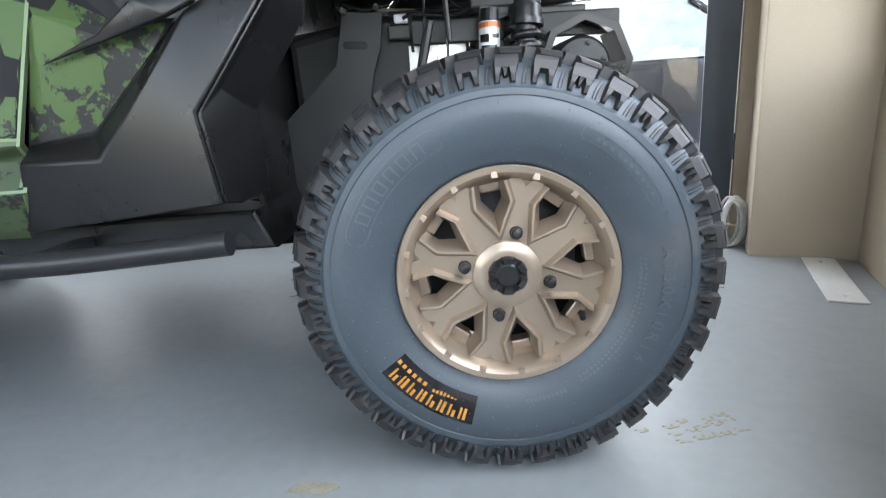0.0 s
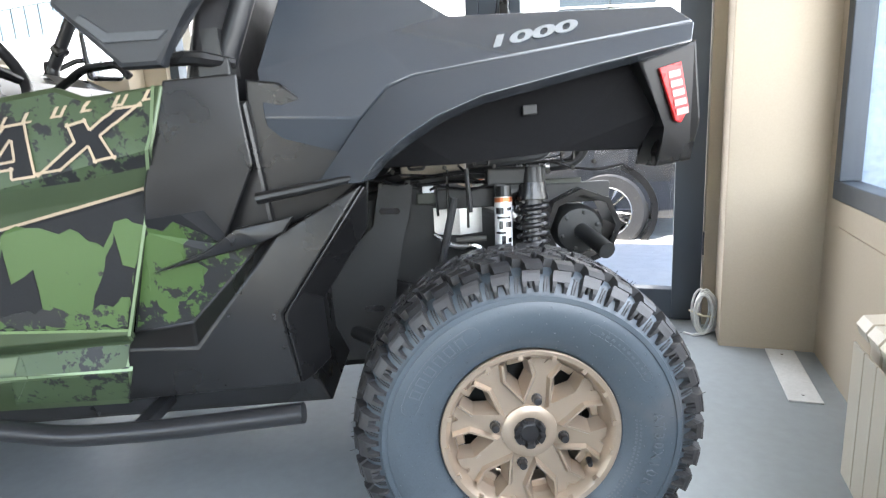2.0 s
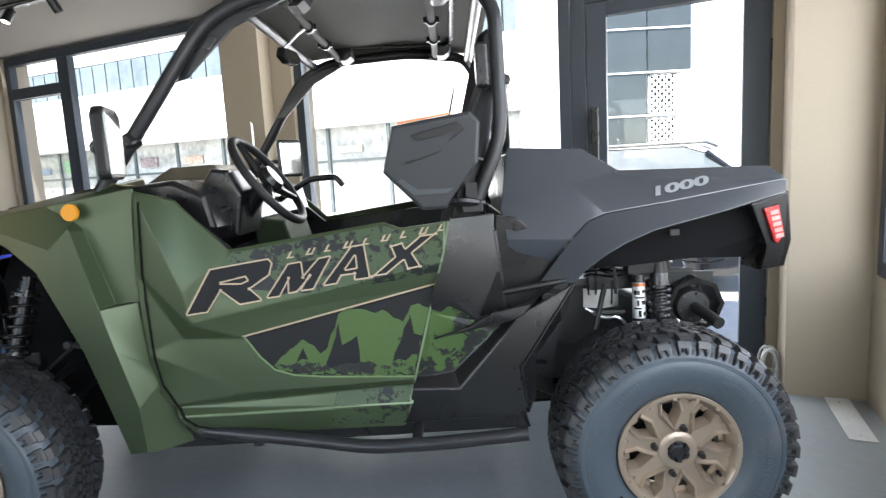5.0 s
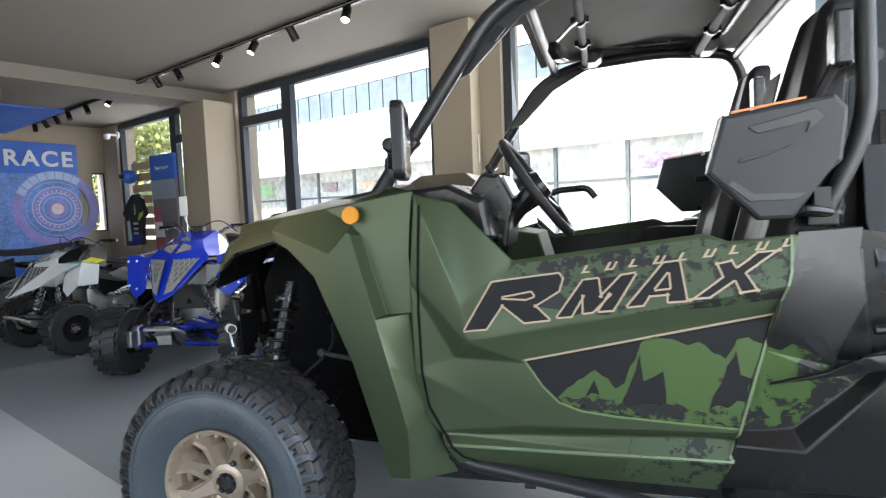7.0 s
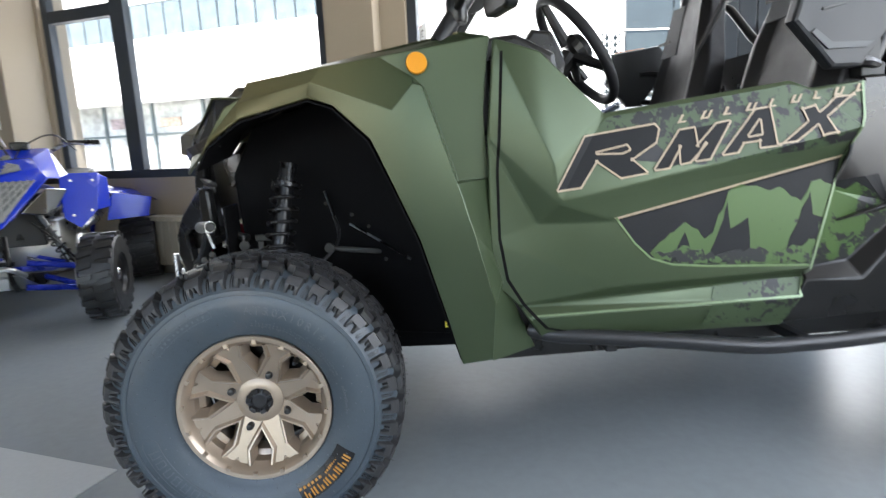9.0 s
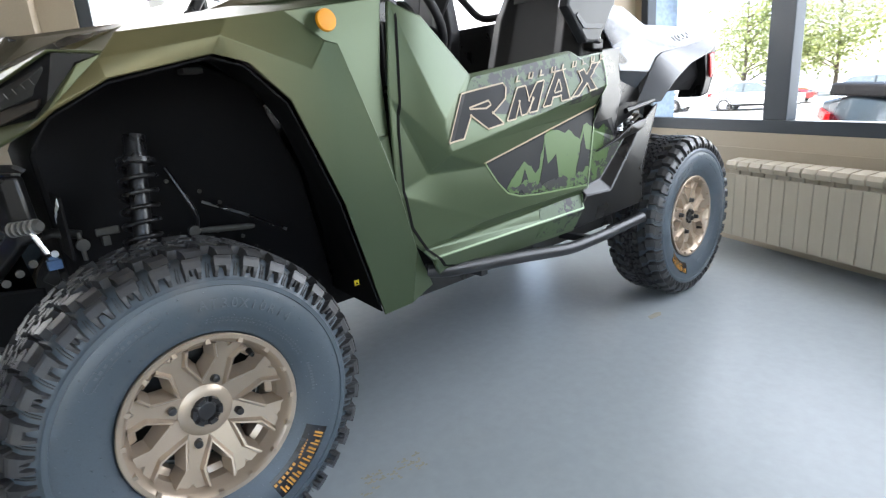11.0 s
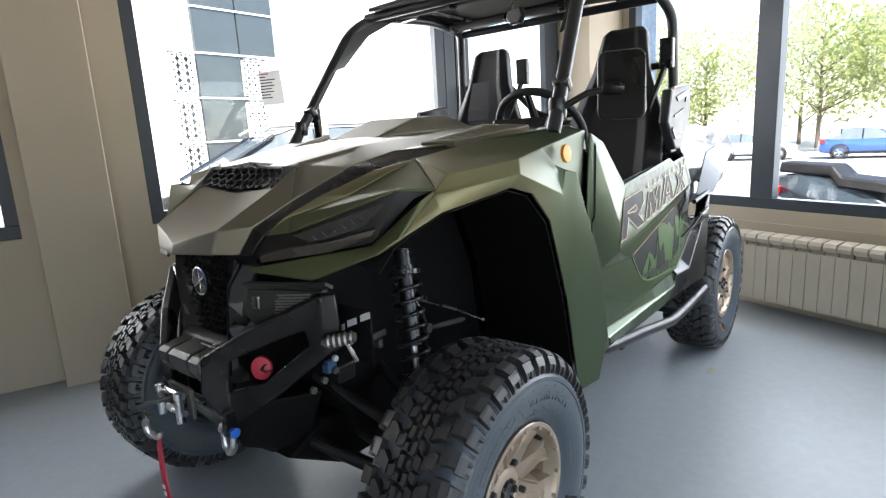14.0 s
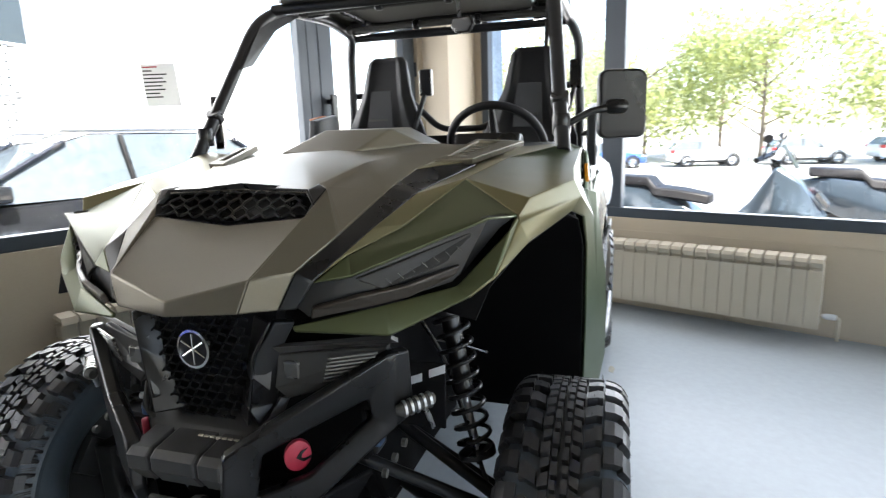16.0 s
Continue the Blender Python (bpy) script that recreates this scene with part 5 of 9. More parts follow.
side_pair("gusset_slot", lambda: prism([(-1.37, .2035, 1.64), (-1.34, .2035, 1.675), (-1.32, .2035, 1.665), (-1.35, .2035, 1.632)], (0, 0.004, 0)), LABEL_BLACK)
for k in (0, 1):
    bm = lathe([(0.026, -0.02), (0.028, -0.012), (0.028, 0.012), (0.026, 0.02)], 16, Matrix.Translation((-1.60, .155, 1.37)) @ Matrix.Rotation(radians(-34), 4, "Y") @ Matrix.Rotation(radians(90), 4, "X"))
    part("clamp", flip(bm) if k else bm, BLACK, cages[k])
    bm = add_box(box(-.60, -.535, .14, .205, 1.10, 1.135, .004), -.585, -.55, .145, .165, 1.135, 1.19)
    part("cage_foot", flip(bm) if k else bm, DARKMETAL, cages[k])
part("cage_crossbar", tube([(-1.27, .23, 1.775), (-1.27, 2 * YC - .23, 1.775)], .02, 14), TUBE, utv, smooth=40)
part("cage_crossbar", tube([(-.50, .24, 1.775), (-.50, 2 * YC - .24, 1.775)], .02, 14), TUBE, utv, smooth=40)
part("shoulder_bar", tube([(-.44, .19, 1.49), (-.42, .47, 1.49), (-.40, .64, 1.30), (-.40, 2 * YC - .64, 1.30), (-.42, 2 * YC - .47, 1.49), (-.44, 2 * YC - .19, 1.49)], .0165, 14, 0.06), TUBE, utv, "black bent harness bar", 40)
GREYROOF = shader("grey_roof_liner", (0.078, 0.075, 0.063), 0.72, 0.0, 0.1, 6.0, 300.0, 0.06, spec=0.2)
part("roof", shell([(-1.33, .30, 1.800), (-1.33, 2 * YC - .30, 1.800), (-1.22, .225, 1.828), (-1.22, 2 * YC - .225, 1.828), (-.80, .215, 1.848), (-.80, 2 * YC - .215, 1.848), (-.44, .225, 1.815), (-.44, 2 * YC - .225, 1.815), (-1.22, YC, 1.85), (-.80, YC, 1.87), (-.44, YC, 1.84), (-1.33, YC, 1.815)],
                   [(0, 2, 8, 11), (11, 8, 3, 1), (2, 4, 9, 8), (8, 9, 5, 3), (4, 6, 10, 9), (9, 10, 7, 5)], 0.014), GREYROOF, utv, "grey-black moulded plastic roof", 40)
part("roof_rib", tube([(-1.12, .36, 1.83), (-.62, .36, 1.822), (-.58, .45, 1.825), (-.58, 2 * YC - .45, 1.825), (-.62, 2 * YC - .36, 1.822), (-1.12, 2 * YC - .36, 1.83)], .011, 8, 0.08), BLACK, utv)
RAW = shader("raw_grey_tube", (0.060, 0.059, 0.055), 0.65, 0.0, 0.1, 12.0, 200.0, spec=0.2)
for x0 in (-1.13, -.66):
    bar = part("roof_brace", tube([(x0, .27, 1.79), (x0, 2 * YC - .27, 1.79)], .0155, 14), RAW, utv, "bare grey roof brace tube", 40)
    for y in (.29, .62, 2 * YC - .62, 2 * YC - .29):
        bm = lathe([(0.02, -0.014), (0.023, -0.010), (0.023, 0.010), (0.02, 0.014)], 14, Matrix.Translation((x0, y, 1.79)))
        add_box(bm, x0 - .03, x0 + .03, y - .006, y + .006, 1.78, 1.80)
        part("brace_clamp", bm, BLACK if y in (.62, 2 * YC - .62) else RAW, bar)
    for y in (.34, 2 * YC - .34):
        part("brace_pad", add_lathe(bmesh.new(), [(0.005, -.045), (0.045, -.04), (0.05, .04), (0.005, .045)], 10, Matrix.Translation((x0 + .03, y, 1.815))), BLACK, bar)
# inside mirror
im = part("inside_mirror", prism([(-1.23, .52, 1.70), (-1.21, .585, 1.70), (-1.20, .60, 1.672), (-1.205, .58, 1.645), (-1.22, .53, 1.645), (-1.235, .51, 1.668)], (0.03, -0.004, 0), 0.006), BLACK, utv, "black inside mirror")
part("mirror_glass", prism([(-1.198, .525, 1.695), (-1.178, .580, 1.695), (-1.169, .593, 1.672), (-1.173, .577, 1.650), (-1.187, .534, 1.650), (-1.202, .517, 1.669)], (0.004, -0.0005, 0)), CHROME, im)
part("mirror_stalk", tube([(-1.22, .56, 1.70), (-1.16, .58, 1.76), (-1.13, .60, 1.785)], .006, 8), STEEL, im)


# side mirrors
def mirror_shell():
    ring = []
    for cy, cz, a0 in ((.012, 1.424, 0), (-.074, 1.424, 90), (-.078, 1.280, 180), (.010, 1.280, 270)):
        ring += [(-1.618 - .004 * (cy > 0), cy + .024 * math.cos(radians(a0 + q)), cz + .024 * math.sin(radians(a0 + q))) for q in (0, 22, 45, 68, 90)]
    bm = prism(ring, (0.032, 0.004, 0), 0.007)
    return bm


mirrors = side_pair("side_mirror", mirror_shell, BLACK, "black square side mirror")
for k, q in enumerate(mirrors):
    bm = prism([(-1.587, -.088, 1.272), (-1.587, -.084, 1.43), (-1.589, .026, 1.43), (-1.589, .022, 1.272)], (0.004, 0, 0))
    part("mirror_glass", flip(bm) if k else bm, CHROME, q, "mirror glass")
    bm = add_lathe(tube([(-1.625, -.015, 1.345), (-1.645, .06, 1.335), (-1.655, .13, 1.30)], .010, 10), [(0.012, -.03), (0.02, -.02), (0.02, .02), (0.012, .03)], 12, Matrix.Translation((-1.632, -.013, 1.345)))
    part("mirror_arm", flip(bm) if k else bm, BLACK, q, smooth=40)
    bm = lathe([(0.024, -.03), (0.027, -.02), (0.027, .02), (0.024, .03)], 14, Matrix.Translation((-1.65, .145, 1.30)) @ Matrix.Rotation(radians(90), 4, "X"))
    part("mirror_clamp", flip(bm) if k else bm, BLACK, q, smooth=40)


# the driver's mirror is turned in a little
turn_in = Matrix.Translation((-1.65, .145, 1.30)) @ Matrix.Rotation(radians(12), 4, "Z") @ Matrix.Translation((1.65, -.145, -1.30))
mirrors[0].data.transform(turn_in)
for o in mirrors[0].children:
    o.data.transform(turn_in)

# the passenger's mirror is folded in
fold = Matrix.Translation((-1.65, 2 * YC - .145, 1.30)) @ Matrix.Rotation(radians(-52), 4, "Z") @ Matrix.Translation((1.65, -(2 * YC - .145), -1.30))
mirrors[1].data.transform(fold)
for o in mirrors[1].children:
    o.data.transform(fold)


# seats
def seat(yc):
    bm = bmesh.new()
    rows = []
    for z, x, w, d in ((.84, -.66, .22, .10), (.95, -.64, .235, .12), (1.10, -.60, .235, .12), (1.25, -.565, .225, .11), (1.38, -.535, .175, .10), (1.48, -.51, .135, .095), (1.58, -.485, .118, .09), (1.65, -.468, .105, .08), (1.675, -.455, .08, .05)):
        rows.append([bm.verts.new((x + dx * d, yc + dy * w, z)) for dx, dy in ((-.25, -1), (-.55, -.72), (-.35, -.5), (-.35, .5), (-.55, .72), (-.25, 1), (.5, .9), (.62, 0), (.5, -.9))])
    for q, w in zip(rows, rows[1:]):
        for i in range(9):
            bm.faces.new((q[i], q[(i + 1) % 9], w[(i + 1) % 9], w[i]))
    bm.faces.new(rows[0][::-1])
    bm.faces.new(rows[-1])
    return bm


for y in (.405, 2 * YC - .405):
    back = part("seat_back", seat(y), FABRIC, utv, "black vinyl high-back bucket seat", 50)
    softened(back, 0.008, 3)
    part("seat_mark", box(-.668, -.664, y - .05, y + .05, 1.352, 1.362), RAW, back)
    part("seat_insert", prism([(-.652, y - .07, 1.30), (-.60, y - .055, 1.50), (-.60, y + .055, 1.50), (-.652, y + .07, 1.30)], (0.006, 0, 0), 0.002), shader("charcoal_seat_cloth", (0.03, 0.031, 0.034), 0.8, 0, 0.2, 20, 900, 0.3, 0.0008), back)
    cush = part("seat_cushion", box(-1.12, -.62, y - .235, y + .235, .72, .87, .04), FABRIC, utv, "black vinyl seat cushion", 50)
    part("belt", tube([(-.52, y - .20, 1.48), (-.60, y - .16, 1.30), (-.66, y - .18, 1.0), (-.66, y - .22, .80)], [.012, .012, .012, .012], 6), FABRIC, back)
    part("belt_guide", box(-.53, -.49, y - .235, y - .175, 1.47, 1.60, .008), BLACK, back)

REST = [(-.793, 1.365), (-.56, 1.395), (-.532, 1.362), (-.545, 1.246), (-.612, 1.19), (-.645, 1.12), (-.72, 1.12), (-.83, 1.235)]
rests = side_pair("shoulder_guard", lambda: prism([(x, .085, z) for x, z in REST], (0, 0.042, 0), 0.010), shader("textured_guard_plastic", (0.019, 0.021, 0.024), 0.46, 0.0, 0.15, 8.0, 500.0, 0.2, 0.001, spec=0.4), "charcoal moulded shoulder guard with embossed ridges")
for k, q in enumerate(rests):
    for nm, pts, mt in (("guard_emboss", [(-.74, 1.335), (-.60, 1.365), (-.58, 1.345), (-.62, 1.315), (-.61, 1.34), (-.72, 1.318)], BLACK), ("guard_emboss", [(-.785, 1.205), (-.74, 1.165), (-.64, 1.165), (-.62, 1.18), (-.73, 1.18), (-.775, 1.215)], shader("grey_moulded_plastic", (0.036, 0.040, 0.045), 0.45)), ("guard_emboss", [(-.76, 1.262), (-.66, 1.283), (-.65, 1.29), (-.70, 1.268), (-.76, 1.255)], BLACK), ("guard_strip", [(-.775, 1.368), (-.62, 1.388), (-.62, 1.393), (-.775, 1.374)], shader("orange_trim", (0.55, 0.17, 0.05), 0.45))):
        bm = prism([(x, .0805, z) for x, z in pts], (0, 0.008, 0), 0.001)
        part(nm, flip(bm) if k else bm, mt, q)
    for zz in (1.255, 1.125):
        bm = tube([(-.66, .13, zz + .01), (-.60, .125, zz + .012), (-.53, .16, zz)], [.011, .014, .010], 8, 0.02)
        part("guard_arm", flip(bm) if k else bm, BLACK, q)

# cabin
part("cabin_floor", shell([(-1.60, .20, .46), (-.45, .20, .46), (-.45, 2 * YC - .20, .46), (-1.60, 2 * YC - .20, .46), (-1.60, .20, 1.10), (-1.60, 2 * YC - .20, 1.10), (-.45, .20, 1.07), (-.45, 2 * YC - .20, 1.07)], [(0, 1, 2, 3), (0, 3, 5, 4), (1, 6, 7, 2)], 0.01), BLACK, utv, "black cabin tub")
side_pair("door_inner", lambda: prism([(-1.58, .10, .50), (-1.58, .10, 1.18), (-1.46, .10, 1.16), (-1.31, .10, 1.01), (-.82, .10, 1.06), (-.5, .10, 1.05), (-.46, .10, .52)], (0, 0.05, 0), 0.008), BLACK, "black inner door lining")
part("dashboard", prism([(-1.62, .17, 1.0), (-1.66, .17, 1.235), (-1.50, .17, 1.25), (-1.40, .17, 1.20), (-1.38, .17, 1.10), (-1.48, .17, 1.0)], (0, 2 * YC - .34, 0), 0.015), BLACK, utv, "black dashboard")
cowl = part("cowl", shell([(-1.87, .700, 1.243), (-1.87, .935, 1.245), (-1.73, .640, 1.305), (-1.73, .860, 1.307), (-1.56, .640, 1.310), (-1.56, .870, 1.310), (-1.48, .560, 1.255), (-1.48, .960, 1.255), (-1.66, .565, 1.258), (-1.66, .975, 1.25)],
                          [(0, 1, 3, 2), (2, 3, 5, 4), (4, 5, 7, 6), (0, 2, 8), (2, 4, 6, 8), (1, 9, 3), (3, 9, 7, 5)], 0.012), HOOD, utv, "bronze-grey chamfered cowl hump")
softened(cowl, 0.008)
pod = part("instrument_pod", prism([(-1.475, .30, 1.225), (-1.43, .30, 1.283), (-1.375, .30, 1.275), (-1.335, .30, 1.19), (-1.36, .30, 1.06), (-1.43, .30, 1.05)], (0, .23, 0), 0.012), BLACK, utv, "black instrument pod")
part("display", prism([(-1.372, .33, 1.270), (-1.340, .33, 1.205), (-1.340, .50, 1.205), (-1.372, .50, 1.270)], (0.006, 0, 0.004)), shader("grey_display_glass", (0.22, 0.225, 0.22), 0.3), pod)
for z in (1.13, 1.07):
    part("switch", lathe([(0.004, -.008), (0.014, -.006), (0.014, .008)], 14, Matrix.Translation((-1.385, .298, z + .02))), LABEL_BLACK, pod)
part("console", prism([(-1.40, .62, .70), (-1.42, .62, 1.10), (-1.30, .62, 1.08), (-1.22, .62, .80), (-.9, .62, .72), (-.9, .62, .60)], (0, .33, 0), 0.012), shader("matt_dark_green_plastic", (0.030, 0.045, 0.024), 0.7, spec=0.15), utv, "dark green centre console")
part("grab_bar", tube([(-1.40, .90, 1.15), (-1.25, .88, 1.235), (-1.13, .86, 1.24), (-1.10, .86, 1.20)], .013, 10, 0.03), BLACK, utv)
SWM = Matrix.Translation((-1.275, .415, 1.235)) @ Matrix.Rotation(radians(55), 4, "Y")
ringpts = [SWM @ Vector((.172 * math.cos(a), .172 * math.sin(a), 0)) for a in [2 * math.pi * i / 40 for i in range(40)]]
sw = part("steering_wheel", tube(ringpts, .0145, 12, 0, True), FABRIC, utv, "black three-spoke steering wheel", 60)
for a in (0, 120, 240):
    aa = radians(a + 180)
    part("spoke", tube([SWM @ Vector((.03 * math.cos(aa), .03 * math.sin(aa), -.012)), SWM @ Vector((.168 * math.cos(aa), .168 * math.sin(aa), 0))], [.018, .011], 8), BLACK, sw)
part("wheel_boss", lathe([(0.01, -.02), (0.045, -.012), (0.052, .01), (0.04, .03)], 20, SWM @ Matrix.Rotation(radians(90), 4, "X")), BLACK, sw)
part("steering_column", tube([SWM @ Vector((0, 0, -.02)), (-1.38, .415, 1.12), (-1.46, .415, 1.05)], .03, 12), BLACK, utv)

# frame and underbody
part("skid_plate", prism([(-2.42, .52, .44), (-2.25, .52, .335), (-1.6, .52, .315), (.05, .52, .315), (.12, .52, .36), (-1.5, .52, .42), (-2.3, .52, .50)], (0, 2 * YC - 1.04, 0), 0.008), LINER, utv, "black skid plate")
side_pair("sill", lambda: prism([(-1.60, .14, .40), (-1.52, .14, .475), (-.45, .14, .475), (-.42, .14, .40)], (0, 0.38, 0), 0.008), BLACK, "black underbody sill")
part("front_bulkhead", prism([(-1.58, .48, .36), (-1.66, .48, .8), (-1.78, .48, 1.06), (-2.0, .48, 1.15), (-2.25, .48, 1.06), (-2.32, .48, .92), (-2.30, .48, .60), (-2.2, .48, .42)], (0, 2 * YC - .96, 0), 0.01), LINER, utv, "black front structure")
part("gearbox", prism([(-.44, .50, .42), (-.44, .50, .80), (-.2, .50, .84), (.1, .50, .70), (.14, .50, .50), (0, .50, .40)], (0, 2 * YC - 1.0, 0), 0.02), DARKMETAL, utv, "dark engine and gearbox block")
for y in (.56, 2 * YC - .56):
    part("frame_rail", tube([(-.45, y, .80), (-.1, y, .84), (.26, y, .85), (.30, y, .92)], .016, 10, 0.04), DARKMETAL, utv)
    part("frame_post", tube([(-.30, y + .02, .84), (-.25, y + .02, .50)], .016, 10), DARKMETAL, utv)
part("frame_cross", box(-.16, .30, .455, .47, .785, .838, .004), DARKMETAL, utv)
part("heat_shield", shell([(-.168, .486, .786), (-.10, .476, .790), (-.040, .490, .792), (-.040, .490, .715), (-.10, .476, .712), (-.168, .486, .716)], [(0, 1, 4, 5), (1, 2, 3, 4)], 0.006), ALU, utv, "bright heat shield")
part("engine_cover", prism([(-.26, .70, .905), (-.06, .70, .890), (-.065, .70, .835), (-.26, .70, .845)], (0, .02, 0), 0.004), shader("pale_gold_casting", (0.34, 0.31, 0.25), 0.45, 0.7, 0.2, 12.0, 200.0), utv, "pale metal engine cover")
for k in (0, 1):
    sd = (lambda y: 2 * YC - y) if k else (lambda y: y)
    bar = part("frame_plate", box(-.205, -.012, sd(.48) - .008, sd(.48) + .008, .806, .838, .003), DARKMETAL, utv, "dark grey frame plate")
    part("bolt_hole", tube([(-.10, sd(.469), .820), (-.10, sd(.472), .820)], .005, 10), LABEL_BLACK, bar)
    part("frame_plate", box(.126, .21, sd(.48) - .008, sd(.48) + .008, .795, .84, .003), DARKMETAL, utv)
    part("brace_strut", tube([(-.10, sd(.39), .80), (-.144, sd(.38), .641)], .010, 8), TUBE, utv, "", 40)
    part("brace_strut", tube([(-.065, sd(.40), .87), (-.06, sd(.40), .76)], .006, 8), TUBE, utv, "", 40)
    part("cable", tube([(-.175, sd(.44), .84), (-.154, sd(.44), .850), (-.07, sd(.42), .836), (-.027, sd(.41), .848), (.019, sd(.41), .876)], .0038, 6, 0.03), BLACK_CAP, utv)
    part("cable", tube([(-.158, sd(.44), .850), (-.16, sd(.44), .82), (-.157, sd(.445), .77)], .0035, 6), BLACK_CAP, utv)
    part("cable", tube([(-.29, sd(.46), .60), (-.22, sd(.46), .58), (-.16, sd(.46), .61), (-.08, sd(.47), .64)], .005, 6, 0.04), BLACK_CAP, utv)
    part("reservoir_bridge", prism([(-.01, sd(.40), .862), (.03, sd(.40), .852), (.07, sd(.41), .862), (.07, sd(.41), .835), (.03, sd(.40), .822), (-.012, sd(.40), .825)], (0, .022, 0), 0.004), DARKMETAL, utv, "grey cast reservoir bridge")
    for i in range(5):
        x = (-.30, -.23, .03, .13, .16)[i]
        part("bolt_head", lathe([(0.002, -.006), (0.007, -.005), (0.007, .004)], 10, Matrix.Translation((x, sd(.428), (.86, .865, .872, .873, .79)[i]))), RAW, utv, smooth=40)
    part("hose_clamp", tube([(-.10, sd(.44), .682), (-.02, sd(.43), .684)], .008, 8), RAW, utv, "", 40)
    part("gear_linkage", tube([(-.16, sd(.45), .70), (-.10, sd(.43), .665), (-.05, sd(.42), .67), (-.02, sd(.43), .64)], .007, 8, 0.02), STEEL, utv, "", 40)
part("muffler", lathe([(0.02, -.10), (0.058, -.095), (0.066, -.08), (0.068, .25), (0.04, .3)], 28, Matrix.Translation((.228, .52, .684))), DARKMETAL, utv, "dark round muffler", 35)
bm = lathe([(0.088, -.02), (0.104, -.02), (0.104, .10), (0.088, .10)], 8, Matrix.Translation((.235, .44, .690)), True)
part("muffler_ring", bm, BLACK, utv, "black muffler guard ring")
for i in range(6):
    a6 = radians(60 * i + 15)
    part("muffler_bolt", lathe([(0.002, -.005), (0.006, -.004), (0.006, .004)], 8, Matrix.Translation((.228 + .049 * math.cos(a6), .424, .684 + .049 * math.sin(a6)))), DARKMETAL, utv)
part("tail_pipe", tube([(.232, .43, .684), (.245, .35, .670), (.258, .29, .655)], .021, 14), DARKMETAL, utv, "dark tail pipe", 40)


def spring(bm, p, q, r, wire, turns):
    p, q = Vector(p), Vector(q)
    d = (q - p).normalized()
    u = d.orthogonal().normalized()
    w = d.cross(u)
    n = int(turns * 14)
    pts = [p.lerp(q, i / n) + r * (u * math.cos(2 * math.pi * turns * i / n) + w * math.sin(2 * math.pi * turns * i / n)) for i in range(n + 1)]
    return add_tube(bm, pts, wire, 6)


OLIVE_STEEL = shader("olive_grey_frame_paint", (0.030, 0.034, 0.027), 0.42, 0.1, 0.15, 14.0, 300.0, 0.06, 0.001, spec=0.4)
SHOCK_BLACK = shader("gloss_black_enamel", (0.010, 0.010, 0.011), 0.30, 0.0, 0.1, 12.0, 400.0, 0.02, 0.0005, spec=0.35)


def shock(top, bottom, r=0.034, wire=0.0058, turns=8, body=0.021, start=.12, bare=True):
    top, bottom = Vector(top), Vector(bottom)
    rod = part("shock_absorber", tube([top, top.lerp(bottom, .12), top.lerp(bottom, .121), top.lerp(bottom, .62), top.lerp(bottom, .621), bottom], [body * 1.1, body * 1.1, body, body, body * .34, body * .34], 14), SHOCK_BLACK, utv, "black coil-over shock absorber", 40)
    part("coil_spring", spring(bmesh.new(), top.lerp(bottom, start), top.lerp(bottom, .93), r, wire, turns), SHOCK_BLACK, rod, "black coil spring", 60)
    if bare:
        part("shock_rod", tube([top.lerp(bottom, .60), top.lerp(bottom, .92)], body * .40, 12), STEEL, rod, "bright piston rod", 40)
    if start > .15:
        part("shock_collar", tube([top.lerp(bottom, .10), top.lerp(bottom, .105), top.lerp(bottom, start - .01)], [body * .8, body * 1.25, body * 1.3], 18), BLACK_CAP, rod, "", 40)
    for s in (start - .02, .94):
        c = top.lerp(bottom, s)
        m = Matrix.Translation(c) @ (bottom - top).to_track_quat("Y", "Z").to_matrix().to_4x4()
        part("spring_seat", lathe([(0.01, -.008), (r * 1.12, -.006), (r * 1.12, .006), (0.01, .008)], 18, m), BLACK_CAP, rod, smooth=40)
    return rod


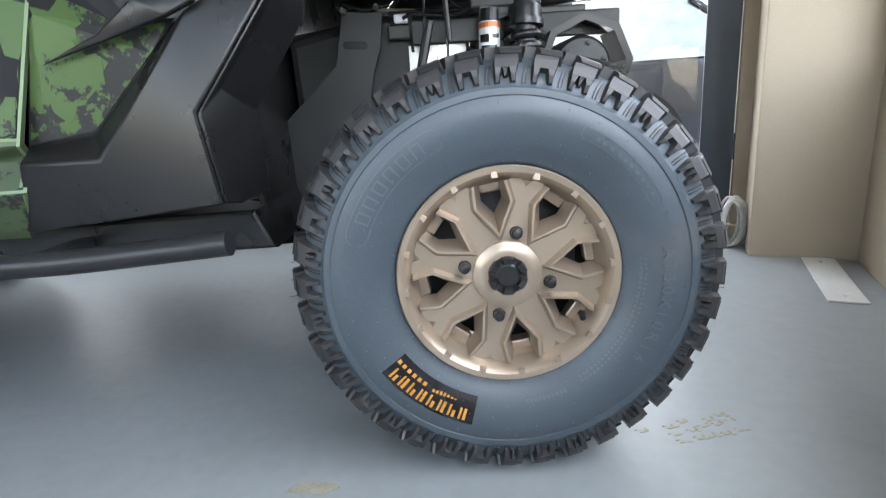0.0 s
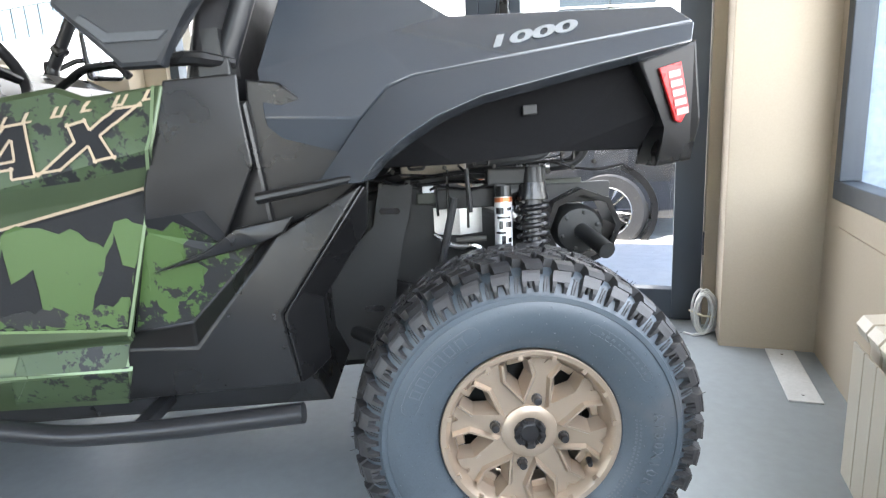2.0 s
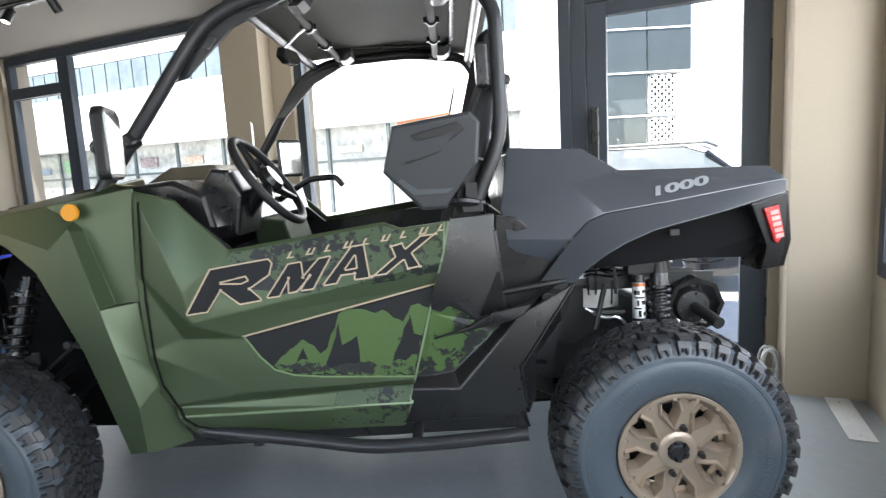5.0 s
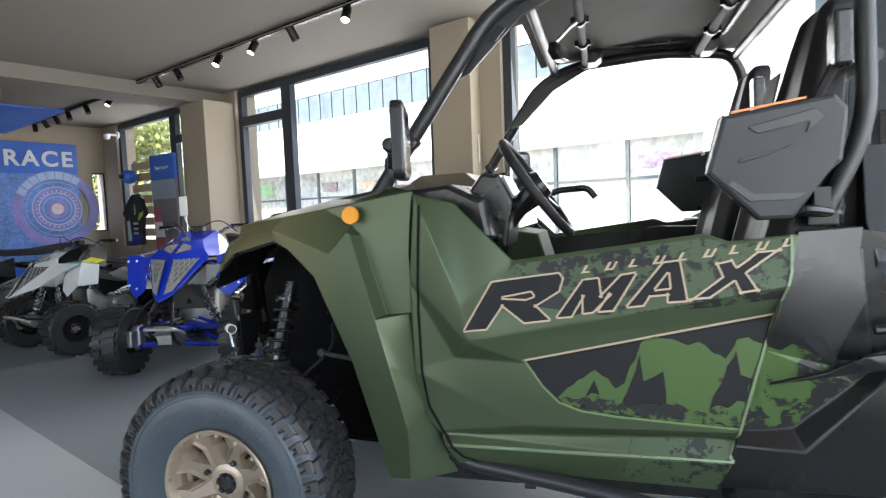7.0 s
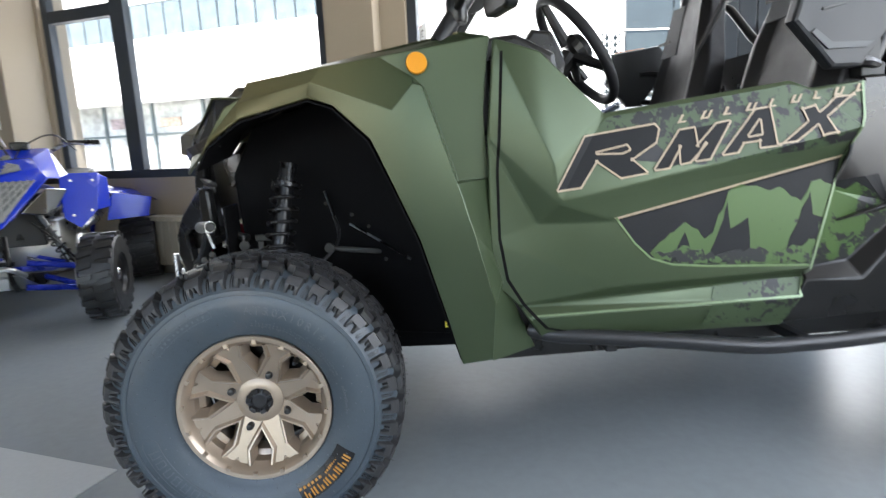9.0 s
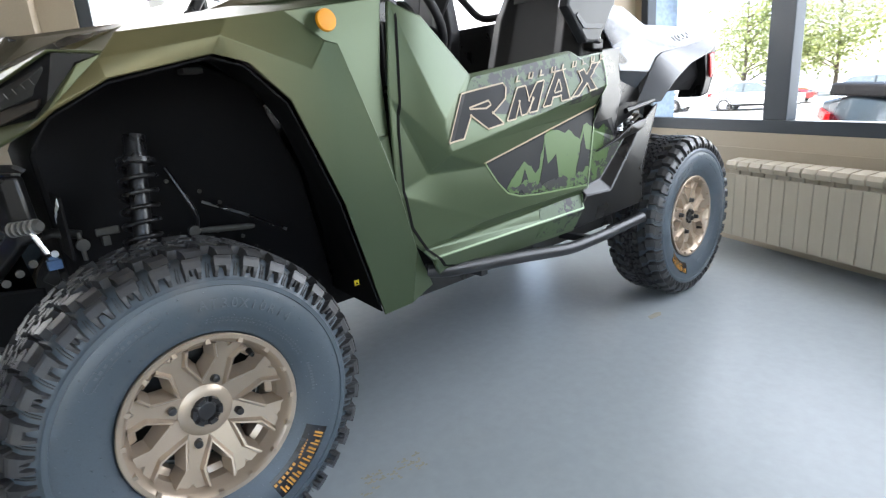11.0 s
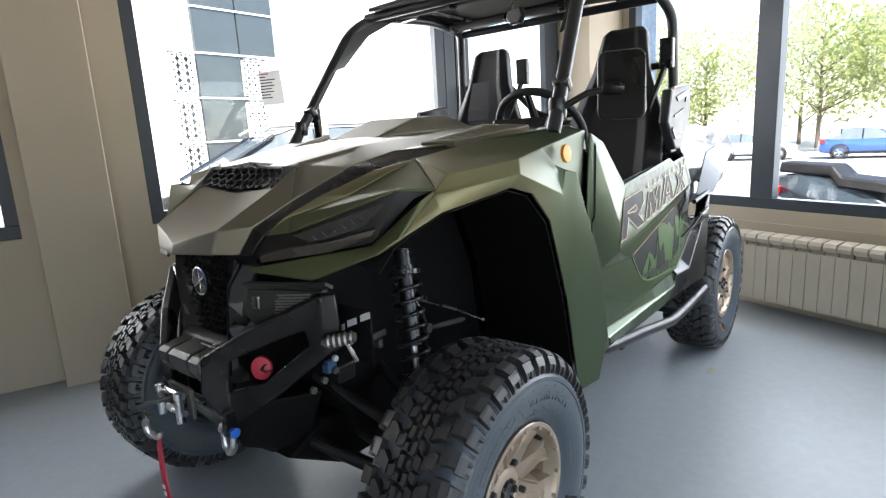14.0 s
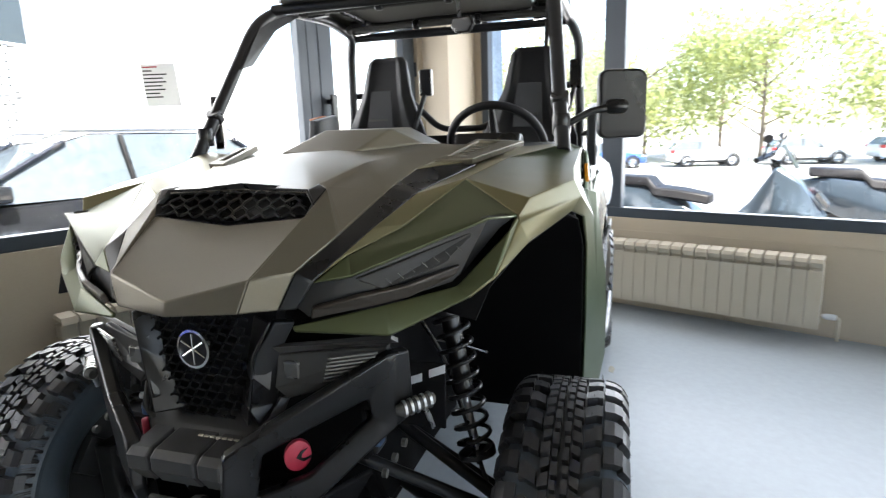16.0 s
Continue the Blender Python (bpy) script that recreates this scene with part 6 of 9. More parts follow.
for k in (0, 1):
    s = (lambda y: 2 * YC - y) if k else (lambda y: y)
    shock((-2.140, s(.365), .950), (-2.205, s(.272), .545), 0.039, 0.0055, 9, 0.022, .17)
    shock((.087, s(.425), .885), (.078, s(.37), .51), 0.037, 0.0082, 12, 0.029, .22, False)
    can = part("shock_reservoir", tube([(.010, s(.405), .816), (.006, s(.385), .672)], .0225, 20), shader("grey_reservoir_tube", (0.58, 0.59, 0.60), 0.4, 0.3, 0.1, 20.0, 300.0), utv, "silver shock reservoir with dark print", 40)
    for z0, z1, a0, a1 in ((.792, .776, -60, -5), (.792, .784, 12, 55), (.770, .764, -50, 40), (.758, .738, -35, -10), (.756, .742, 5, 50), (.732, .726, -60, 10), (.722, .700, -20, 8), (.716, .704, 22, 50)):
        bm = bmesh.new()
        ring = []
        for z in (z0, z1):
            f = (.816 - z) / .144
            cx, cy = .010 - .004 * f, .405 - .020 * f
            ring.append([bm.verts.new((cx + .0229 * math.sin(radians(a0 + (a1 - a0) * i / 6)), s(cy - .0229 * math.cos(radians(a0 + (a1 - a0) * i / 6))), z)) for i in range(7)])
        for i in range(6):
            bm.faces.new((ring[0][i], ring[0][i + 1], ring[1][i + 1], ring[1][i]))
        part("print_mark", bm, LABEL_BLACK, can)
    part("reservoir_band", tube([(.010, s(.405), .814), (.010, s(.4035), .803)], .0231, 20), shader("orange_anodised_ring", (0.42, 0.12, 0.04), 0.4, 0.5), can, "orange ring")
    part("reservoir_band", tube([(.0065, s(.388), .692), (.0063, s(.387), .683)], .0231, 20), BLACK, can)
    part("reservoir_cap", tube([(.011, s(.409), .842), (.010, s(.405), .816)], .0205, 16), BLACK, can)
    part("shock_mount", box(-.03, .12, s(.43) - .03, s(.43) + .03, .845, .89, .006), DARKMETAL, utv)
    for nm, a, b, rr in (("lower_arm", (-2.36, .60, .47), (-2.215, .17, .335), .019), ("lower_arm", (-2.06, .60, .45), (-2.19, .17, .335), .019), ("upper_arm", (-2.30, .55, .62), (-2.22, .18, .46), .014), ("upper_arm", (-2.10, .55, .62), (-2.19, .18, .46), .014), ("tie_rod", (-2.02, .55, .56), (-2.08, .18, .40), .009), ("rear_arm", (-.40, .45, .45), (-.02, .20, .34), .022), ("rear_arm", (.02, .60, .50), (.0, .18, .33), .018), ("axle_shaft", (.0, .60, .42), (.0, .12, .357), .017), ("axle_shaft", (-2.208, .60, .45), (-2.208, .12, .357), .017), ("upper_link", (.05, .55, .62), (.03, .18, .47), .014)):
        part(nm, tube([(a[0], s(a[1]), a[2]), (b[0], s(b[1]), b[2])], rr, 10), DARKMETAL if nm == "rear_arm" else TUBE, utv, smooth=40)
    part("knuckle", box(-2.25, -2.165, s(.16) - .03, s(.16) + .03, .30, .49, .008), DARKMETAL, utv)
    part("knuckle", box(-.05, .05, s(.16) - .03, s(.16) + .03, .29, .48, .008), DARKMETAL, utv)
    part("brake_hose", tube([(-2.05, s(.46), .86), (-2.0, s(.40), .72), (-2.12, s(.30), .60), (-2.2, s(.20), .42)], .0055, 8, 0.05), BLACK_CAP, utv)
    # bracket arm, bolts, bed frame loops and the olive cross plate over the rear wheel
    part("reservoir_bridge", tube([(-.004, s(.415), .836), (.025, s(.420), .850), (.060, s(.425), .868), (.087, s(.425), .872)], [.013, .010, .011, .020], 10, .02), BLACK_CAP, utv, "cast arm between reservoir and shock", 40)
    for x in (.053, .066, .112, .127):
        part("bolt_head", lathe([(0.003, -.006), (0.0085, -.005), (0.0085, .005), (0.003, .006)], 10, Matrix.Translation((x, s(.418), .887)) @ Matrix.Rotation(radians(90), 4, "Z")), STEEL, utv, "bright shock bolt", 40)
    part("frame_cross", box(.118, .226, s(.462) - .004, s(.462) + .004, .804, .850, .003), OLIVE_STEEL, utv, "olive-grey frame plate")
    part("frame_plate", box(-.212, -.014, s(.468) - .006, s(.468) + .006, .800, .832, .004), OLIVE_STEEL, utv, "olive-grey frame rail")
    for x0, x1 in ((-.225, -.186), (-.060, -.024), (.16, .19)):
        part("frame_plate", tube([(x0, s(.40), .935), (x0, s(.40), .898), (x1, s(.40), .898), (x1, s(.40), .935)], .004, 6, .008), BLACK_CAP, utv, "black bed frame loop")
    for pts in ([(-.25, .42, .885), (-.16, .43, .876), (-.06, .42, .882), (.03, .43, .870)], [(-.10, .44, .90), (-.06, .43, .862), (-.02, .43, .846)], [(.14, .44, .90), (.20, .45, .876), (.27, .44, .868), (.33, .44, .88)], [(-.30, .43, .875), (-.26, .42, .858), (-.20, .43, .868)], [(-.079, .42, .825), (-.081, .42, .739)], [(-.128, .45, .89), (-.13, .45, .77)]):
        part("cable", tube([(x, s(y), z) for x, y, z in pts], .0036, 6, .02), BLACK_CAP, utv)
    for x, z in ((-.268, .893), (-.135, .898), (-.01, .893), (.19, .880), (.245, .893), (-.30, .860)):
        part("bolt_head", lathe([(0.002, -.005), (0.006, -.004), (0.006, .004)], 8, Matrix.Translation((x, s(.41), z))), RAW, utv, smooth=40)
    # wiring over the rear wheel
    part("cable", tube([(-.32, s(.46), .872), (-.22, s(.44), .850), (-.12, s(.47), .858), (-.02, s(.44), .850), (.10, s(.45), .885)], .0045, 6, 0.05), BLACK_CAP, utv)
    part("plug", box(-.195, -.165, s(.450) - .008, s(.450) + .008, .832, .850, .003, None), WHITE_PAINT, utv, "white cable plug")
    part("warning_label", box(-.342, -.314, s(.436) - .0015, s(.436) + .0015, .415, .440), shader("yellow_label", (0.65, 0.55, 0.03), 0.4), utv, "yellow warning label")


# ---------------------------------------------------------------- the vehicle: front end
# grille and emblem
part("grille_back", prism([(-2.44, YC - .17, .985), (-2.44, YC - .115, .75), (-2.44, YC + .115, .75), (-2.44, YC + .17, .985)], (0.03, 0, 0)), BLACK, utv)
bm = bmesh.new()
for j in range(13):
    for i in range(-7, 8):
        y, z = YC + (i + (j % 2) * .5) * .026, .762 + j * .0165
        if abs(y - YC) < .118 - (.975 - z) * .20:
            add_tube(bm, [(-2.462, y - .0125, z), (-2.468, y, z + .007), (-2.462, y + .0125, z)], .0027, 5)
            add_tube(bm, [(-2.466, y, z + .006), (-2.458, y, z + .0165)], .0025, 5)
tagged(part("grille_mesh", bm, LINER, utv, "black woven grille mesh"), kind="stuff")
em = part("emblem", lathe([(0.005, -.004), (0.034, -.004), (0.035, 0.004)], 30, Matrix.Translation((-2.476, YC, .904)) @ Matrix.Rotation(radians(-90), 4, "Z")), LABEL_BLACK, utv, "round black emblem with a bright ring", 40)
part("emblem_ring", lathe([(0.033, -.007), (0.038, -.006), (0.038, .002), (0.033, .002)], 32, Matrix.Translation((-2.476, YC, .904)) @ Matrix.Rotation(radians(-90), 4, "Z"), True), CHROME, em, smooth=40)
for a in (30, 90, 150, 210, 270, 330):
    for d in (0.0,):
        aa = radians(a)
        c = Vector((-2.4815, YC, .904))
        side, out = Vector((0, -math.sin(aa), math.cos(aa))), Vector((0, math.cos(aa), math.sin(aa)))
        part("emblem_bar", tube([c + side * d, c + side * d + out * .030], .0022, 6), CHROME, em)
side_pair("grille_cheek", lambda: shell([(-2.462, .592, .960), (-2.482, .622, .900), (-2.488, .642, .765), (-2.450, .690, .765), (-2.455, .662, .860), (-2.445, .640, .965)], [(0, 1, 4, 5), (1, 2, 3, 4)], 0.006), BLACK, "black smooth cheek beside the grille mesh", 24, 0.003)
# frame of the grille and of the lower lamps
TRIM = shader("charcoal_satin_trim", (0.035, 0.034, 0.033), 0.42, 0.1, 0.12, 8.0, 500.0, 0.08, 0.0006, spec=0.5)
side_pair("grille_frame", lambda: shell([(-2.455, .585, .958), (-2.478, .618, .900), (-2.486, .642, .800), (-2.482, .620, .763), (-2.445, .600, .800), (-2.440, .585, .900), (-2.425, .560, .950)], [(0, 1, 5, 6), (1, 2, 4, 5), (2, 3, 4)], 0.018), BLACK, "black grille surround", 24, 0.004)
sill = part("grille_sill", prism([(-2.484, .622, .752), (-2.500, .640, .742), (-2.500, 2 * YC - .640, .742), (-2.484, 2 * YC - .622, .752)], (0.045, 0, 0.016), 0.003), TRIM, utv, "charcoal sill under the grille")
side_pair("sill_edge", lambda: shell([(-2.488, .632, .752), (-2.476, .604, .775), (-2.450, .590, .812), (-2.440, .575, .806), (-2.468, .588, .762)], [(0, 1, 4), (1, 2, 3, 4)], 0.012), TRIM, "charcoal upturned end of the sill", 24, 0.003)
for i in range(7):
    part("lettering_bar", box(-2.5075, -2.5035, .735 - i * .014, .745 - i * .014, .7425, .7475), RADIATOR, sill, "worn pale lettering bar")
lamps = side_pair("fog_lamp", lambda: prism([(-2.446, .592, .892), (-2.366, .400, .892), (-2.372, .398, .872), (-2.405, .440, .838), (-2.450, .575, .808), (-2.455, .598, .830)], (0.02, 0, 0), 0.003), LENS, "smoked lower lamp")
RIB = shader("smoked_chrome_rib", (0.22, 0.215, 0.20), 0.3, 0.7)
for k, q in enumerate(lamps):
    for i in range(7):
        z = .838 + i * .0075
        y0, y1 = .505 - i * .002, .432 - i * .004
        bm = prism([(-2.430, y0, z), (-2.394, y1, z + .004), (-2.394, y1, z + .0075), (-2.430, y0, z + .0035)], (0.004, 0, 0))
        part("lamp_rib", flip(bm) if k else bm, RIB, q)
    bm = box(-2.445, -2.437, .548, .585, .845, .880, .004)
    part("lamp_reflector", flip(bm) if k else bm, RIB, q)
    bm = shell([(-2.468, .622, .910), (-2.362, .392, .905), (-2.345, .385, .893), (-2.448, .600, .894), (-2.482, .628, .862), (-2.462, .604, .828)], [(0, 1, 2, 3), (0, 3, 5, 4)], 0.010)
    part("lamp_hood", flip(bm) if k else bm, TRIM, q, "charcoal lamp surround")
# bumper: a centre block, two ends and the pierced wings
def bumper_block(y0, y1):
    return prism([(-2.552, y0, .738), (-2.566, y0, .728), (-2.566, y0, .702), (-2.548, y0, .672), (-2.46, y0, .680), (-2.46, y0, .752)], (0, y1 - y0, 0), 0.006)


part("bumper_top", bumper_block(.704, 2 * YC - .704), TRIM, utv, "black bumper centre section")
side_pair("bumper_end", lambda: bumper_block(.646, .7005), TRIM, "black bumper end section")
arms = side_pair("bumper_side", lambda: shell([(-2.560, .644, .740), (-2.508, .548, .797), (-2.392, .378, .890), (-2.362, .354, .888), (-2.352, .350, .755), (-2.385, .372, .742), (-2.47, .50, .625), (-2.52, .620, .545), (-2.568, .648, .655), (-2.515, .590, .728), (-2.458, .497, .770), (-2.408, .425, .800), (-2.402, .420, .762), (-2.468, .525, .668), (-2.515, .612, .640)],
                                              [(0, 1, 10, 9), (1, 2, 11, 10), (2, 3, 4, 5), (2, 5, 12, 11), (5, 6, 13, 12), (6, 7, 14, 13), (7, 8, 0, 9, 14)], 0.026), BLACK, "black steel bumper wing with an opening", 24, 0.006)
part("bumper_lower", prism([(-2.54, .64, .60), (-2.50, .60, .50), (-2.43, .575, .445), (-2.43, 2 * YC - .575, .445), (-2.50, 2 * YC - .60, .50), (-2.54, 2 * YC - .64, .60)], (0.02, 0, 0.01), 0.006), BLACK, utv, "black lower bumper plate")
side_pair("bumper_skirt", lambda: shell([(-2.47, .50, .625), (-2.52, .63, .555), (-2.50, .60, .49), (-2.42, .57, .45), (-2.34, .53, .47), (-2.36, .44, .62)], [(0, 1, 2), (0, 2, 3, 4, 5)], 0.012), LINER, "black bumper skirt", 24, 0.004)
# tow hooks, winch, shackles, strap
HOOK_RED = shader("dull_red_hook", (0.36, 0.02, 0.045), 0.45)


def hook_plate(lift):
    """A round plate that faces out through the opening of the wing."""
    n, e = Vector((-.78, -.62, .0)).normalized(), Vector((.62, -.78, 0)).normalized()
    c = Vector((-2.440, .568, .693)) + n * lift
    return c, n, e


def hook_mesh():
    c, n, e = hook_plate(0)
    ring = [c + e * (.027 * math.cos(radians(a))) + Vector((0, 0, .031 * math.sin(radians(a)))) for a in range(0, 360, 15)]
    return prism(ring, n * .014, .003)


def hook_slot():
    c, n, e = hook_plate(.0145)
    arc = [(.026, -.008), (.010, -.012), (-.004, -.002), (.006, .010), (.020, .014), (.008, .004), (.006, -.004), (.014, -.006), (.026, -.003)]
    return prism([c + e * u + Vector((0, 0, v)) for u, v in arc], n * .0015)


for k, q in enumerate(side_pair("tow_hook", hook_mesh, HOOK_RED, "red tow hook plate", 40)):
    part("hook_slot", flip(hook_slot()) if k else hook_slot(), BLACK, q)
fl = part("winch_fairlead", box(-2.572, -2.562, YC - .062, YC + .062, .575, .655, .003), RAW, utv, "steel roller fairlead of the winch")
for z in (.592, .640):
    part("roller", tube([(-2.585, YC - .048, z), (-2.585, YC + .048, z)], .009, 14), STEEL, fl, smooth=40)
for y in (YC - .052, YC + .052):
    part("roller", tube([(-2.598, y, .578), (-2.598, y, .655)], .010, 14), STEEL, fl, smooth=40)
part("winch_opening", box(-2.5745, -2.572, YC - .035, YC + .035, .603, .63), LABEL_BLACK, fl)
rope = part("winch_rope", tube([(-2.585, .77, .625), (-2.63, .785, .625), (-2.645, .815, .615), (-2.64, .835, .60), (-2.625, .83, .585), (-2.63, .81, .58)], .0065, 8, 0.02), RAW, utv, "steel winch rope with a thimble")
part("winch_hook", tube([(-2.63, .815, .585), (-2.635, .835, .565), (-2.63, .83, .53), (-2.62, .805, .520), (-2.615, .795, .535)], [.007, .009, .010, .008, .004], 10, 0.012), STEEL, rope)
RED_CLOTH = shader("red_webbing", (0.40, 0.025, 0.05), 0.75, 0.0, 0.15, 20.0, 900.0, 0.4, 0.001)
bm = bmesh.new()
pts = [(-2.62, .808, .522, .008), (-2.625, .80, .49, .013), (-2.63, .788, .45, .014), (-2.632, .780, .40, .015), (-2.63, .772, .35, .016), (-2.627, .764, .31, .013), (-2.624, .760, .29, .003)]
rows = [[bm.verts.new((x + d, y - w, z + .004)) for d in (0, .004)] + [bm.verts.new((x + d, y + w, z)) for d in (.004, 0)] for x, y, z, w in pts]
for q, w in zip(rows, rows[1:]):
    for i in range(4):
        bm.faces.new((q[i], q[(i + 1) % 4], w[(i + 1) % 4], w[i]))
bm.faces.new(rows[0])
bm.faces.new(rows[-1][::-1])
strap = part("pull_strap", bm, RED_CLOTH, utv, "red webbing pull strap hanging from the winch hook")
for i in range(4):
    part("strap_print", box(-2.6365, -2.6345, .779 - i * .004 - .006, .779 - i * .004 + .006, .395 - i * .018, .405 - i * .018), WHITE_PAINT, strap)
sh = part("shackle", tube([(-2.525, .634, .548), (-2.528, .636, .523), (-2.530, .630, .500), (-2.530, .612, .488), (-2.530, .594, .500), (-2.528, .588, .523), (-2.525, .590, .548)], .0095, 10, 0.01), STEEL, utv, "galvanised bow shackle with a blue pin", 50)
part("shackle_pin", tube([(-2.525, .652, .548), (-2.525, .600, .548), (-2.525, .580, .548)], [.0085, .0085, .013], 12), shader("blue_anodised_pin", (0.03, 0.15, 0.60), 0.3, 0.4), sh)
part("shackle_ear", lathe([(0.008, -.012), (0.015, -.010), (0.015, .010), (0.008, .012)], 16, Matrix.Translation((-2.525, .634, .548))), STEEL, sh, smooth=40)
part("shackle_tab", box(-2.54, -2.45, .602, .620, .535, .60, .004), BLACK, sh)
for k in (0, 1):
    s = (lambda y: 2 * YC - y) if k else (lambda y: y)
    # steering damper, labels and small bits in the arch
    # plain ribbed canister beside the front shock, it gives no light
    can = part("turn_lamp", tube([(-2.395, s(.372), .780), (-2.392, s(.362), .780), (-2.350, s(.318), .786), (-2.345, s(.312), .786)], [.009, .0145, .0145, .010], 14), RAW, utv, "ribbed grey canister by the front shock", 50)
    for i in range(5):
        p = Vector((-2.390, s(.360), .7805)).lerp(Vector((-2.354, s(.322), .7855)), i / 4)
        part("canister_rib", tube([p, p + Vector((.0035, s(.0) - s(.0037), 0.0004))], .0162, 14), ALU, can)
    part("link_rod", tube([(-2.362, s(.325), .775), (-2.352, s(.318), .745), (-2.345, s(.315), .725)], .0055, 8, .01), STEEL, utv)
    part("plug", lathe([(0.002, -.006), (0.008, -.005), (0.008, .005)], 12, Matrix.Translation((-2.345, s(.437), .693))), WHITE_PAINT, utv, "small white plug")
    part("sticker_plate", box(-2.3065, -2.300, min(s(.30), s(.43)), max(s(.30), s(.43)), .70, .84, .003), LINER, utv)
    for y0, y1, z0 in ((.408, .396, .772), (.385, .350, .786), (.335, .300, .808)):
        part("sticker", prism([(-2.3075, s(y0), z0), (-2.3075, s(y1), z0 + (y0 - y1) * .40), (-2.3075, s(y1), z0 + .017 + (y0 - y1) * .40), (-2.3075, s(y0), z0 + .017)], (-.001, 0, 0)), WHITE_PAINT, utv, "white part sticker")
    part("brake_line", tube([(-1.98, s(.44), .76), (-1.90, s(.38), .72), (-1.80, s(.33), .66)], .004, 6), STEEL, utv)
    part("stabiliser_link", tube([(-2.02, s(.36), .700), (-2.00, s(.355), .698), (-1.90, s(.345), .688), (-1.885, s(.345), .686)], [.005, .008, .008, .005], 10), RAW, utv, "short grey stabiliser link", 40)
    part("link_joint", lathe([(0.003, -.010), (0.014, -.008), (0.014, .008), (0.003, .010)], 14, Matrix.Translation((-2.035, s(.362), .702))), RAW, utv, smooth=40)
    for x, z in ((-1.98, .78), (-1.93, .74), (-2.06, .82), (-1.95, .66), (-1.88, .63)):
        part("bolt_head", lathe([(0.002, -.004), (0.006, -.003), (0.006, .003)], 8, Matrix.Translation((x, s(.474), z))), RAW, utv, smooth=40)
    part("valve_body", box(-2.28, -2.22, s(.50) - .03, s(.50) + .03, .60, .65, .006), DARKMETAL, utv)
for k in (0, 1):
    s = (lambda y: 2 * YC - y) if k else (lambda y: y)
    part("hose_fitting", add_lathe(tube([(-2.278, s(.365), .75), (-2.275, s(.36), .685)], .005, 8), [(0.004, -.007), (0.014, -.005), (0.014, .005), (0.004, .007)], 14, Matrix.Translation((-2.275, s(.36), .721))), RAW, utv, "bright banjo bolt and hose", 40)
    part("hose_bracket", add_box(box(-2.245, -2.195, s(.37) - .005, s(.37) + .005, .732, .750, .003), -2.235, -2.22, s(.37) - .015, s(.37) + .015, .71, .732), RAW, utv, "grey hose bracket")
    part("wiring_block", add_box(box(-2.342, -2.312, s(.445) - .012, s(.445) + .012, .662, .686, .003), -2.337, -2.318, s(.445) - .008, s(.445) + .008, .686, .693), shader("blue_connector", (0.05, 0.10, 0.20), 0.5), utv, "blue cable connector")
    part("ribbed_hose", tube([(-2.36, s(.45), .74), (-2.32, s(.41), .752), (-2.27, s(.39), .74)], .011, 10), DARKMETAL, utv, "", 40)
    for i in range(3):
        part("bolt_head", lathe([(0.002, -.006), (0.009, -.005), (0.009, .004)], 10, Matrix.Translation((-2.45 + .028 * i, s(.40) - .01 * i, .655 + .018 * i))), RAW, utv, smooth=40)
fl2 = part("warning_label", box(-1.715, -1.6995, .150, .1515, .495, .511), bpy.data.materials["yellow_label"], utv, "yellow warning label")
part("label_mark", prism([(-1.711, .1495, .499), (-1.7035, .1495, .499), (-1.7073, .1495, .507)], (0, -.0006, 0)), LABEL_BLACK, fl2)
part("arch_light_spot", box(-1.98, -1.93, .40, .452, 1.085, 1.10, .004), RAW, utv)
# paper tag on the passenger mirror; thin paper lets the window's light through
PAPER = shader("white_paper", (0.78, 0.78, 0.76), 0.8, 0, 0.04)


def let_light_through(material, share, colour):
    nodes, links = material.node_tree.nodes, material.node_tree.links
    out = [n for n in nodes if n.type == "OUTPUT_MATERIAL"][0]
    front = out.inputs["Surface"].links[0].from_socket
    thin = nodes.new("ShaderNodeBsdfTranslucent")
    thin.inputs["Color"].default_value = (*colour, 1)
    both = nodes.new("ShaderNodeMixShader")
    both.inputs[0].default_value = share
    links.new(front, both.inputs[1])
    links.new(thin.outputs[0], both.inputs[2])
    links.new(both.outputs[0], out.inputs["Surface"])


let_light_through(PAPER, 0.34, (0.95, 0.95, 0.93))
tag = tagged(part("price_tag", prism([(-1.674, 1.440, 1.420), (-1.678, 1.448, 1.562), (-1.708, 1.565, 1.562), (-1.704, 1.557, 1.420)], (0.001, 0, 0)), PAPER, None, ""), "white printed price tag taped to the passenger mirror", "tag")
for i in range(9):
    w = (.5, .3, .8, .65, .75, .6, .7, .5, .6)[i]
    z = 1.548 - i * .0125
    a = Vector((-1.7092, 1.553, z))
    b = a + Vector((.0268, -.100, 0)) * w
    part("print_line", prism([a + Vector((-.003, 0, 0)), b + Vector((-.003, 0, 0)), b + Vector((-.003, 0, .0045)), a + Vector((-.003, 0, .0045))], (0.001, 0, 0)), RED if i == 0 else RAW, tag)

# reflector ribs behind the headlamp glass
for k in (0, 1):
    for i in range(7):
        f = .10 + i * .13
        c = Vector((-2.392, .408, 1.022)).lerp(Vector((-2.287, .262, 1.080)), f) + Vector((-.006, -.006, .002))
        bm = tube([c, c + Vector((.004, -.010, -.010))], .0011, 5)
        part("lamp_rib", flip(bm) if k else bm, RIB, utv, "fine bright rib of the headlamp")


# the body's last fairing, the same on both sides: the tail rises and shortens a little, the nose reaches forward
INNER = {"splash_plate", "slot", "heat_shield", "engine_cover", "shock_reservoir", "shock_absorber", "shock_mount", "plug", "warning_label", "cable", "reservoir_bridge", "bolt_head", "frame_plate", "frame_cross", "wheel"}


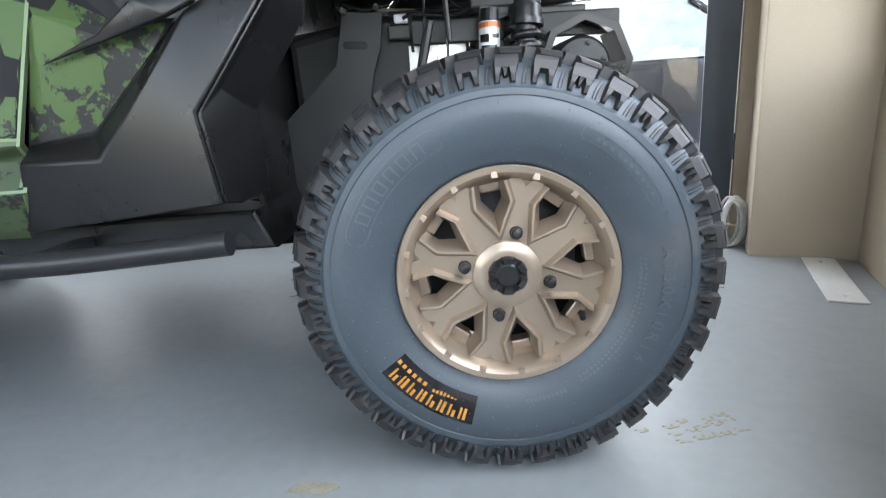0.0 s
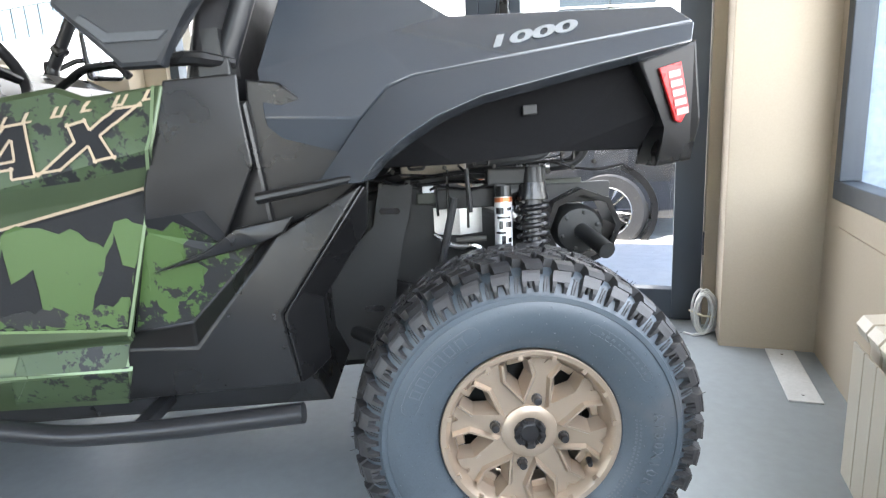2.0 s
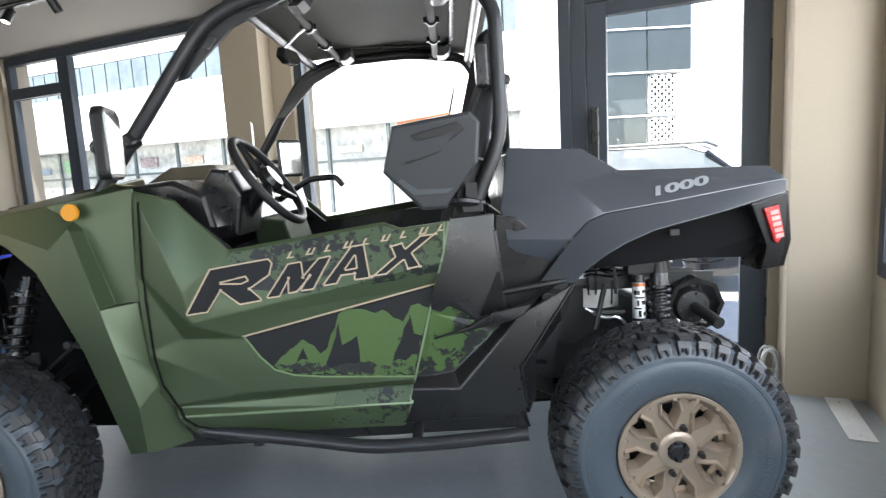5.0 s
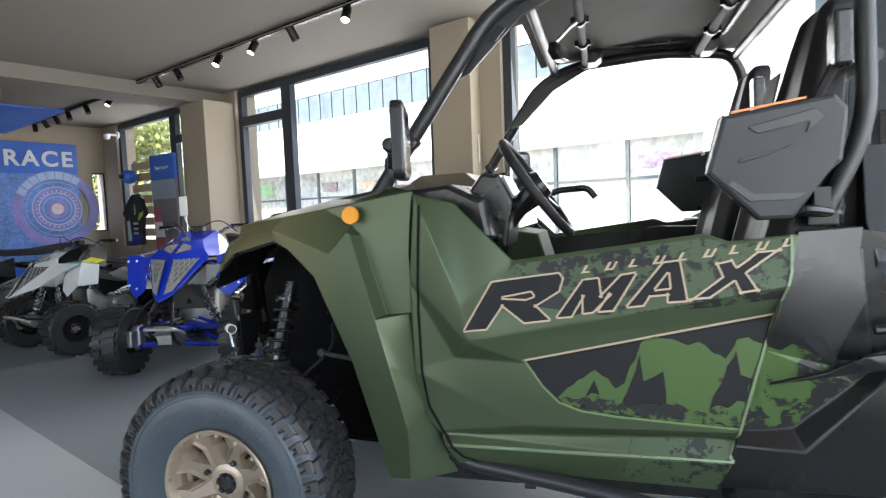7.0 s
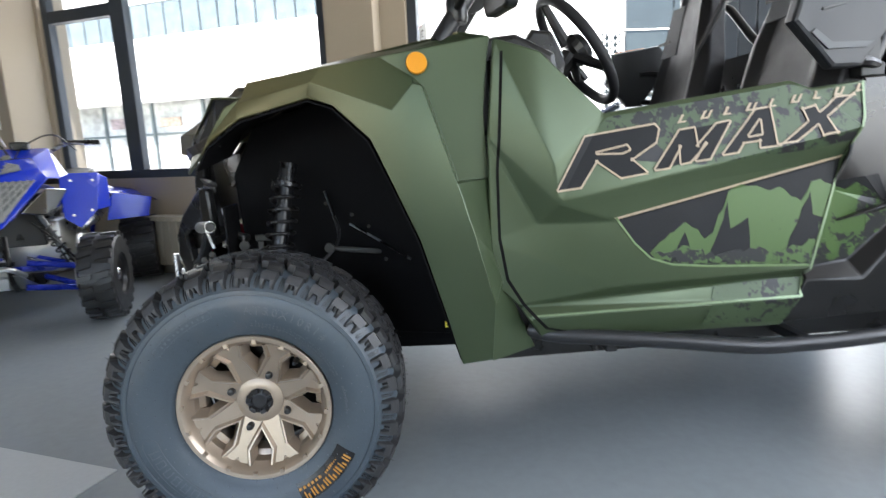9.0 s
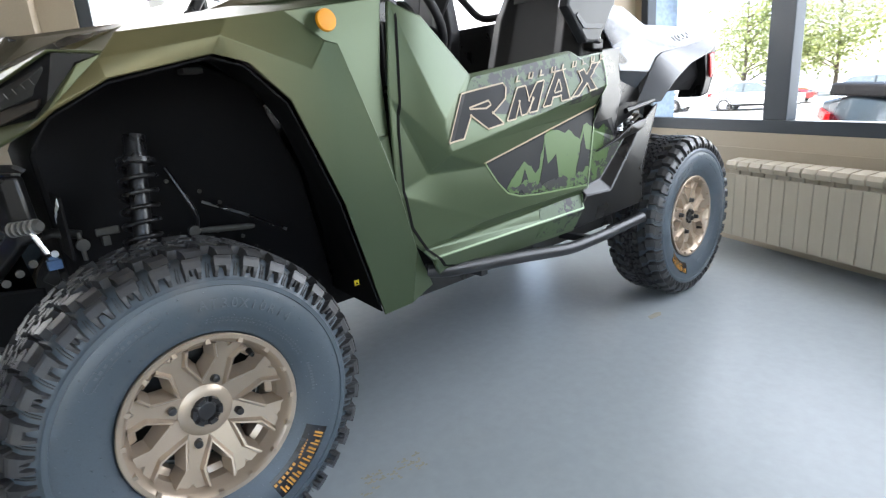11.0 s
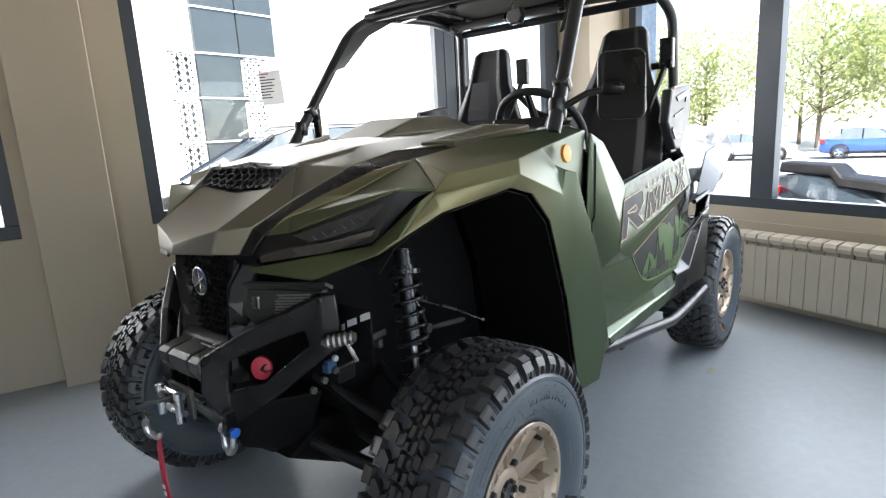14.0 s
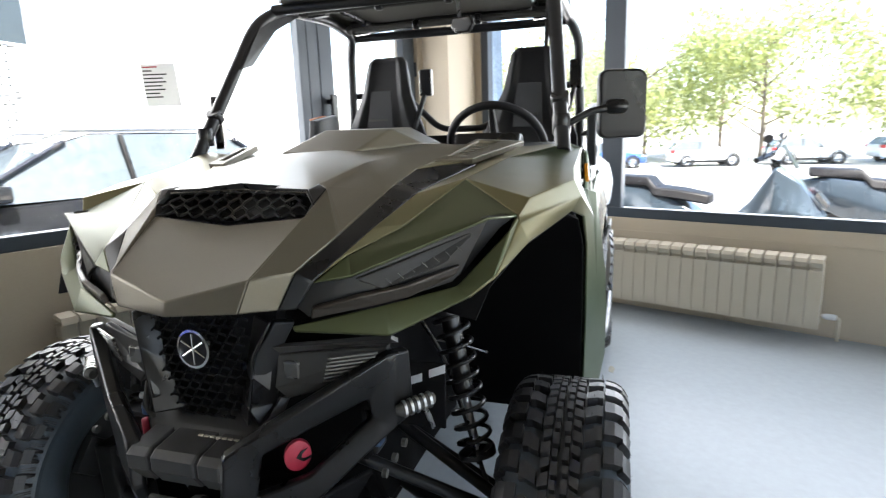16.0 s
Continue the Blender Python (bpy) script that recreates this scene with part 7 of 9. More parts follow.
def fair(co):
    x, z, side = co.x + 1.1, co.z - .9, 1 if co.y < YC else -1
    near = min(1.0, abs(co.y - YC) / .25)
    dx = .0017 - .0084 * x - .0138 * z - .0162 * x * x - .0105 * x * z - .0019 * z * z + .0052 * x ** 3
    dy = -.0028 - .0142 * x - .0281 * z - .0028 * x * x - .0056 * x * z + .0194 * z * z + .0017 * x ** 3
    dz = .0043 + .0127 * x + .0141 * z + .0062 * x * x - .0173 * x * z - .0050 * z * z - .0003 * x ** 3
    return Vector((co.x + dx, co.y + side * near * dy, co.z + dz))


def fair_parts(owner):
    for o in owner.children:
        if o.name.split(".")[0] not in INNER:
            for v in o.data.vertices:
                v.co = fair(v.co)
            fair_parts(o)


fair_parts(utv)


# ---------------------------------------------------------------- things in the showroom
def uv(u, v, z=0.0):
    return ROOM @ Vector((u, v, z))


def placed(name, label, category, u, v, z=0.013, turn=0.0, group=""):
    return thing(name, label, category, Matrix.Translation(uv(u, v, z)) @ Matrix.Rotation(radians(turn) - TURN, 4, "Z"), group)


# radiators: columns with rounded heads, joined by pipes
def radiator(u, v0, v1, label):
    r = placed("radiator", label, "radiator", u, v1)
    n = int(round((v1 - v0) / 0.078))
    bm = bmesh.new()
    add_box(bm, -.035, .035, -.036, .036, .10, .47, None, .006)
    add_box(bm, -.055, .045, -.032, .032, .455, .485, None, .008)
    add_prism(bm, [(-.068, -.0372, .438), (-.068, .0372, .438), (-.068, .0372, .09), (-.068, -.0372, .09)], (.006, 0, 0), .002)
    add_prism(bm, [(-.068, -.034, .484), (-.055, -.034, .505), (.03, -.034, .515), (.06, -.034, .49), (.03, -.034, .495), (-.05, -.034, .487), (-.060, -.034, .46)], (0, .068, 0), .001)
    col = part("column", bm, RADIATOR, r)
    me = col.data
    col.location = (0, -.04, 0)
    for i in range(1, n):
        o = new("column", me)
        o.parent = r
        o.location = (0, -.04 - i * .078, 0)
    for z in (.13, .45):
        part("header_pipe", tube([(0, .0, z), (0, -n * .078, z)], .017, 10), RADIATOR, r)
    part("supply_pipe", tube([(0, -n * .078, .16), (0, -n * .078 - .09, .16), (0, -n * .078 - .09, .02)], .010, 10, 0.02), RADIATOR, r)
    part("valve", lathe([(0.012, -.03), (0.018, -.02), (0.018, .02), (0.012, .04)], 12, Matrix.Translation((0, -n * .078 - .05, .16))), WHITE_PAINT, r)
    for y in (-.12, -n * .078 + .12):
        part("bracket", box(.03, .095, y - .012, y + .012, .42, .45, .003), RADIATOR, r)
    return r


radiator(RIGHT - .11, -.98, .50, "cream enamelled column radiator under the wide window")
rad = placed("radiator", "cream enamelled column radiator below a shop window", "radiator", -4.1, WIN - .13)
bm = bmesh.new()
add_box(bm, -.036, .036, -.035, .035, .10, .47, None, .006)
add_prism(bm, [(-.034, -.068, .475), (-.034, -.055, .505), (-.034, .03, .515), (-.034, .06, .49), (-.034, -.05, .487)], (.068, 0, 0), .001)
col = part("column", bm, RADIATOR, rad)
for i in range(1, 14):
    o = new("column", col.data)
    o.parent = rad
    o.location = (-i * .078, 0, 0)
part("header_pipe", tube([(0, 0, .45), (-1.05, 0, .45)], .017, 10), RADIATOR, rad)
rad2 = copy_thing(rad, Matrix.Translation(uv(-1.25, WIN - .13, .013)) @ Matrix.Rotation(-TURN, 4, "Z"))

# coiled cable and floor plate by the corner pillar
coil = placed("cable_coil", "loose coil of pale grey cable on the floor by the pillar", "cable", .43, 1.70)
rnd = random.Random(3)
for k in range(7):
    w, h, o = .042 + rnd.uniform(-.008, .006), .098 + rnd.uniform(-.010, .008), rnd.uniform(-.018, .018)
    part("loop", tube([(o + w * math.cos(a), rnd.uniform(-.004, .004) - .012 * k + .03, .10 + h * math.sin(a)) for a in [2 * math.pi * i / 24 for i in range(24)]], .0055, 7, 0, True), shader("pale_cable_sheath", (0.55, 0.56, 0.54), 0.45) if k == 0 else bpy.data.materials["pale_cable_sheath"], coil)
part("tie", tube([(-.05, .045, .09), (.0, -.06, .10), (.05, -.02, .085)], .005, 6), shader("yellowish_tie", (0.55, 0.5, 0.35), 0.6), coil)
part("loose_end", tube([(.0, -.04, .012), (-.04, -.06, .006), (-.075, -.03, .006)], .0055, 7), bpy.data.materials["pale_cable_sheath"], coil)
plate = placed("floor_plate", "pale grey flat cover plate on the floor along the wall", "plate", .718, 1.305)
part("plate", box(-.053, .053, -.24, .24, 0, .006, .002), shader("pale_grey_plate", (0.55, 0.56, 0.55), 0.5), plate)
for sy in (-.19, .18):
    part("screw", lathe([(0.002, -.001), (0.006, -.001), (0.006, .001)], 10, Matrix.Translation((0, sy, .007)) @ Matrix.Rotation(radians(90), 4, "X")), STEEL, plate)
# dried tyre prints on the floor
DUST = shader("dried_mud_dust", (0.27, 0.255, 0.20), 0.9, 0, 0.25, 40.0, 200.0)
for x, y, turn in ((.27, .08, 15), (-1.87, -.02, -6)):
    m = thing("mud_print", "faint dried muddy tyre print on the floor", "stain", Matrix.Translation((x, y, .0135)) @ Matrix.Rotation(radians(turn), 4, "Z"))
    for i in range(7):
        for j in range(-1, 2):
            if rnd.random() < .80:
                c = Vector((i * .030 + rnd.uniform(-.006, .006), j * .026 + rnd.uniform(-.006, .006), 0))
                for dx, dy, w, h in ((0, 0, .009, .004), (.010, .006, .004, .006), (.011, -.004, .005, .003), (-.009, .008, .004, .003)):
                    p = c + Vector((dx + rnd.uniform(-.002, .002), dy + rnd.uniform(-.002, .002), 0))
                    if rnd.random() < .8:
                        part("smudge", prism([p + Vector((-w, -h * .5, 0)), p + Vector((-w * .2, -h, 0)), p + Vector((w, -h * .3, 0)), p + Vector((w * .6, h, 0)), p + Vector((-w * .7, h * .8, 0))], (0, 0, .0006)), DUST, m)
stain = thing("mud_stain", "dried brown stain on the floor", "stain", Matrix.Translation((-.36, -.02, .0135)))
part("smudge", prism([(-.05, -.008, 0), (.02, -.018, 0), (.05, .0, 0), (.03, .014, 0), (-.03, .016, 0)], (0, 0, .0008)), DUST, stain)

# track lights
LAMP_ON = glow("lit_lamp_face", (1.0, 0.86, 0.66), 14.0)
tr = tagged(new("track_light"), "long black ceiling track with small spot lamps, some lit", "track light")
tr.matrix_basis = Matrix.Translation(uv(-3.0, .91, CEILING - .002)) @ Matrix.Rotation(-TURN, 4, "Z")
part("track", box(-3.36, 3.2, -.018, .018, -.03, 0, .002), BLACK, tr)
part("track_rail", box(-3.34, 3.18, -.0205, -.0185, -.022, -.016), RADIATOR, tr)
tr2 = tagged(new("track_light"), "black ceiling track with small spot lamps beyond the beam", "track light")
tr2.matrix_basis = Matrix.Translation(uv(-8.4, .96, CEILING - .002)) @ Matrix.Rotation(-TURN, 4, "Z")
part("track", box(-1.3, 1.45, -.018, .018, -.03, 0, .002), BLACK, tr2)
SPOTS = [(-.25, 1), (-.81, 0), (-1.30, 1), (-1.80, 1), (-2.45, 0), (-2.85, 0), (-3.29, 1), (1.1, 0), (2.2, 1)]
SPOTS2 = [(1.35, 1), (.75, 0), (.20, 0), (-.2, 0), (-.6, 0), (-1.0, 0)]
for owner, spots in ((tr, SPOTS), (tr2, SPOTS2)):
    for i, (x, lit) in enumerate(spots):
        a = rnd.uniform(150, 260) if not lit else rnd.uniform(85, 120)
        m = Matrix.Translation((x, 0, -.075)) @ Matrix.Rotation(radians(a), 4, "Z") @ Matrix.Rotation(radians(28 if not lit else 30), 4, "Y") @ Matrix.Rotation(radians(-90), 4, "X")
        h = part("spot_lamp", add_box(lathe([(0.020, -.052), (0.030, -.05), (0.031, .05), (0.027, .052), (0.025, .046)], 18, m), x - .008, x + .008, -.008, .008, -.05, -.028), BLACK, owner, smooth=40)
        part("lamp_face", lathe([(0.003, .0445), (0.0245, .0445), (0.0245, .047)], 18, m), LAMP_ON if lit else LENS, h, "lit warm lamp face" if lit else "")

# banner on the end wall, hanging panel, camera
BLUE = shader("blue_printed_vinyl", (0.03, 0.12, 0.50), 0.4, 0.0, 0.08, 2.0, 60.0, 0.02)
BLUE_PALE = shader("pale_blue_print", (0.30, 0.42, 0.62), 0.4, 0.0, 0.25, 5.0, 60.0, 0.02)
ban = placed("banner", "tall blue printed banner with white lettering on the end wall", "banner", LEFT + .03, .42, .37, 90)
part("cloth", box(-1.0, 1.03, -.008, .008, 0, 1.915), BLUE, ban)
part("picture", box(-1.0, 1.02, -.0125, -.009, .25, 1.50), shader("blue_tech_print", (0.10, 0.20, 0.50), 0.4, 0.0, 0.6, 2.2, 30.0, 0.02), ban, "darker blue printed picture")
text("banner_lettering", "RACE", .285, Matrix.Translation((.57, -.013, 1.69)) @ Matrix.Rotation(radians(90), 4, "X"), WHITE_PAINT, ban, .002, 1.22, bold=.008)
VIOLET = shader("violet_print", (0.22, 0.20, 0.50), 0.4, 0.0, 0.4, 6.0, 60.0, 0.02)
WARM = shader("warm_print", (0.62, 0.50, 0.52), 0.4, 0.0, 0.2, 9.0)
for r0, r1, mt in ((.40, .52, VIOLET), (.365, .372, BLUE_PALE), (.20, .29, VIOLET), (.29, .305, BLUE_PALE), (.215, .222, WHITE_PAINT), (.165, .175, BLUE_PALE), (.02, .13, VIOLET), (.008, .075, WARM)):
    part("printed_ring", lathe([(r0, -.0035 - (mt is not VIOLET) * .002), (r1, -.0035 - (mt is not VIOLET) * .002), (r1, -.001), (r0, -.001)], 48, Matrix.Translation((.74, -.0125, 1.02)), True), mt, ban)
for i in range(8):
    a = radians(58 + i * 13)
    c, ax, up = Vector((.74 + .46 * math.cos(a), -.018, 1.02 + .46 * math.sin(a))), Vector((-math.sin(a), 0, math.cos(a))), Vector((math.cos(a), 0, math.sin(a)))
    part("printed_block", prism([c - ax * .042 - up * .05, c + ax * .042 - up * .05, c + ax * .05 + up * .05, c - ax * .05 + up * .05], (0, .002, 0)), BLUE_PALE, ban)
for i in range(28):
    a = radians(i * 360 / 28)
    c, ax, up = Vector((.74 + .245 * math.cos(a), -.0205, 1.02 + .245 * math.sin(a))), Vector((-math.sin(a), 0, math.cos(a))), Vector((math.cos(a), 0, math.sin(a)))
    part("printed_tick", prism([c - ax * .004 - up * .014, c + ax * .004 - up * .014, c + ax * .004 + up * .014, c - ax * .004 + up * .014], (0, .002, 0)), WHITE_PAINT, ban)
hang = placed("hanging_panel", "blue panel hung below the ceiling", "panel", -7.9, .05, 2.30)
part("panel", box(-1.0, .95, -.75, .45, 0, .02, .003), BLUE, hang)
for x in (-.8, .7):
    part("wire", tube([(x, 0, .02), (x, 0, .245)], .003, 6), STEEL, hang)
cctv = placed("security_camera", "small white security camera on a wall bracket", "camera", -8.95, 1.66, 2.36)
part("dome", lathe([(0.01, -.04), (0.035, -.03), (0.045, 0), (0.045, .03)], 16, Matrix.Rotation(radians(90), 4, "X")), WHITE_PAINT, cctv, smooth=50)
part("base", lathe([(0.045, -.012), (0.045, .012)], 16, Matrix.Translation((0, .142, .03))), WHITE_PAINT, cctv)
part("bracket", tube([(0, 0, .03), (0, .14, .03)], .015, 10), WHITE_PAINT, cctv)

# display stand with clothes
st = placed("display_stand", "slatted display stand with a jersey and a blue sign", "stand", -6.91, 1.28, .013, 3)
SLATWOOD = shader("pale_slat_board", (0.36, 0.28, 0.18), 0.6, 0.0, 0.12, 8.0, 80.0)
for x in (-.415, -.035):
    part("upright", box(x, x + .03, .02, .045, .0, 1.86, .003), SLATWOOD, st)
for i in range(14):
    part("slat", box(-.42, -.005, -.004, .02, .12 + i * .125, .205 + i * .125, .003), SLATWOOD, st)
part("sign_board", box(.0, .48, .0, .03, .0, 1.62, .004), shader("grey_scene_print", (0.14, 0.13, 0.14), 0.5, 0, 0.3, 3.0, 40.0), st)
part("sign_band", box(.0, .48, -.004, -.001, 1.40, 1.606), shader("pale_blue_grey_print", (0.24, 0.30, 0.36), 0.5, 0, 0.2, 3.0, 40.0), st)
part("sign", box(.0, .48, -.008, .03, 1.61, 1.88, .003), BLUE, st, "blue sign")
text("sign_lettering", "Supersport", .062, Matrix.Translation((.24, -.010, 1.74)) @ Matrix.Rotation(radians(90), 4, "X"), WHITE_PAINT, st, .001)
RED_PRINT = shader("dull_red_print", (0.30, 0.07, 0.08), 0.5)
for i in range(6):
    z0, z1 = .30 + i * .17, .30 + (i + 1) * .17
    w0, w1 = .30 * (1 - (z0 / 1.45) ** 2) + .03, .30 * (1 - (z1 / 1.45) ** 2) + .03
    part("sign_stripe", prism([(.02, -.004, z0), (.02 + w0, -.004, z0), (.02 + w1, -.004, z1), (.02, -.004, z1)], (0, .003, 0)), RED_PRINT if i % 2 else WHITE_PAINT, st)
jersey = placed("jersey", "black short-sleeved jersey with blue hem on a hanger", "jersey", -7.19, 1.20, .013, 3)
CLOTH = shader("black_jersey_cloth", (0.012, 0.013, 0.02), 0.85, 0, 0.2, 10, 300, 0.3)
part("jersey_body", prism([(-.15, 0, 1.40), (-.07, 0, 1.47), (.07, 0, 1.47), (.14, 0, 1.40), (.21, 0, 1.24), (.14, 0, 1.20), (.115, 0, 1.28), (.11, 0, .90), (-.11, 0, .90), (-.13, 0, 1.26), (-.22, 0, 1.17), (-.30, 0, 1.26)], (0, .05, 0), .012), CLOTH, jersey)
NEON = shader("yellow_green_print", (0.45, 0.55, 0.03), 0.7)
part("jersey_print", prism([(.06, -.004, 1.17), (.16, -.004, 1.22), (.19, -.004, 1.28), (.09, -.004, 1.25)], (0, .003, 0)), NEON, jersey)
part("jersey_print", box(-.012, .012, -.004, .0, 1.24, 1.36), shader("grey_green_print", (0.25, 0.3, 0.15), 0.7), jersey)
part("jersey_print", box(-.105, .105, -.004, .0, .905, 1.02), shader("dark_blue_print", (0.02, 0.03, 0.22), 0.7), jersey)
for z in (1.14, 1.08, 1.03):
    part("jersey_print", box(-.05, .05, -.005, -.001, z - .012, z + .012), shader("white_print", (0.5, 0.5, 0.52), 0.7) if z > 1.1 else bpy.data.materials["white_print"], jersey)
part("hanger", tube([(-.16, .02, 1.42), (0, .02, 1.49), (.16, .02, 1.42)], .006, 6), STEEL, jersey)
helm = placed("helmet", "blue and black helmet hung on the display stand", "helmet", -7.20, 1.17, 1.68, 3)
helm.matrix_basis = helm.matrix_basis @ Matrix.Scale(.68, 4)
part("helmet_shell", add_lathe(bmesh.new(), [(0.02, -.11), (0.09, -.09), (0.125, -.02), (0.12, .05), (0.07, .11)], 16, Matrix.Rotation(radians(90), 4, "X")), BLUE, helm, smooth=50)
part("visor", box(-.07, .07, -.135, -.11, -.03, .04, .008), LENS, helm)


# quad bikes
def quad(label, u, v, turn, body, accent, frame_col, scale=1.0):
    q = thing("quad_bike", label, "quad bike", Matrix.Translation(uv(u, v, .013)) @ Matrix.Rotation(radians(turn) - TURN, 4, "Z") @ Matrix.Scale(scale, 4), "quad bikes on show")
    # forward is -y of the thing; wheels at four corners
    for x, y, r, w in ((-.46, -.62, .265, .19), (.46, -.62, .265, .19), (-.43, .62, .255, .26), (.43, .62, .255, .26)):
        m = Matrix.Translation((x, y, r)) @ Matrix.Rotation(radians(90), 4, "Z")
        bm = lathe([(r * .50, -w / 2), (r * .86, -w / 2), (r * .95, -w * .40), (r * .97, 0), (r * .95, w * .40), (r * .86, w / 2), (r * .50, w / 2)], 28, m, True)
        carcass, bm = bm, bmesh.new()
        for k in range(22):
            for s in (-1, 1):
                a = k * 360 / 22 + (s > 0) * 8
                vs = len(bm.verts)
                ring_block(bm, a - 4.5, a + 4.5, r * .90, r * 1.0, s * w * .06, s * w * .47, 4 * s, 1.0)
                bm.verts.ensure_lookup_table()
                for vtx in bm.verts[vs:]:
                    vtx.co = m @ vtx.co
        ty = part("wheel", carcass, RUBBER, q, "black knobbly quad tyre")
        tagged(part("tread", bm, RUBBER, ty), kind="stuff")
        bm = lathe([(r * .20, -w * .30), (r * .44, -w * .34), (r * .52, -w * .46), (r * .52, w * .46), (r * .44, w * .2), (r * .2, w * .18)], 24, m, True)
        part("rim", bm, ALU if body is BLUE_PLASTIC and y > 0 else BLACK, ty, smooth=35)
        part("hub", lathe([(0.03, -w * .4), (0.045, -w * .3), (0.045, w * .1)], 12, m), STEEL, ty)
    for s in (-1, 1):
        for z, yy in ((.20, -.46), (.20, -.78), (.33, -.54), (.33, -.72)):
            part("a_arm", tube([(s * .09, yy, z + .06), (s * .36, -.62, z)], .018, 8), frame_col, q)
        part("shock_absorber", spring(tube([(s * .14, -.58, .66), (s * .30, -.62, .33)], .018, 10), (s * .16, -.585, .60), (s * .28, -.615, .37), .032, .006, 6), STEEL if body is not BLUE_PLASTIC else BLACK_CAP, q)
        # front fender: an upright squared panel with a folded top over the wheel
        bm = shell([(s * .26, -.54, .86), (s * .33, -.57, .89), (s * .46, -.49, .885), (s * .47, -.33, .85), (s * .26, -.28, .88), (s * .45, -.54, .66), (s * .36, -.60, .56), (s * .28, -.60, .62), (s * .48, -.36, .66)],
                   [(0, 1, 2, 3, 4), (1, 0, 7, 6, 5, 2), (2, 5, 8, 3)], .008)
        softened(part("front_fender", bm, body, q, smooth=30), .006)
        part("fender_liner", shell([(s * .29, -.53, .84), (s * .44, -.46, .84), (s * .42, -.51, .68), (s * .30, -.57, .66)], [(0, 1, 2, 3)], .006), BLACK_CAP, q)
        if body is BLUE_PLASTIC:
            for dx, dz in ((.335, .845), (.435, .84), (.335, .64), (.42, .66)):
                part("bolt", lathe([(0.002, -.004), (0.009, -.003), (0.009, .003)], 8, Matrix.Translation((s * dx, -.582 + (dx - .33) * .58 - (.86 - dz) * .14, dz))), STEEL, q)
        bm = shell([(s * .13, .20, .72), (s * .34, .28, .72), (s * .56, .52, .66), (s * .58, .80, .60), (s * .36, .88, .72), (s * .13, .86, .76), (s * .55, .40, .52), (s * .30, .22, .52)], [(0, 1, 4, 5), (1, 2, 3, 4), (1, 7, 6, 2)], .008)
        softened(part("rear_fender", bm, body, q, smooth=30), .006)
        part("handlebar_grip", tube([(s * .22, -.16, 1.08), (s * .40, -.10, 1.08)], .017, 10), BLACK, q)
        part("brake_lever", tube([(s * .22, -.20, 1.08), (s * .40, -.20, 1.06)], .006, 6), STEEL, q)
        part("foot_peg", box(min(s * .16, s * .36), max(s * .16, s * .36), -.02, .05, .28, .31, .006), BLACK, q)
        part("nerf_bar", tube([(s * .36, -.30, .26), (s * .40, .0, .25), (s * .34, .28, .26)], .014, 8, .05), STEEL if body is not BLUE_PLASTIC else ALU, q)
    # nose: a pointed shield with a centre ridge, its mesh panels set in, and the tank cover behind
    bm = shell([(0, -.93, .58), (-.07, -.875, .62), (-.23, -.60, .87), (-.17, -.56, .93), (0, -.70, .88), (.17, -.56, .93), (.23, -.60, .87), (.07, -.875, .62), (0, -.52, .98), (-.11, -.44, .99), (.11, -.44, .99)],
               [(0, 1, 2, 3, 4), (0, 4, 5, 6, 7), (4, 3, 8), (4, 8, 5), (3, 9, 8), (5, 8, 10), (8, 9, 10)], .012)
    softened(part("nose", bm, body, q, smooth=25), .006)
    bm = shell([(-.17, -.56, .93), (.17, -.56, .93), (-.11, -.44, .99), (.11, -.44, .99), (-.14, -.24, 1.05), (.14, -.24, 1.05), (-.13, -.06, .96), (.13, -.06, .96), (-.25, -.46, .86), (.25, -.46, .86), (-.24, -.14, .8), (.24, -.14, .8), (-.22, -.60, .87), (.22, -.60, .87)],
               [(0, 1, 3, 2), (2, 3, 5, 4), (4, 5, 7, 6), (0, 2, 4, 8), (8, 4, 6, 10), (1, 9, 5, 3), (9, 11, 7, 5), (12, 0, 8), (13, 9, 1)], .01)
    softened(part("tank_cover", bm, body if body is not WHITE_PLASTIC else BLACK, q, smooth=25), .008)

    def mesh_panel(c, nx, nz, grow):
        """A recessed dark panel with crossing bars between four corners."""
        c = [Vector(p) for p in c]
        n = (c[1] - c[0]).cross(c[3] - c[0]).normalized()
        n = n if n.y < 0 else -n
        p = part("nose_vent", prism([v + n * .004 for v in c], n * .004), accent, q, "grey mesh panel")
        bm = bmesh.new()

        def at(u, v):
            return (c[0] * (1 - u) + c[1] * u) * (1 - v) + (c[3] * (1 - u) + c[2] * u) * v + n * .011
        for i in range(-nz, nx):
            for slope in (1, -1):
                pts = [(i / nx + k / nz * grow if slope > 0 else 1 - i / nx - k / nz * grow, k / nz) for k in range(nz + 1)]
                pts = [at(u, v) for u, v in pts if -.001 <= u <= 1.001]
                if len(pts) > 1:
                    add_tube(bm, [pts[0], pts[-1]], .0042, 4)
        part("grid", bm, GRID_BAR, p)

    for s in (-1, 1):
        mesh_panel([(s * .022, -.895, .625), (s * .065, -.855, .645), (s * .175, -.65, .855), (s * .03, -.735, .855)], 5, 9, 1.0)
        mesh_panel([(s * .018, -.675, .895), (s * .10, -.61, .915), (s * .085, -.585, .94), (s * .018, -.56, .955)], 3, 3, 1.0)
        part("side_cover", shell([(s * .24, -.46, .86), (s * .25, -.40, .74), (s * .20, -.16, .50), (s * .22, .12, .60), (s * .18, .14, .80), (s * .23, -.14, .73)], [(0, 1, 2, 3, 4, 5)], .008), accent if body is not BLUE_PLASTIC else BLACK, q)
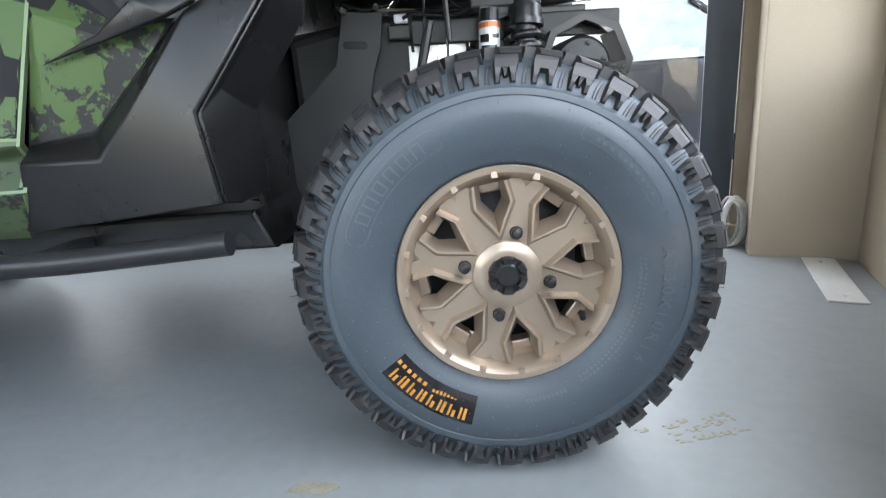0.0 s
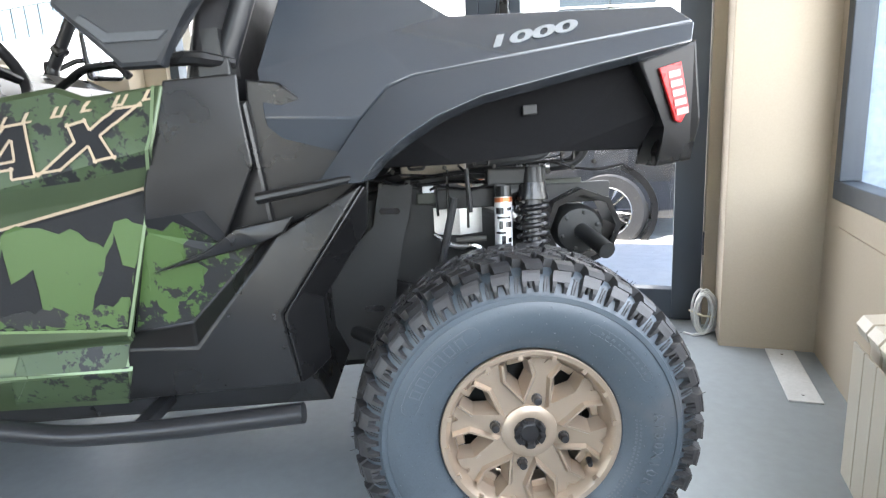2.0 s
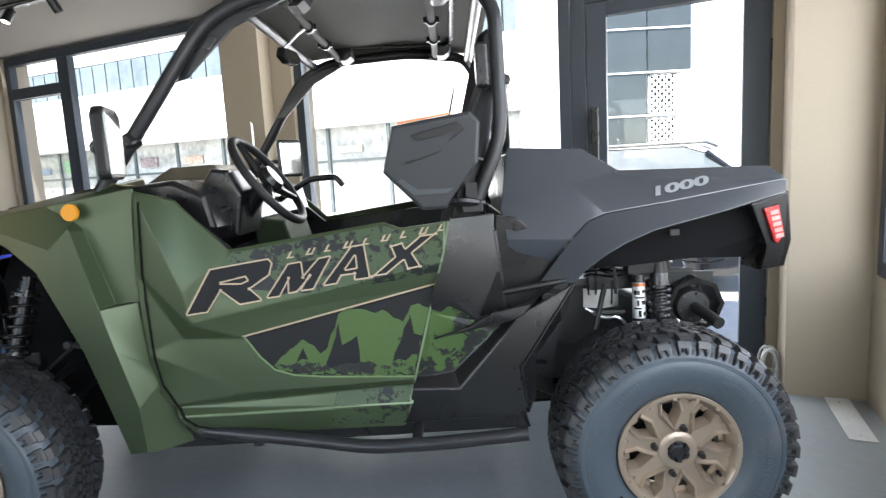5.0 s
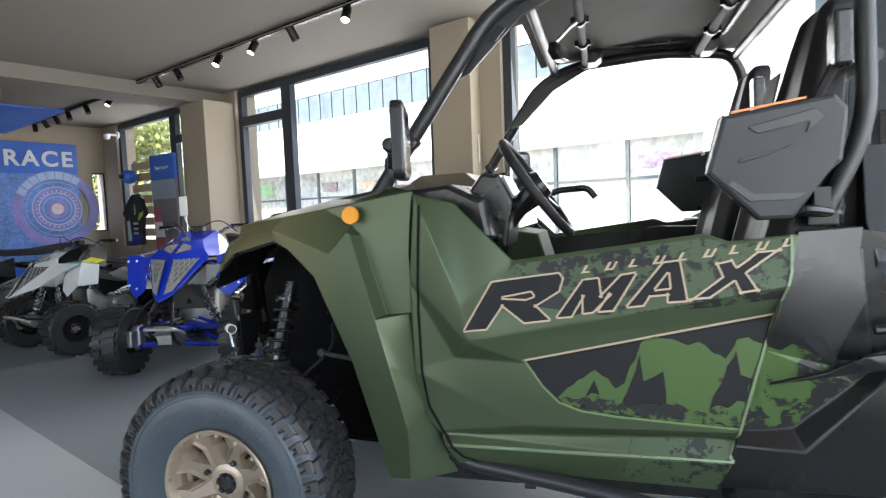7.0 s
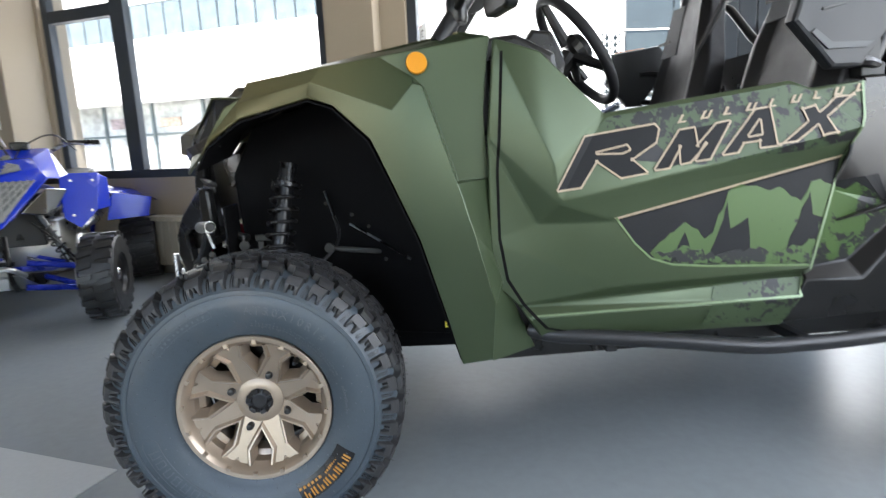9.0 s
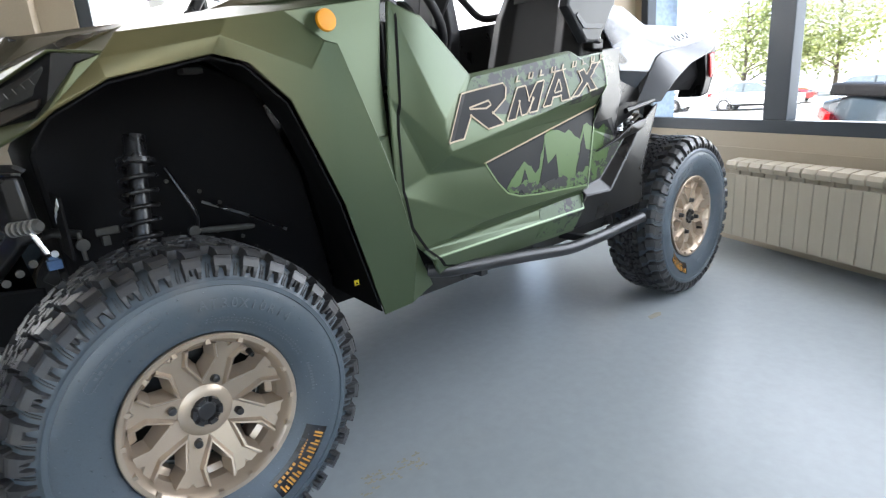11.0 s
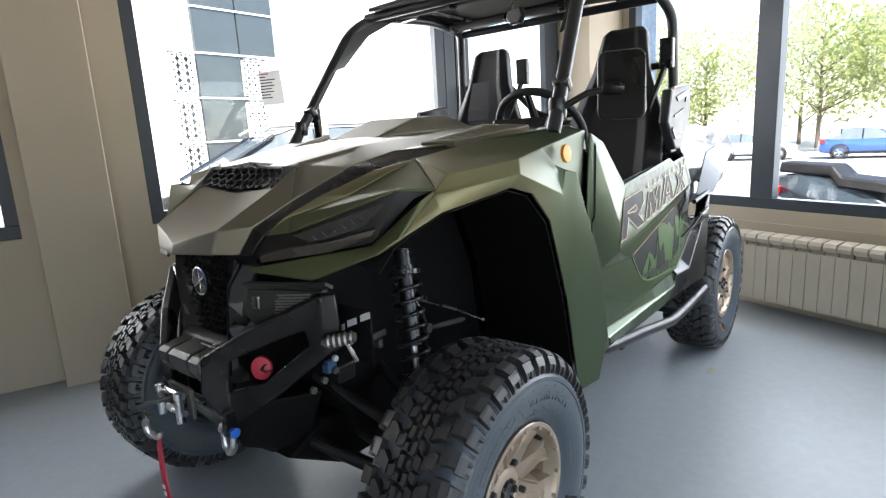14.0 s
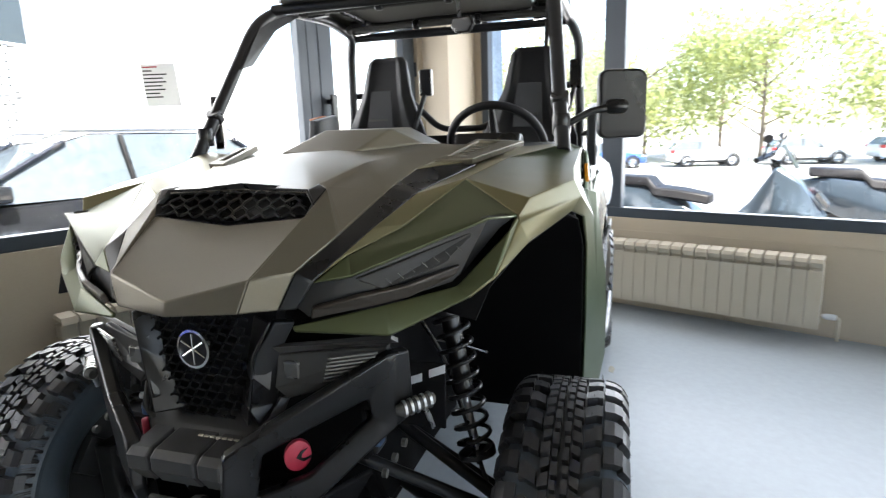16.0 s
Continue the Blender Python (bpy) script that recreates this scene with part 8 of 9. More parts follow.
        part("head_lamp", prism([(s * .12, -.76, .68), (s * .22, -.64, .81), (s * .30, -.56, .8), (s * .29, -.54, .72), (s * .20, -.62, .65)], (0, .05, -.01), .006), CHROME, q, "clear quad headlamp")
        part("tie_rod", tube([(s * .04, -.56, .40), (s * .34, -.60, .31)], .009, 8), STEEL, q)
        part("brake_disc", lathe([(0.03, -.003), (0.085, -.003), (0.085, .003), (0.03, .003)], 20, Matrix.Translation((s * .345, -.62, .265)) @ Matrix.Rotation(radians(90), 4, "Z"), True), STEEL, q)
        part("brake_calliper", box(s * .35 - .025, s * .35 + .025, -.74, -.66, .22, .34, .010), ALU, q)
        part("knuckle", box(s * .34 - .03, s * .34 + .03, -.66, -.58, .20, .37, .012), ALU, q)
        part("brake_hose", tube([(s * .36, -.68, .35), (s * .26, -.70, .50), (s * .12, -.66, .62)], .006, 6, .05), BLACK_CAP, q)
        part("bumper_bar", tube([(s * .05, -.84, .56), (s * .085, -.93, .44), (s * .075, -.90, .32), (s * .05, -.78, .25)], .014, 8, .03), BLACK, q)
        if body is WHITE_PLASTIC:
            part("nose_blade", shell([(s * .02, -.95, .58), (s * .23, -.62, .88), (s * .50, -.52, .88), (s * .36, -.62, .8), (s * .20, -.78, .66)], [(0, 1, 2, 3, 4)], .012), body, q)
            part("side_stripe", shell([(s * .255, -.44, .87), (s * .27, -.30, .92), (s * .28, -.16, .88), (s * .27, -.28, .85)], [(0, 1, 2, 3)], .004), YELLOW_FILM, q, "yellow stripe")
            part("side_stripe", shell([(s * .40, -.615, .895), (s * .50, -.54, .892), (s * .44, -.44, .892), (s * .36, -.50, .898)], [(0, 1, 2, 3)], .004), TEAL_FILM, q, "teal stripe")
    part("emblem", lathe([(0.002, -.004), (0.024, -.003), (0.024, .003)], 16, Matrix.Translation((0, -.50, .995)) @ Matrix.Rotation(radians(-62), 4, "X")), GRID_GREY, q, "small round grey badge")
    part("bumper_plate", prism([(-.06, -.905, .42), (.06, -.905, .42), (.05, -.88, .27), (-.05, -.88, .27)], (0, .012, 0), .003), ALU, q, "bare aluminium bumper plate")
    part("cross_bar", tube([(-.10, -.90, .42), (.10, -.90, .42)], .012, 8), BLACK, q)
    part("skid_plate", prism([(-.12, -.92, .36), (.12, -.92, .36), (.14, -.70, .25), (-.14, -.70, .25)], (0, .01, -.012), .003), ALU, q, "bare aluminium skid plate")
    part("radiator", box(-.13, .13, -.50, -.46, .46, .72, .006), DARKMETAL, q)
    part("engine", add_lathe(box(-.16, .16, -.32, .22, .26, .60, .03), [(0.10, -.19), (0.12, -.17), (0.12, .17), (0.10, .19)], 18, Matrix.Translation((0, .05, .38)) @ Matrix.Rotation(radians(90), 4, "Z")), ALU, q, "cast aluminium engine", 30)
    part("cylinder", box(-.09, .09, -.22, -.04, .56, .76, .01), DARKMETAL, q)
    part("exhaust", tube([(.10, -.26, .60), (.20, -.10, .50), (.20, .30, .56), (.20, .80, .70)], [.022, .024, .05, .055], 12, .06), STEEL, q)
    part("frame_tube", tube([(-.10, -.86, .38), (-.12, -.40, .30), (-.12, .40, .30), (-.10, .70, .62), (-.08, -.30, .82), (-.08, -.80, .66)], .017, 8, .06), frame_col, q)
    part("frame_tube", tube([(.10, -.86, .38), (.12, -.40, .30), (.12, .40, .30), (.10, .70, .62), (.08, -.30, .82), (.08, -.80, .66)], .017, 8, .06), frame_col, q)
    part("bumper", tube([(-.12, -.84, .34), (-.10, -.96, .40), (.10, -.96, .40), (.12, -.84, .34)], .015, 8, .04), ALU, q)
    bm = bmesh.new()
    rows = [[bm.verts.new((x, y, z)) for x, z in ((-w, h - .07), (-w * .9, h - .01), (0, h), (w * .9, h - .01), (w, h - .07))] for y, w, h in ((-.12, .10, .93), (.1, .13, .88), (.4, .15, .87), (.78, .13, .91))]
    for a, b in zip(rows, rows[1:]):
        for i in range(4):
            bm.faces.new((a[i], a[i + 1], b[i + 1], b[i]))
        bm.faces.new((a[4], a[0], b[0], b[4]))
    bm.faces.new(rows[0][::-1])
    bm.faces.new(rows[-1])
    part("seat", bm, FABRIC, q, "black quad seat", 50)
    if body is WHITE_PLASTIC:
        for s in (-1, 1):
            part("tail_panel", shell([(s * .17, .12, .80), (s * .20, .45, .74), (s * .26, .92, .90), (s * .24, .96, .93), (s * .14, .80, .90), (s * .15, .4, .86)], [(0, 1, 2, 3, 4, 5)], .012), body, q)
    part("handlebar", tube([(-.40, -.10, 1.08), (-.22, -.16, 1.08), (-.10, -.24, 1.0), (.10, -.24, 1.0), (.22, -.16, 1.08), (.40, -.10, 1.08)], .012, 8, .05), STEEL, q)
    part("steering_stem", tube([(0, -.24, .96), (0, -.50, .50)], .02, 10), DARKMETAL, q)
    part("cable", tube([(-.28, -.18, 1.03), (-.20, -.36, 1.16), (0, -.45, 1.05), (0, -.48, .80)], .005, 6, .1), BLACK_CAP, q)
    part("cable", tube([(.28, -.18, 1.03), (.22, -.38, 1.15), (.02, -.45, 1.03), (.02, -.48, .80)], .005, 6, .1), BLACK_CAP, q)
    part("gauge", box(-.05, .05, -.30, -.24, 1.04, 1.09, .008), BLACK, q)
    return q


BLUE_PLASTIC = shader("glossy_blue_plastic", (0.006, 0.035, 0.52), 0.22, 0.0, 0.06, 5.0, 200.0, 0.01, 0.001, coat=0.4)
WHITE_PLASTIC = shader("glossy_white_plastic", (0.72, 0.74, 0.75), 0.25, 0.0, 0.04, 5.0, 200.0, 0.01, 0.001, coat=0.3)
OLIVE = shader("dull_olive_plastic", (0.06, 0.07, 0.045), 0.5, 0.0, 0.1)
BLUE_FRAME = shader("blue_frame_paint", (0.01, 0.03, 0.40), 0.3, 0.2, 0.08)
GRID_GREY = shader("grey_grid_plastic", (0.16, 0.17, 0.17), 0.5, 0.0, 0.5, 60.0, 300.0, 0.4, 0.003)
GRID_BAR = shader("pale_grid_bars", (0.30, 0.30, 0.29), 0.5)
YELLOW_FILM = shader("yellow_graphic_film", (0.68, 0.66, 0.03), 0.35)
TEAL_FILM = shader("teal_graphic_film", (0.02, 0.32, 0.30), 0.35)
quad("glossy blue sport quad bike with blue suspension arms", -5.048, 0.913, 36, BLUE_PLASTIC, GRID_GREY, BLUE_FRAME, 1.02)
quad("white and black sport quad bike with a black seat", -6.616, 0.653, 7, WHITE_PLASTIC, BLACK, BLACK, .92)
quad("dull olive utility quad bike", -7.75, -.05, 14, OLIVE, BLACK, BLACK, 1.05)
mk = placed("price_tag", "small paper tag on the blue quad handlebar", "tag", -5.04, .66, 1.19, 36)
part("paper", box(-.034, .034, -.001, .001, .02, .18), PAPER, mk)
part("stem", tube([(.04, 0, -.09), (.015, 0, -.03), (0, 0, .03)], .004, 6), WHITE_PAINT, mk)


# ---------------------------------------------------------------- outside
PAVE = shader("pale_paving", (0.42, 0.41, 0.39), 0.8, 0.0, 0.12, 0.6, 12.0, 0.2, 0.01)
ASPHALT = shader("pale_sunlit_concrete", (0.30, 0.295, 0.285), 0.85, 0.0, 0.15, 0.5, 30.0, 0.2, 0.01)
RENDER_WHITE = shader("white_facade_render", (0.78, 0.78, 0.76), 0.8, 0.0, 0.04, 0.5, 10.0, 0.05, 0.01)
DARKGLASS = shader("dark_facade_glass", (0.11, 0.135, 0.145), 0.10, 0.0, 0.3, 0.4, 3.0, 0.0)
SHOPGLASS = shader("pale_shop_glass", (0.42, 0.43, 0.42), 0.12, 0.0, 0.5, 1.2, 5.0, 0.0)
# one sheet of ground: level at the shop, falling to the lower car park
bm = bmesh.new()
us, vs = (-400, -60, -12, 4.5, 8, 14, 20, 60, 400), (-400, -60, -10, 10, 60, 400)
grid = [[bm.verts.new(ROOM @ Vector((u, v, -.14 if u < 5 else (-.25 if u < 10 else (-.55 if u < 15 else -1.07))))) for v in vs] for u in us]
for q, w in zip(grid, grid[1:]):
    for i in range(len(vs) - 1):
        bm.faces.new((q[i], w[i], w[i + 1], q[i + 1]))
tagged(part("ground", bm, ASPHALT), "pale sunlit concrete yard", "ground", "", "structure")
bm = box(-16, 3.0, WIN + .26, WIN + 3.9, -.13, -.02)
add_box(bm, RIGHT + .32, RIGHT + 2.6, -9, WIN + .25, -.13, -.02)
setting("pavement", bm, PAVE, label="pale paved walk along the shop front", category="pavement")

setting("trim", box(RIGHT + .075, RIGHT + .30, 1.478, 1.487, SILL_EAST, 2.45), shader("blue_grey_outer_render", (0.24, 0.31, 0.39), 0.8, 0.0, 0.3, 5.0, 40.0, 0.4, 0.01), label="rough blue-grey rendered outer reveal of the window", category="trim")

# the building across the street
fac = tagged(new("white_building"), "long white commercial building with glazed shop fronts across the street", "building")
fac.matrix_basis = ROOM @ Matrix.Translation((-9.0, 14.0, -.13))
part("wall", box(-22, 9.5, 0, 8, 3.15, 5.2), RENDER_WHITE, fac)
part("upper_wall", box(-22, 9.5, .6, 8, 6.5, 11.5), RENDER_WHITE, fac)
part("plinth", box(-22, 9.5, .3, 8, 0, .35), RENDER_WHITE, fac)
part("slab_edge", box(-22, 9.5, -.6, 0.0, 3.05, 3.3), RENDER_WHITE, fac)
rnd = random.Random(7)
for i in range(14):
    x = -22 + i * 2.25
    pn = part("shop_window", box(x + .06, x + 2.19, .30, .36, .36, 3.1), SHOPGLASS, fac)
    part("window_post", box(x - .05, x + .05, .22, .36, .3, 3.1), DARKGLASS, fac)
    part("window_rail", box(x + .05, x + 2.2, .24, .34, 1.95, 2.03), DARKGLASS, fac)
    if rnd.random() < .8:
        w = rnd.uniform(.6, 1.4)
        part("shop_sign", box(x + .3, x + .3 + w, .22, .29, 2.25, 2.25 + rnd.uniform(.2, .5)), shader("shop_sign_print_%d" % i, (rnd.uniform(.25, .6), rnd.uniform(.2, .5), rnd.uniform(.15, .5)), .5, 0, .5, 3.0, 12.0), fac)
    for j in range(3):
        part("upper_window", box(x + j * .75 + .03, x + j * .75 + .72, .58, .64, 5.25, 6.45), DARKGLASS, fac)
part("roof", box(-22.3, 9.8, -.2, 8.3, 11.5, 11.7), RENDER_WHITE, fac)
tower = tagged(new("lattice_building"), "white building with a glazed strip and white pierced lattice panels", "building")
tower.matrix_basis = Matrix.Translation((1.52, 9.03, -.13))
part("core", box(-.06, 7, .10, 6, 0, 11), RENDER_WHITE, tower)
TOWERGLASS = shader("grey_tower_glass", (0.045, 0.055, 0.058), 0.12, 0.0, 0.25, 0.5, 3.0, 0.0)


def lattice(x, z, w, h):
    """One pierced panel: a frame filled with rings, over a dark backing."""
    bm = bmesh.new()
    for z0, z1, x0, x1 in ((z, z + .03, x, x + w), (z + h - .03, z + h, x, x + w), (z, z + h, x, x + .03), (z, z + h, x + w - .03, x + w)):
        add_box(bm, x0, x1, .02, .06, z0, z1)
    nx, nz = int(w / .12), int(h / .12)
    for a in range(nx):
        for b in range(nz):
            add_lathe(bm, [(.030, -.02), (.062, -.02), (.062, .02), (.030, .02)], 6, Matrix.Translation((x + w * (a + .5) / nx, .04, z + h * (b + .5) / nz)), True)
    tagged(part("lattice_panel", bm, RENDER_WHITE, tower, "white pierced lattice panel"), kind="stuff")
    part("panel_shade", box(x + .01, x + w - .01, .085, .097, z + .01, z + h - .01), TOWERGLASS, tower)


for z, h in ((.75, .72), (1.47, .75), (2.30, .72)):
    lattice(.18, z, .46, h)
for j in range(10):
    z = .73 + j * .77
    part("glazing", box(.68, 1.52, .02, .095, z, z + .74), TOWERGLASS, tower)
    part("glazing_bar", box(.66, 2.34, .0, .09, z - .03, z), RENDER_WHITE, tower)
    if j in (1, 2):
        lattice(1.56, z, .50, .72)
    else:
        part("glazing", box(1.55, 2.32, .02, .095, z, z + .74), TOWERGLASS, tower)
part("roof", box(-.2, 7.2, -.1, 6.2, 11, 11.2), RENDER_WHITE, tower)


# parked cars
def car(label, u, v, turn, paint, estate=True, group="parked cars", scale=1.0):
    c = thing("car", label, "car", ROOM @ Matrix.Translation((u, v, -.13 if u < 10 else -1.06)) @ Matrix.Rotation(radians(turn), 4, "Z") @ Matrix.Scale(scale, 4), group)
    # forward is -x; sections across the car from low to high
    def sec(x, pts):
        return [(x, y, z) for y, z in pts] + [(x, -y, z) for y, z in pts[::-1]]
    secs = [(-2.2, .62, .40, .66), (-2.12, .78, .30, .74), (-1.5, .88, .26, .86), (-.95, .90, .25, .96), (0, .91, .25, .98), (1.2, .91, .25, 1.0), (1.9, .88, .28, 1.02), (2.18, .78, .34, .98), (2.25, .66, .45, .80)]
    if estate:
        secs = [(x if x < 1 else x - .2, w, lo, hi) for x, w, lo, hi in secs]
    bm = bmesh.new()
    rows = [[bm.verts.new(p) for p in sec(x, [(w * .92, lo), (w, lo + .16), (w, hi - .16), (w * .94, hi - .03), (w * .6, hi)])] for x, w, lo, hi in secs]
    for a, b in zip(rows, rows[1:]):
        for i in range(10):
            bm.faces.new((a[i], a[(i + 1) % 10], b[(i + 1) % 10], b[i]))
    bm.faces.new(rows[0])
    bm.faces.new(rows[-1][::-1])
    body = part("body", bm, paint, c, "", 35)
    roof_end = 1.75 if estate else 1.25
    nose = .25 if estate else 0.0
    g = [(-1.05 + nose, .80, .97), (-.25 + nose, .66, 1.40), (.2, .66, 1.46), (1.3, .65, 1.45), (roof_end - .25, .64, 1.38), (roof_end + (.18 if estate else .55), .76, 1.0)]
    bm = bmesh.new()
    top = [[bm.verts.new((x, y * s, z)) for s in (1, -1)] for x, y, z in g]
    low = [[bm.verts.new((x, .86 * s, .96)) for s in (1, -1)] for x, y, z in g]
    for a, b, p, q in zip(top, top[1:], low, low[1:]):
        bm.faces.new((a[0], b[0], b[1], a[1]))
        bm.faces.new((a[0], p[0], q[0], b[0]))
        bm.faces.new((a[1], b[1], q[1], p[1]))
    part("glasshouse", bm, CARGLASS, c, "", 30)
    bm = shell([(x, y * .97, z + .012) for x, y, z in g[1:5]] + [(x, -y * .97, z + .012) for x, y, z in g[1:5]], [(i, i + 1, i + 5, i + 4) for i in range(3)], .02)
    part("roof", bm, paint, c, "", 40)
    for s in (-1, 1):
        for k, (x, y, z) in enumerate(((-1.05 + nose, .80, .97), (.42, .70, 1.45), (roof_end + .1, .74, 1.1))):
            x2, y2, z2 = ((-.25 + nose, .665, 1.41), (.45, .84, .97), (roof_end - .25, .65, 1.40))[k]
            part("pillar", tube([(x, s * (y + .01), z), (x2, s * (y2 + .012), z2)], .024, 6), paint if k != 1 else BLACK, c)
        part("roof_rail", tube([(-.1, s * .62, 1.45), (.0, s * .62, 1.50), (1.5, s * .60, 1.49), (1.6, s * .60, 1.44)], .016, 6), ALU, c)
        part("door_mirror", box(-.86 + nose, -.72 + nose, s * .93 - .09, s * .93 + .09, .98, 1.11, .03), paint, c)
        part("tail_lamp", box(1.98 - .8 * nose, 2.22 - .8 * nose, min(s * .62, s * .88), max(s * .62, s * .88), .80, .98, .03), LENS_RED, c)
        part("head_lamp", box(-2.16, -1.86, min(s * .55, s * .84), max(s * .55, s * .84), .62, .76, .03), CHROME, c)
        part("sill_trim", box(-1.1, 1.2, s * .90 - .02, s * .90 + .02, .25, .36, .01), BLACK, c)
        for x in (-1.35, 1.12 if estate else 1.35):
            m = Matrix.Translation((x, s * .80, .34))
            ty = part("wheel", lathe([(.21, -.12), (.30, -.12), (.335, -.08), (.34, 0), (.335, .08), (.30, .12), (.21, .12)], 32, m, True), RUBBER, c, "", 35)
            part("wheel_arch", lathe([(.36, -.10), (.41, -.10), (.41, .13), (.36, .13)], 28, m, True), BLACK, c)
            bm = bmesh.new()
            add_lathe(bm, [(.20, -.11), (.215, -.12), (.215, .12), (.20, .11)], 28, m, True)
            add_lathe(bm, [(.02, -.08), (.05, -.08), (.05, .08), (.02, .08)], 14, m, True)
            for k in range(10):
                a = radians(k * 36 + (6 if k % 2 else -6))
                add_tube(bm, [Vector((x + .04 * math.cos(a), s * .80 + s * .085, .34 + .04 * math.sin(a))), Vector((x + .205 * math.cos(a), s * .80 + s * .10, .34 + .205 * math.sin(a)))], .013, 5)
            part("rim", bm, CHROME, ty, "bright alloy rim", 35)
            part("brake_disc", lathe([(.03, -.03), (.15, -.03), (.15, .03), (.03, .03)], 20, m, True), DARKMETAL, ty)
    return c


REDCAR = shader("red_car_paint", (0.30, 0.03, 0.03), 0.2, 0.3, 0.05, 2.0, 50.0, 0.0, coat=1.0)
CARGLASS = shader("tinted_car_glass", (0.10, 0.12, 0.13), 0.05, 0.0, 0.2, 2.0, 10.0, 0.0, spec=0.5)
BLACKCAR = shader("black_car_paint", (0.02, 0.022, 0.026), 0.15, 0.3, 0.06, 2.0, 50.0, 0.0, coat=1.0)
SILVERCAR = shader("silver_car_paint", (0.55, 0.56, 0.57), 0.22, 0.5, 0.05, 2.0, 50.0, 0.0, coat=1.0)
BLUECAR = shader("blue_car_paint", (0.03, 0.09, 0.28), 0.2, 0.3, 0.05, 2.0, 50.0, 0.0, coat=1.0)
car("glossy black estate car parked along the shop front", -1.35, 4.95, 0, BLACKCAR, True, "parked cars", 1.04)
car("blue hatchback parked across the yard", 30.2, 12.8, 119, BLUECAR, False)
for u, v, p in ((27.6, 17.5, WHITE_PLASTIC), (24.5, 22.2, WHITE_PLASTIC), (21.9, 27.0, SILVERCAR), (32.9, 8.0, WHITE_PLASTIC), (35.5, 3.2, SILVERCAR), (38, -1.6, WHITE_PLASTIC)):
    car("pale car parked across the yard", u, v, 119, p, u > 26)
car("red car parked behind the pale cars", 29.0, 25.0, 119, REDCAR)


# motor scooters by the window
def scooter(label, u, v, turn, paint):
    s = thing("scooter", label, "scooter", ROOM @ Matrix.Translation((u, v, -.02)) @ Matrix.Rotation(radians(turn), 4, "Z"), "parked scooters")
    for x in (-.68, .62):
        m = Matrix.Translation((x, 0, .27))
        w = part("wheel", lathe([(.16, -.05), (.24, -.06), (.27, -.02), (.27, .02), (.24, .06), (.16, .05)], 24, m, True), RUBBER, s, "", 35)
        part("rim", lathe([(.03, -.04), (.165, -.045), (.165, .045), (.03, .04)], 18, m, True), ALU, w)
    bm = bmesh.new()
    rows = []
    for x, wv, lo, hi in ((-.80, .07, .48, .60), (-.62, .16, .40, .86), (-.45, .22, .34, .98), (-.28, .16, .28, .70), (-.05, .17, .26, .46), (.15, .19, .28, .62), (.45, .20, .36, .78), (.75, .16, .50, .82), (1.0, .06, .66, .78)):
        rows.append([bm.verts.new((x, y * wv, z)) for y, z in ((-.8, lo), (-1, (lo + hi) / 2), (-.7, hi), (.7, hi), (1, (lo + hi) / 2), (.8, lo))])
    for a, b in zip(rows, rows[1:]):
        for i in range(6):
            bm.faces.new((a[i], a[(i + 1) % 6], b[(i + 1) % 6], b[i]))
    bm.faces.new(rows[0])
    bm.faces.new(rows[-1][::-1])
    softened(part("fairing", bm, paint, s, "", 40), .015)
    bm = bmesh.new()
    rows = [[bm.verts.new((x, y, z)) for y, z in ((-w, h - .08), (-w * .8, h), (w * .8, h), (w, h - .08))] for x, w, h in ((.02, .12, .74), (.25, .17, .78), (.45, .17, .80), (.52, .15, .88), (.92, .11, .90))]
    for a, b in zip(rows, rows[1:]):
        for i in range(4):
            bm.faces.new((a[i], a[(i + 1) % 4], b[(i + 1) % 4], b[i]))
    bm.faces.new(rows[0])
    bm.faces.new(rows[-1][::-1])
    softened(part("seat", bm, FABRIC, s, "", 40), .015)
    part("handlebar", tube([(-.34, -.34, 1.04), (-.40, -.12, 1.08), (-.42, .12, 1.08), (-.34, .34, 1.04)], .02, 8, .05), BLACK, s)
    part("fork", tube([(-.42, 0, 1.0), (-.66, 0, .30)], .035, 8), BLACK, s)
    part("windscreen", shell([(-.58, -.12, .96), (-.58, .12, .96), (-.47, .09, 1.14), (-.47, -.09, 1.14)], [(0, 1, 2, 3)], .006), BLACK, s)
    for y in (-.30, .30):
        part("mirror", tube([(-.38, y, 1.06), (-.42, y * 1.25, 1.18), (-.42, y * 1.4, 1.20)], [.008, .010, .035], 8), BLACK, s)
    part("head_lamp", prism([(-.80, -.08, .66), (-.72, -.12, .76), (-.72, .12, .76), (-.80, .08, .66)], (-.01, 0, .03)), CHROME, s)
    part("tail_lamp", prism([(.90, -.15, .70), (1.0, -.07, .74), (1.0, .07, .74), (.90, .15, .70), (.92, .14, .64), (1.01, .06, .68), (1.01, -.06, .68), (.92, -.14, .64)][:4], (.012, 0, -.06)), LENS_RED, s, "red tail lamp")
    part("number_plate", box(1.0, 1.012, -.09, .09, .50, .62, .003), WHITE_PAINT, s)
    part("side_stand", tube([(0, .16, .28), (.05, .28, .01)], .012, 6), DARKMETAL, s)
    return s


BLUEGREY = shader("blue_grey_scooter_paint", (0.045, 0.065, 0.085), 0.3, 0.2, 0.06, 3.0, 80.0, 0.0, coat=0.8)
for i, (u, v, t, p) in enumerate(((2.02, -.06, 92, BLUEGREY), (2.25, -2.35, 80, BLACKCAR), (3.3, -1.5, 100, BLUEGREY))):
    scooter("blue-grey scooter parked along the window" if p is BLUEGREY else "dark scooter parked along the window", u, v, t, p)

# trees along the yard
LEAF = shader("sunlit_leaves", (0.22, 0.25, 0.115), 0.5, 0.0, 0.45, .8, 20.0, 0.0)
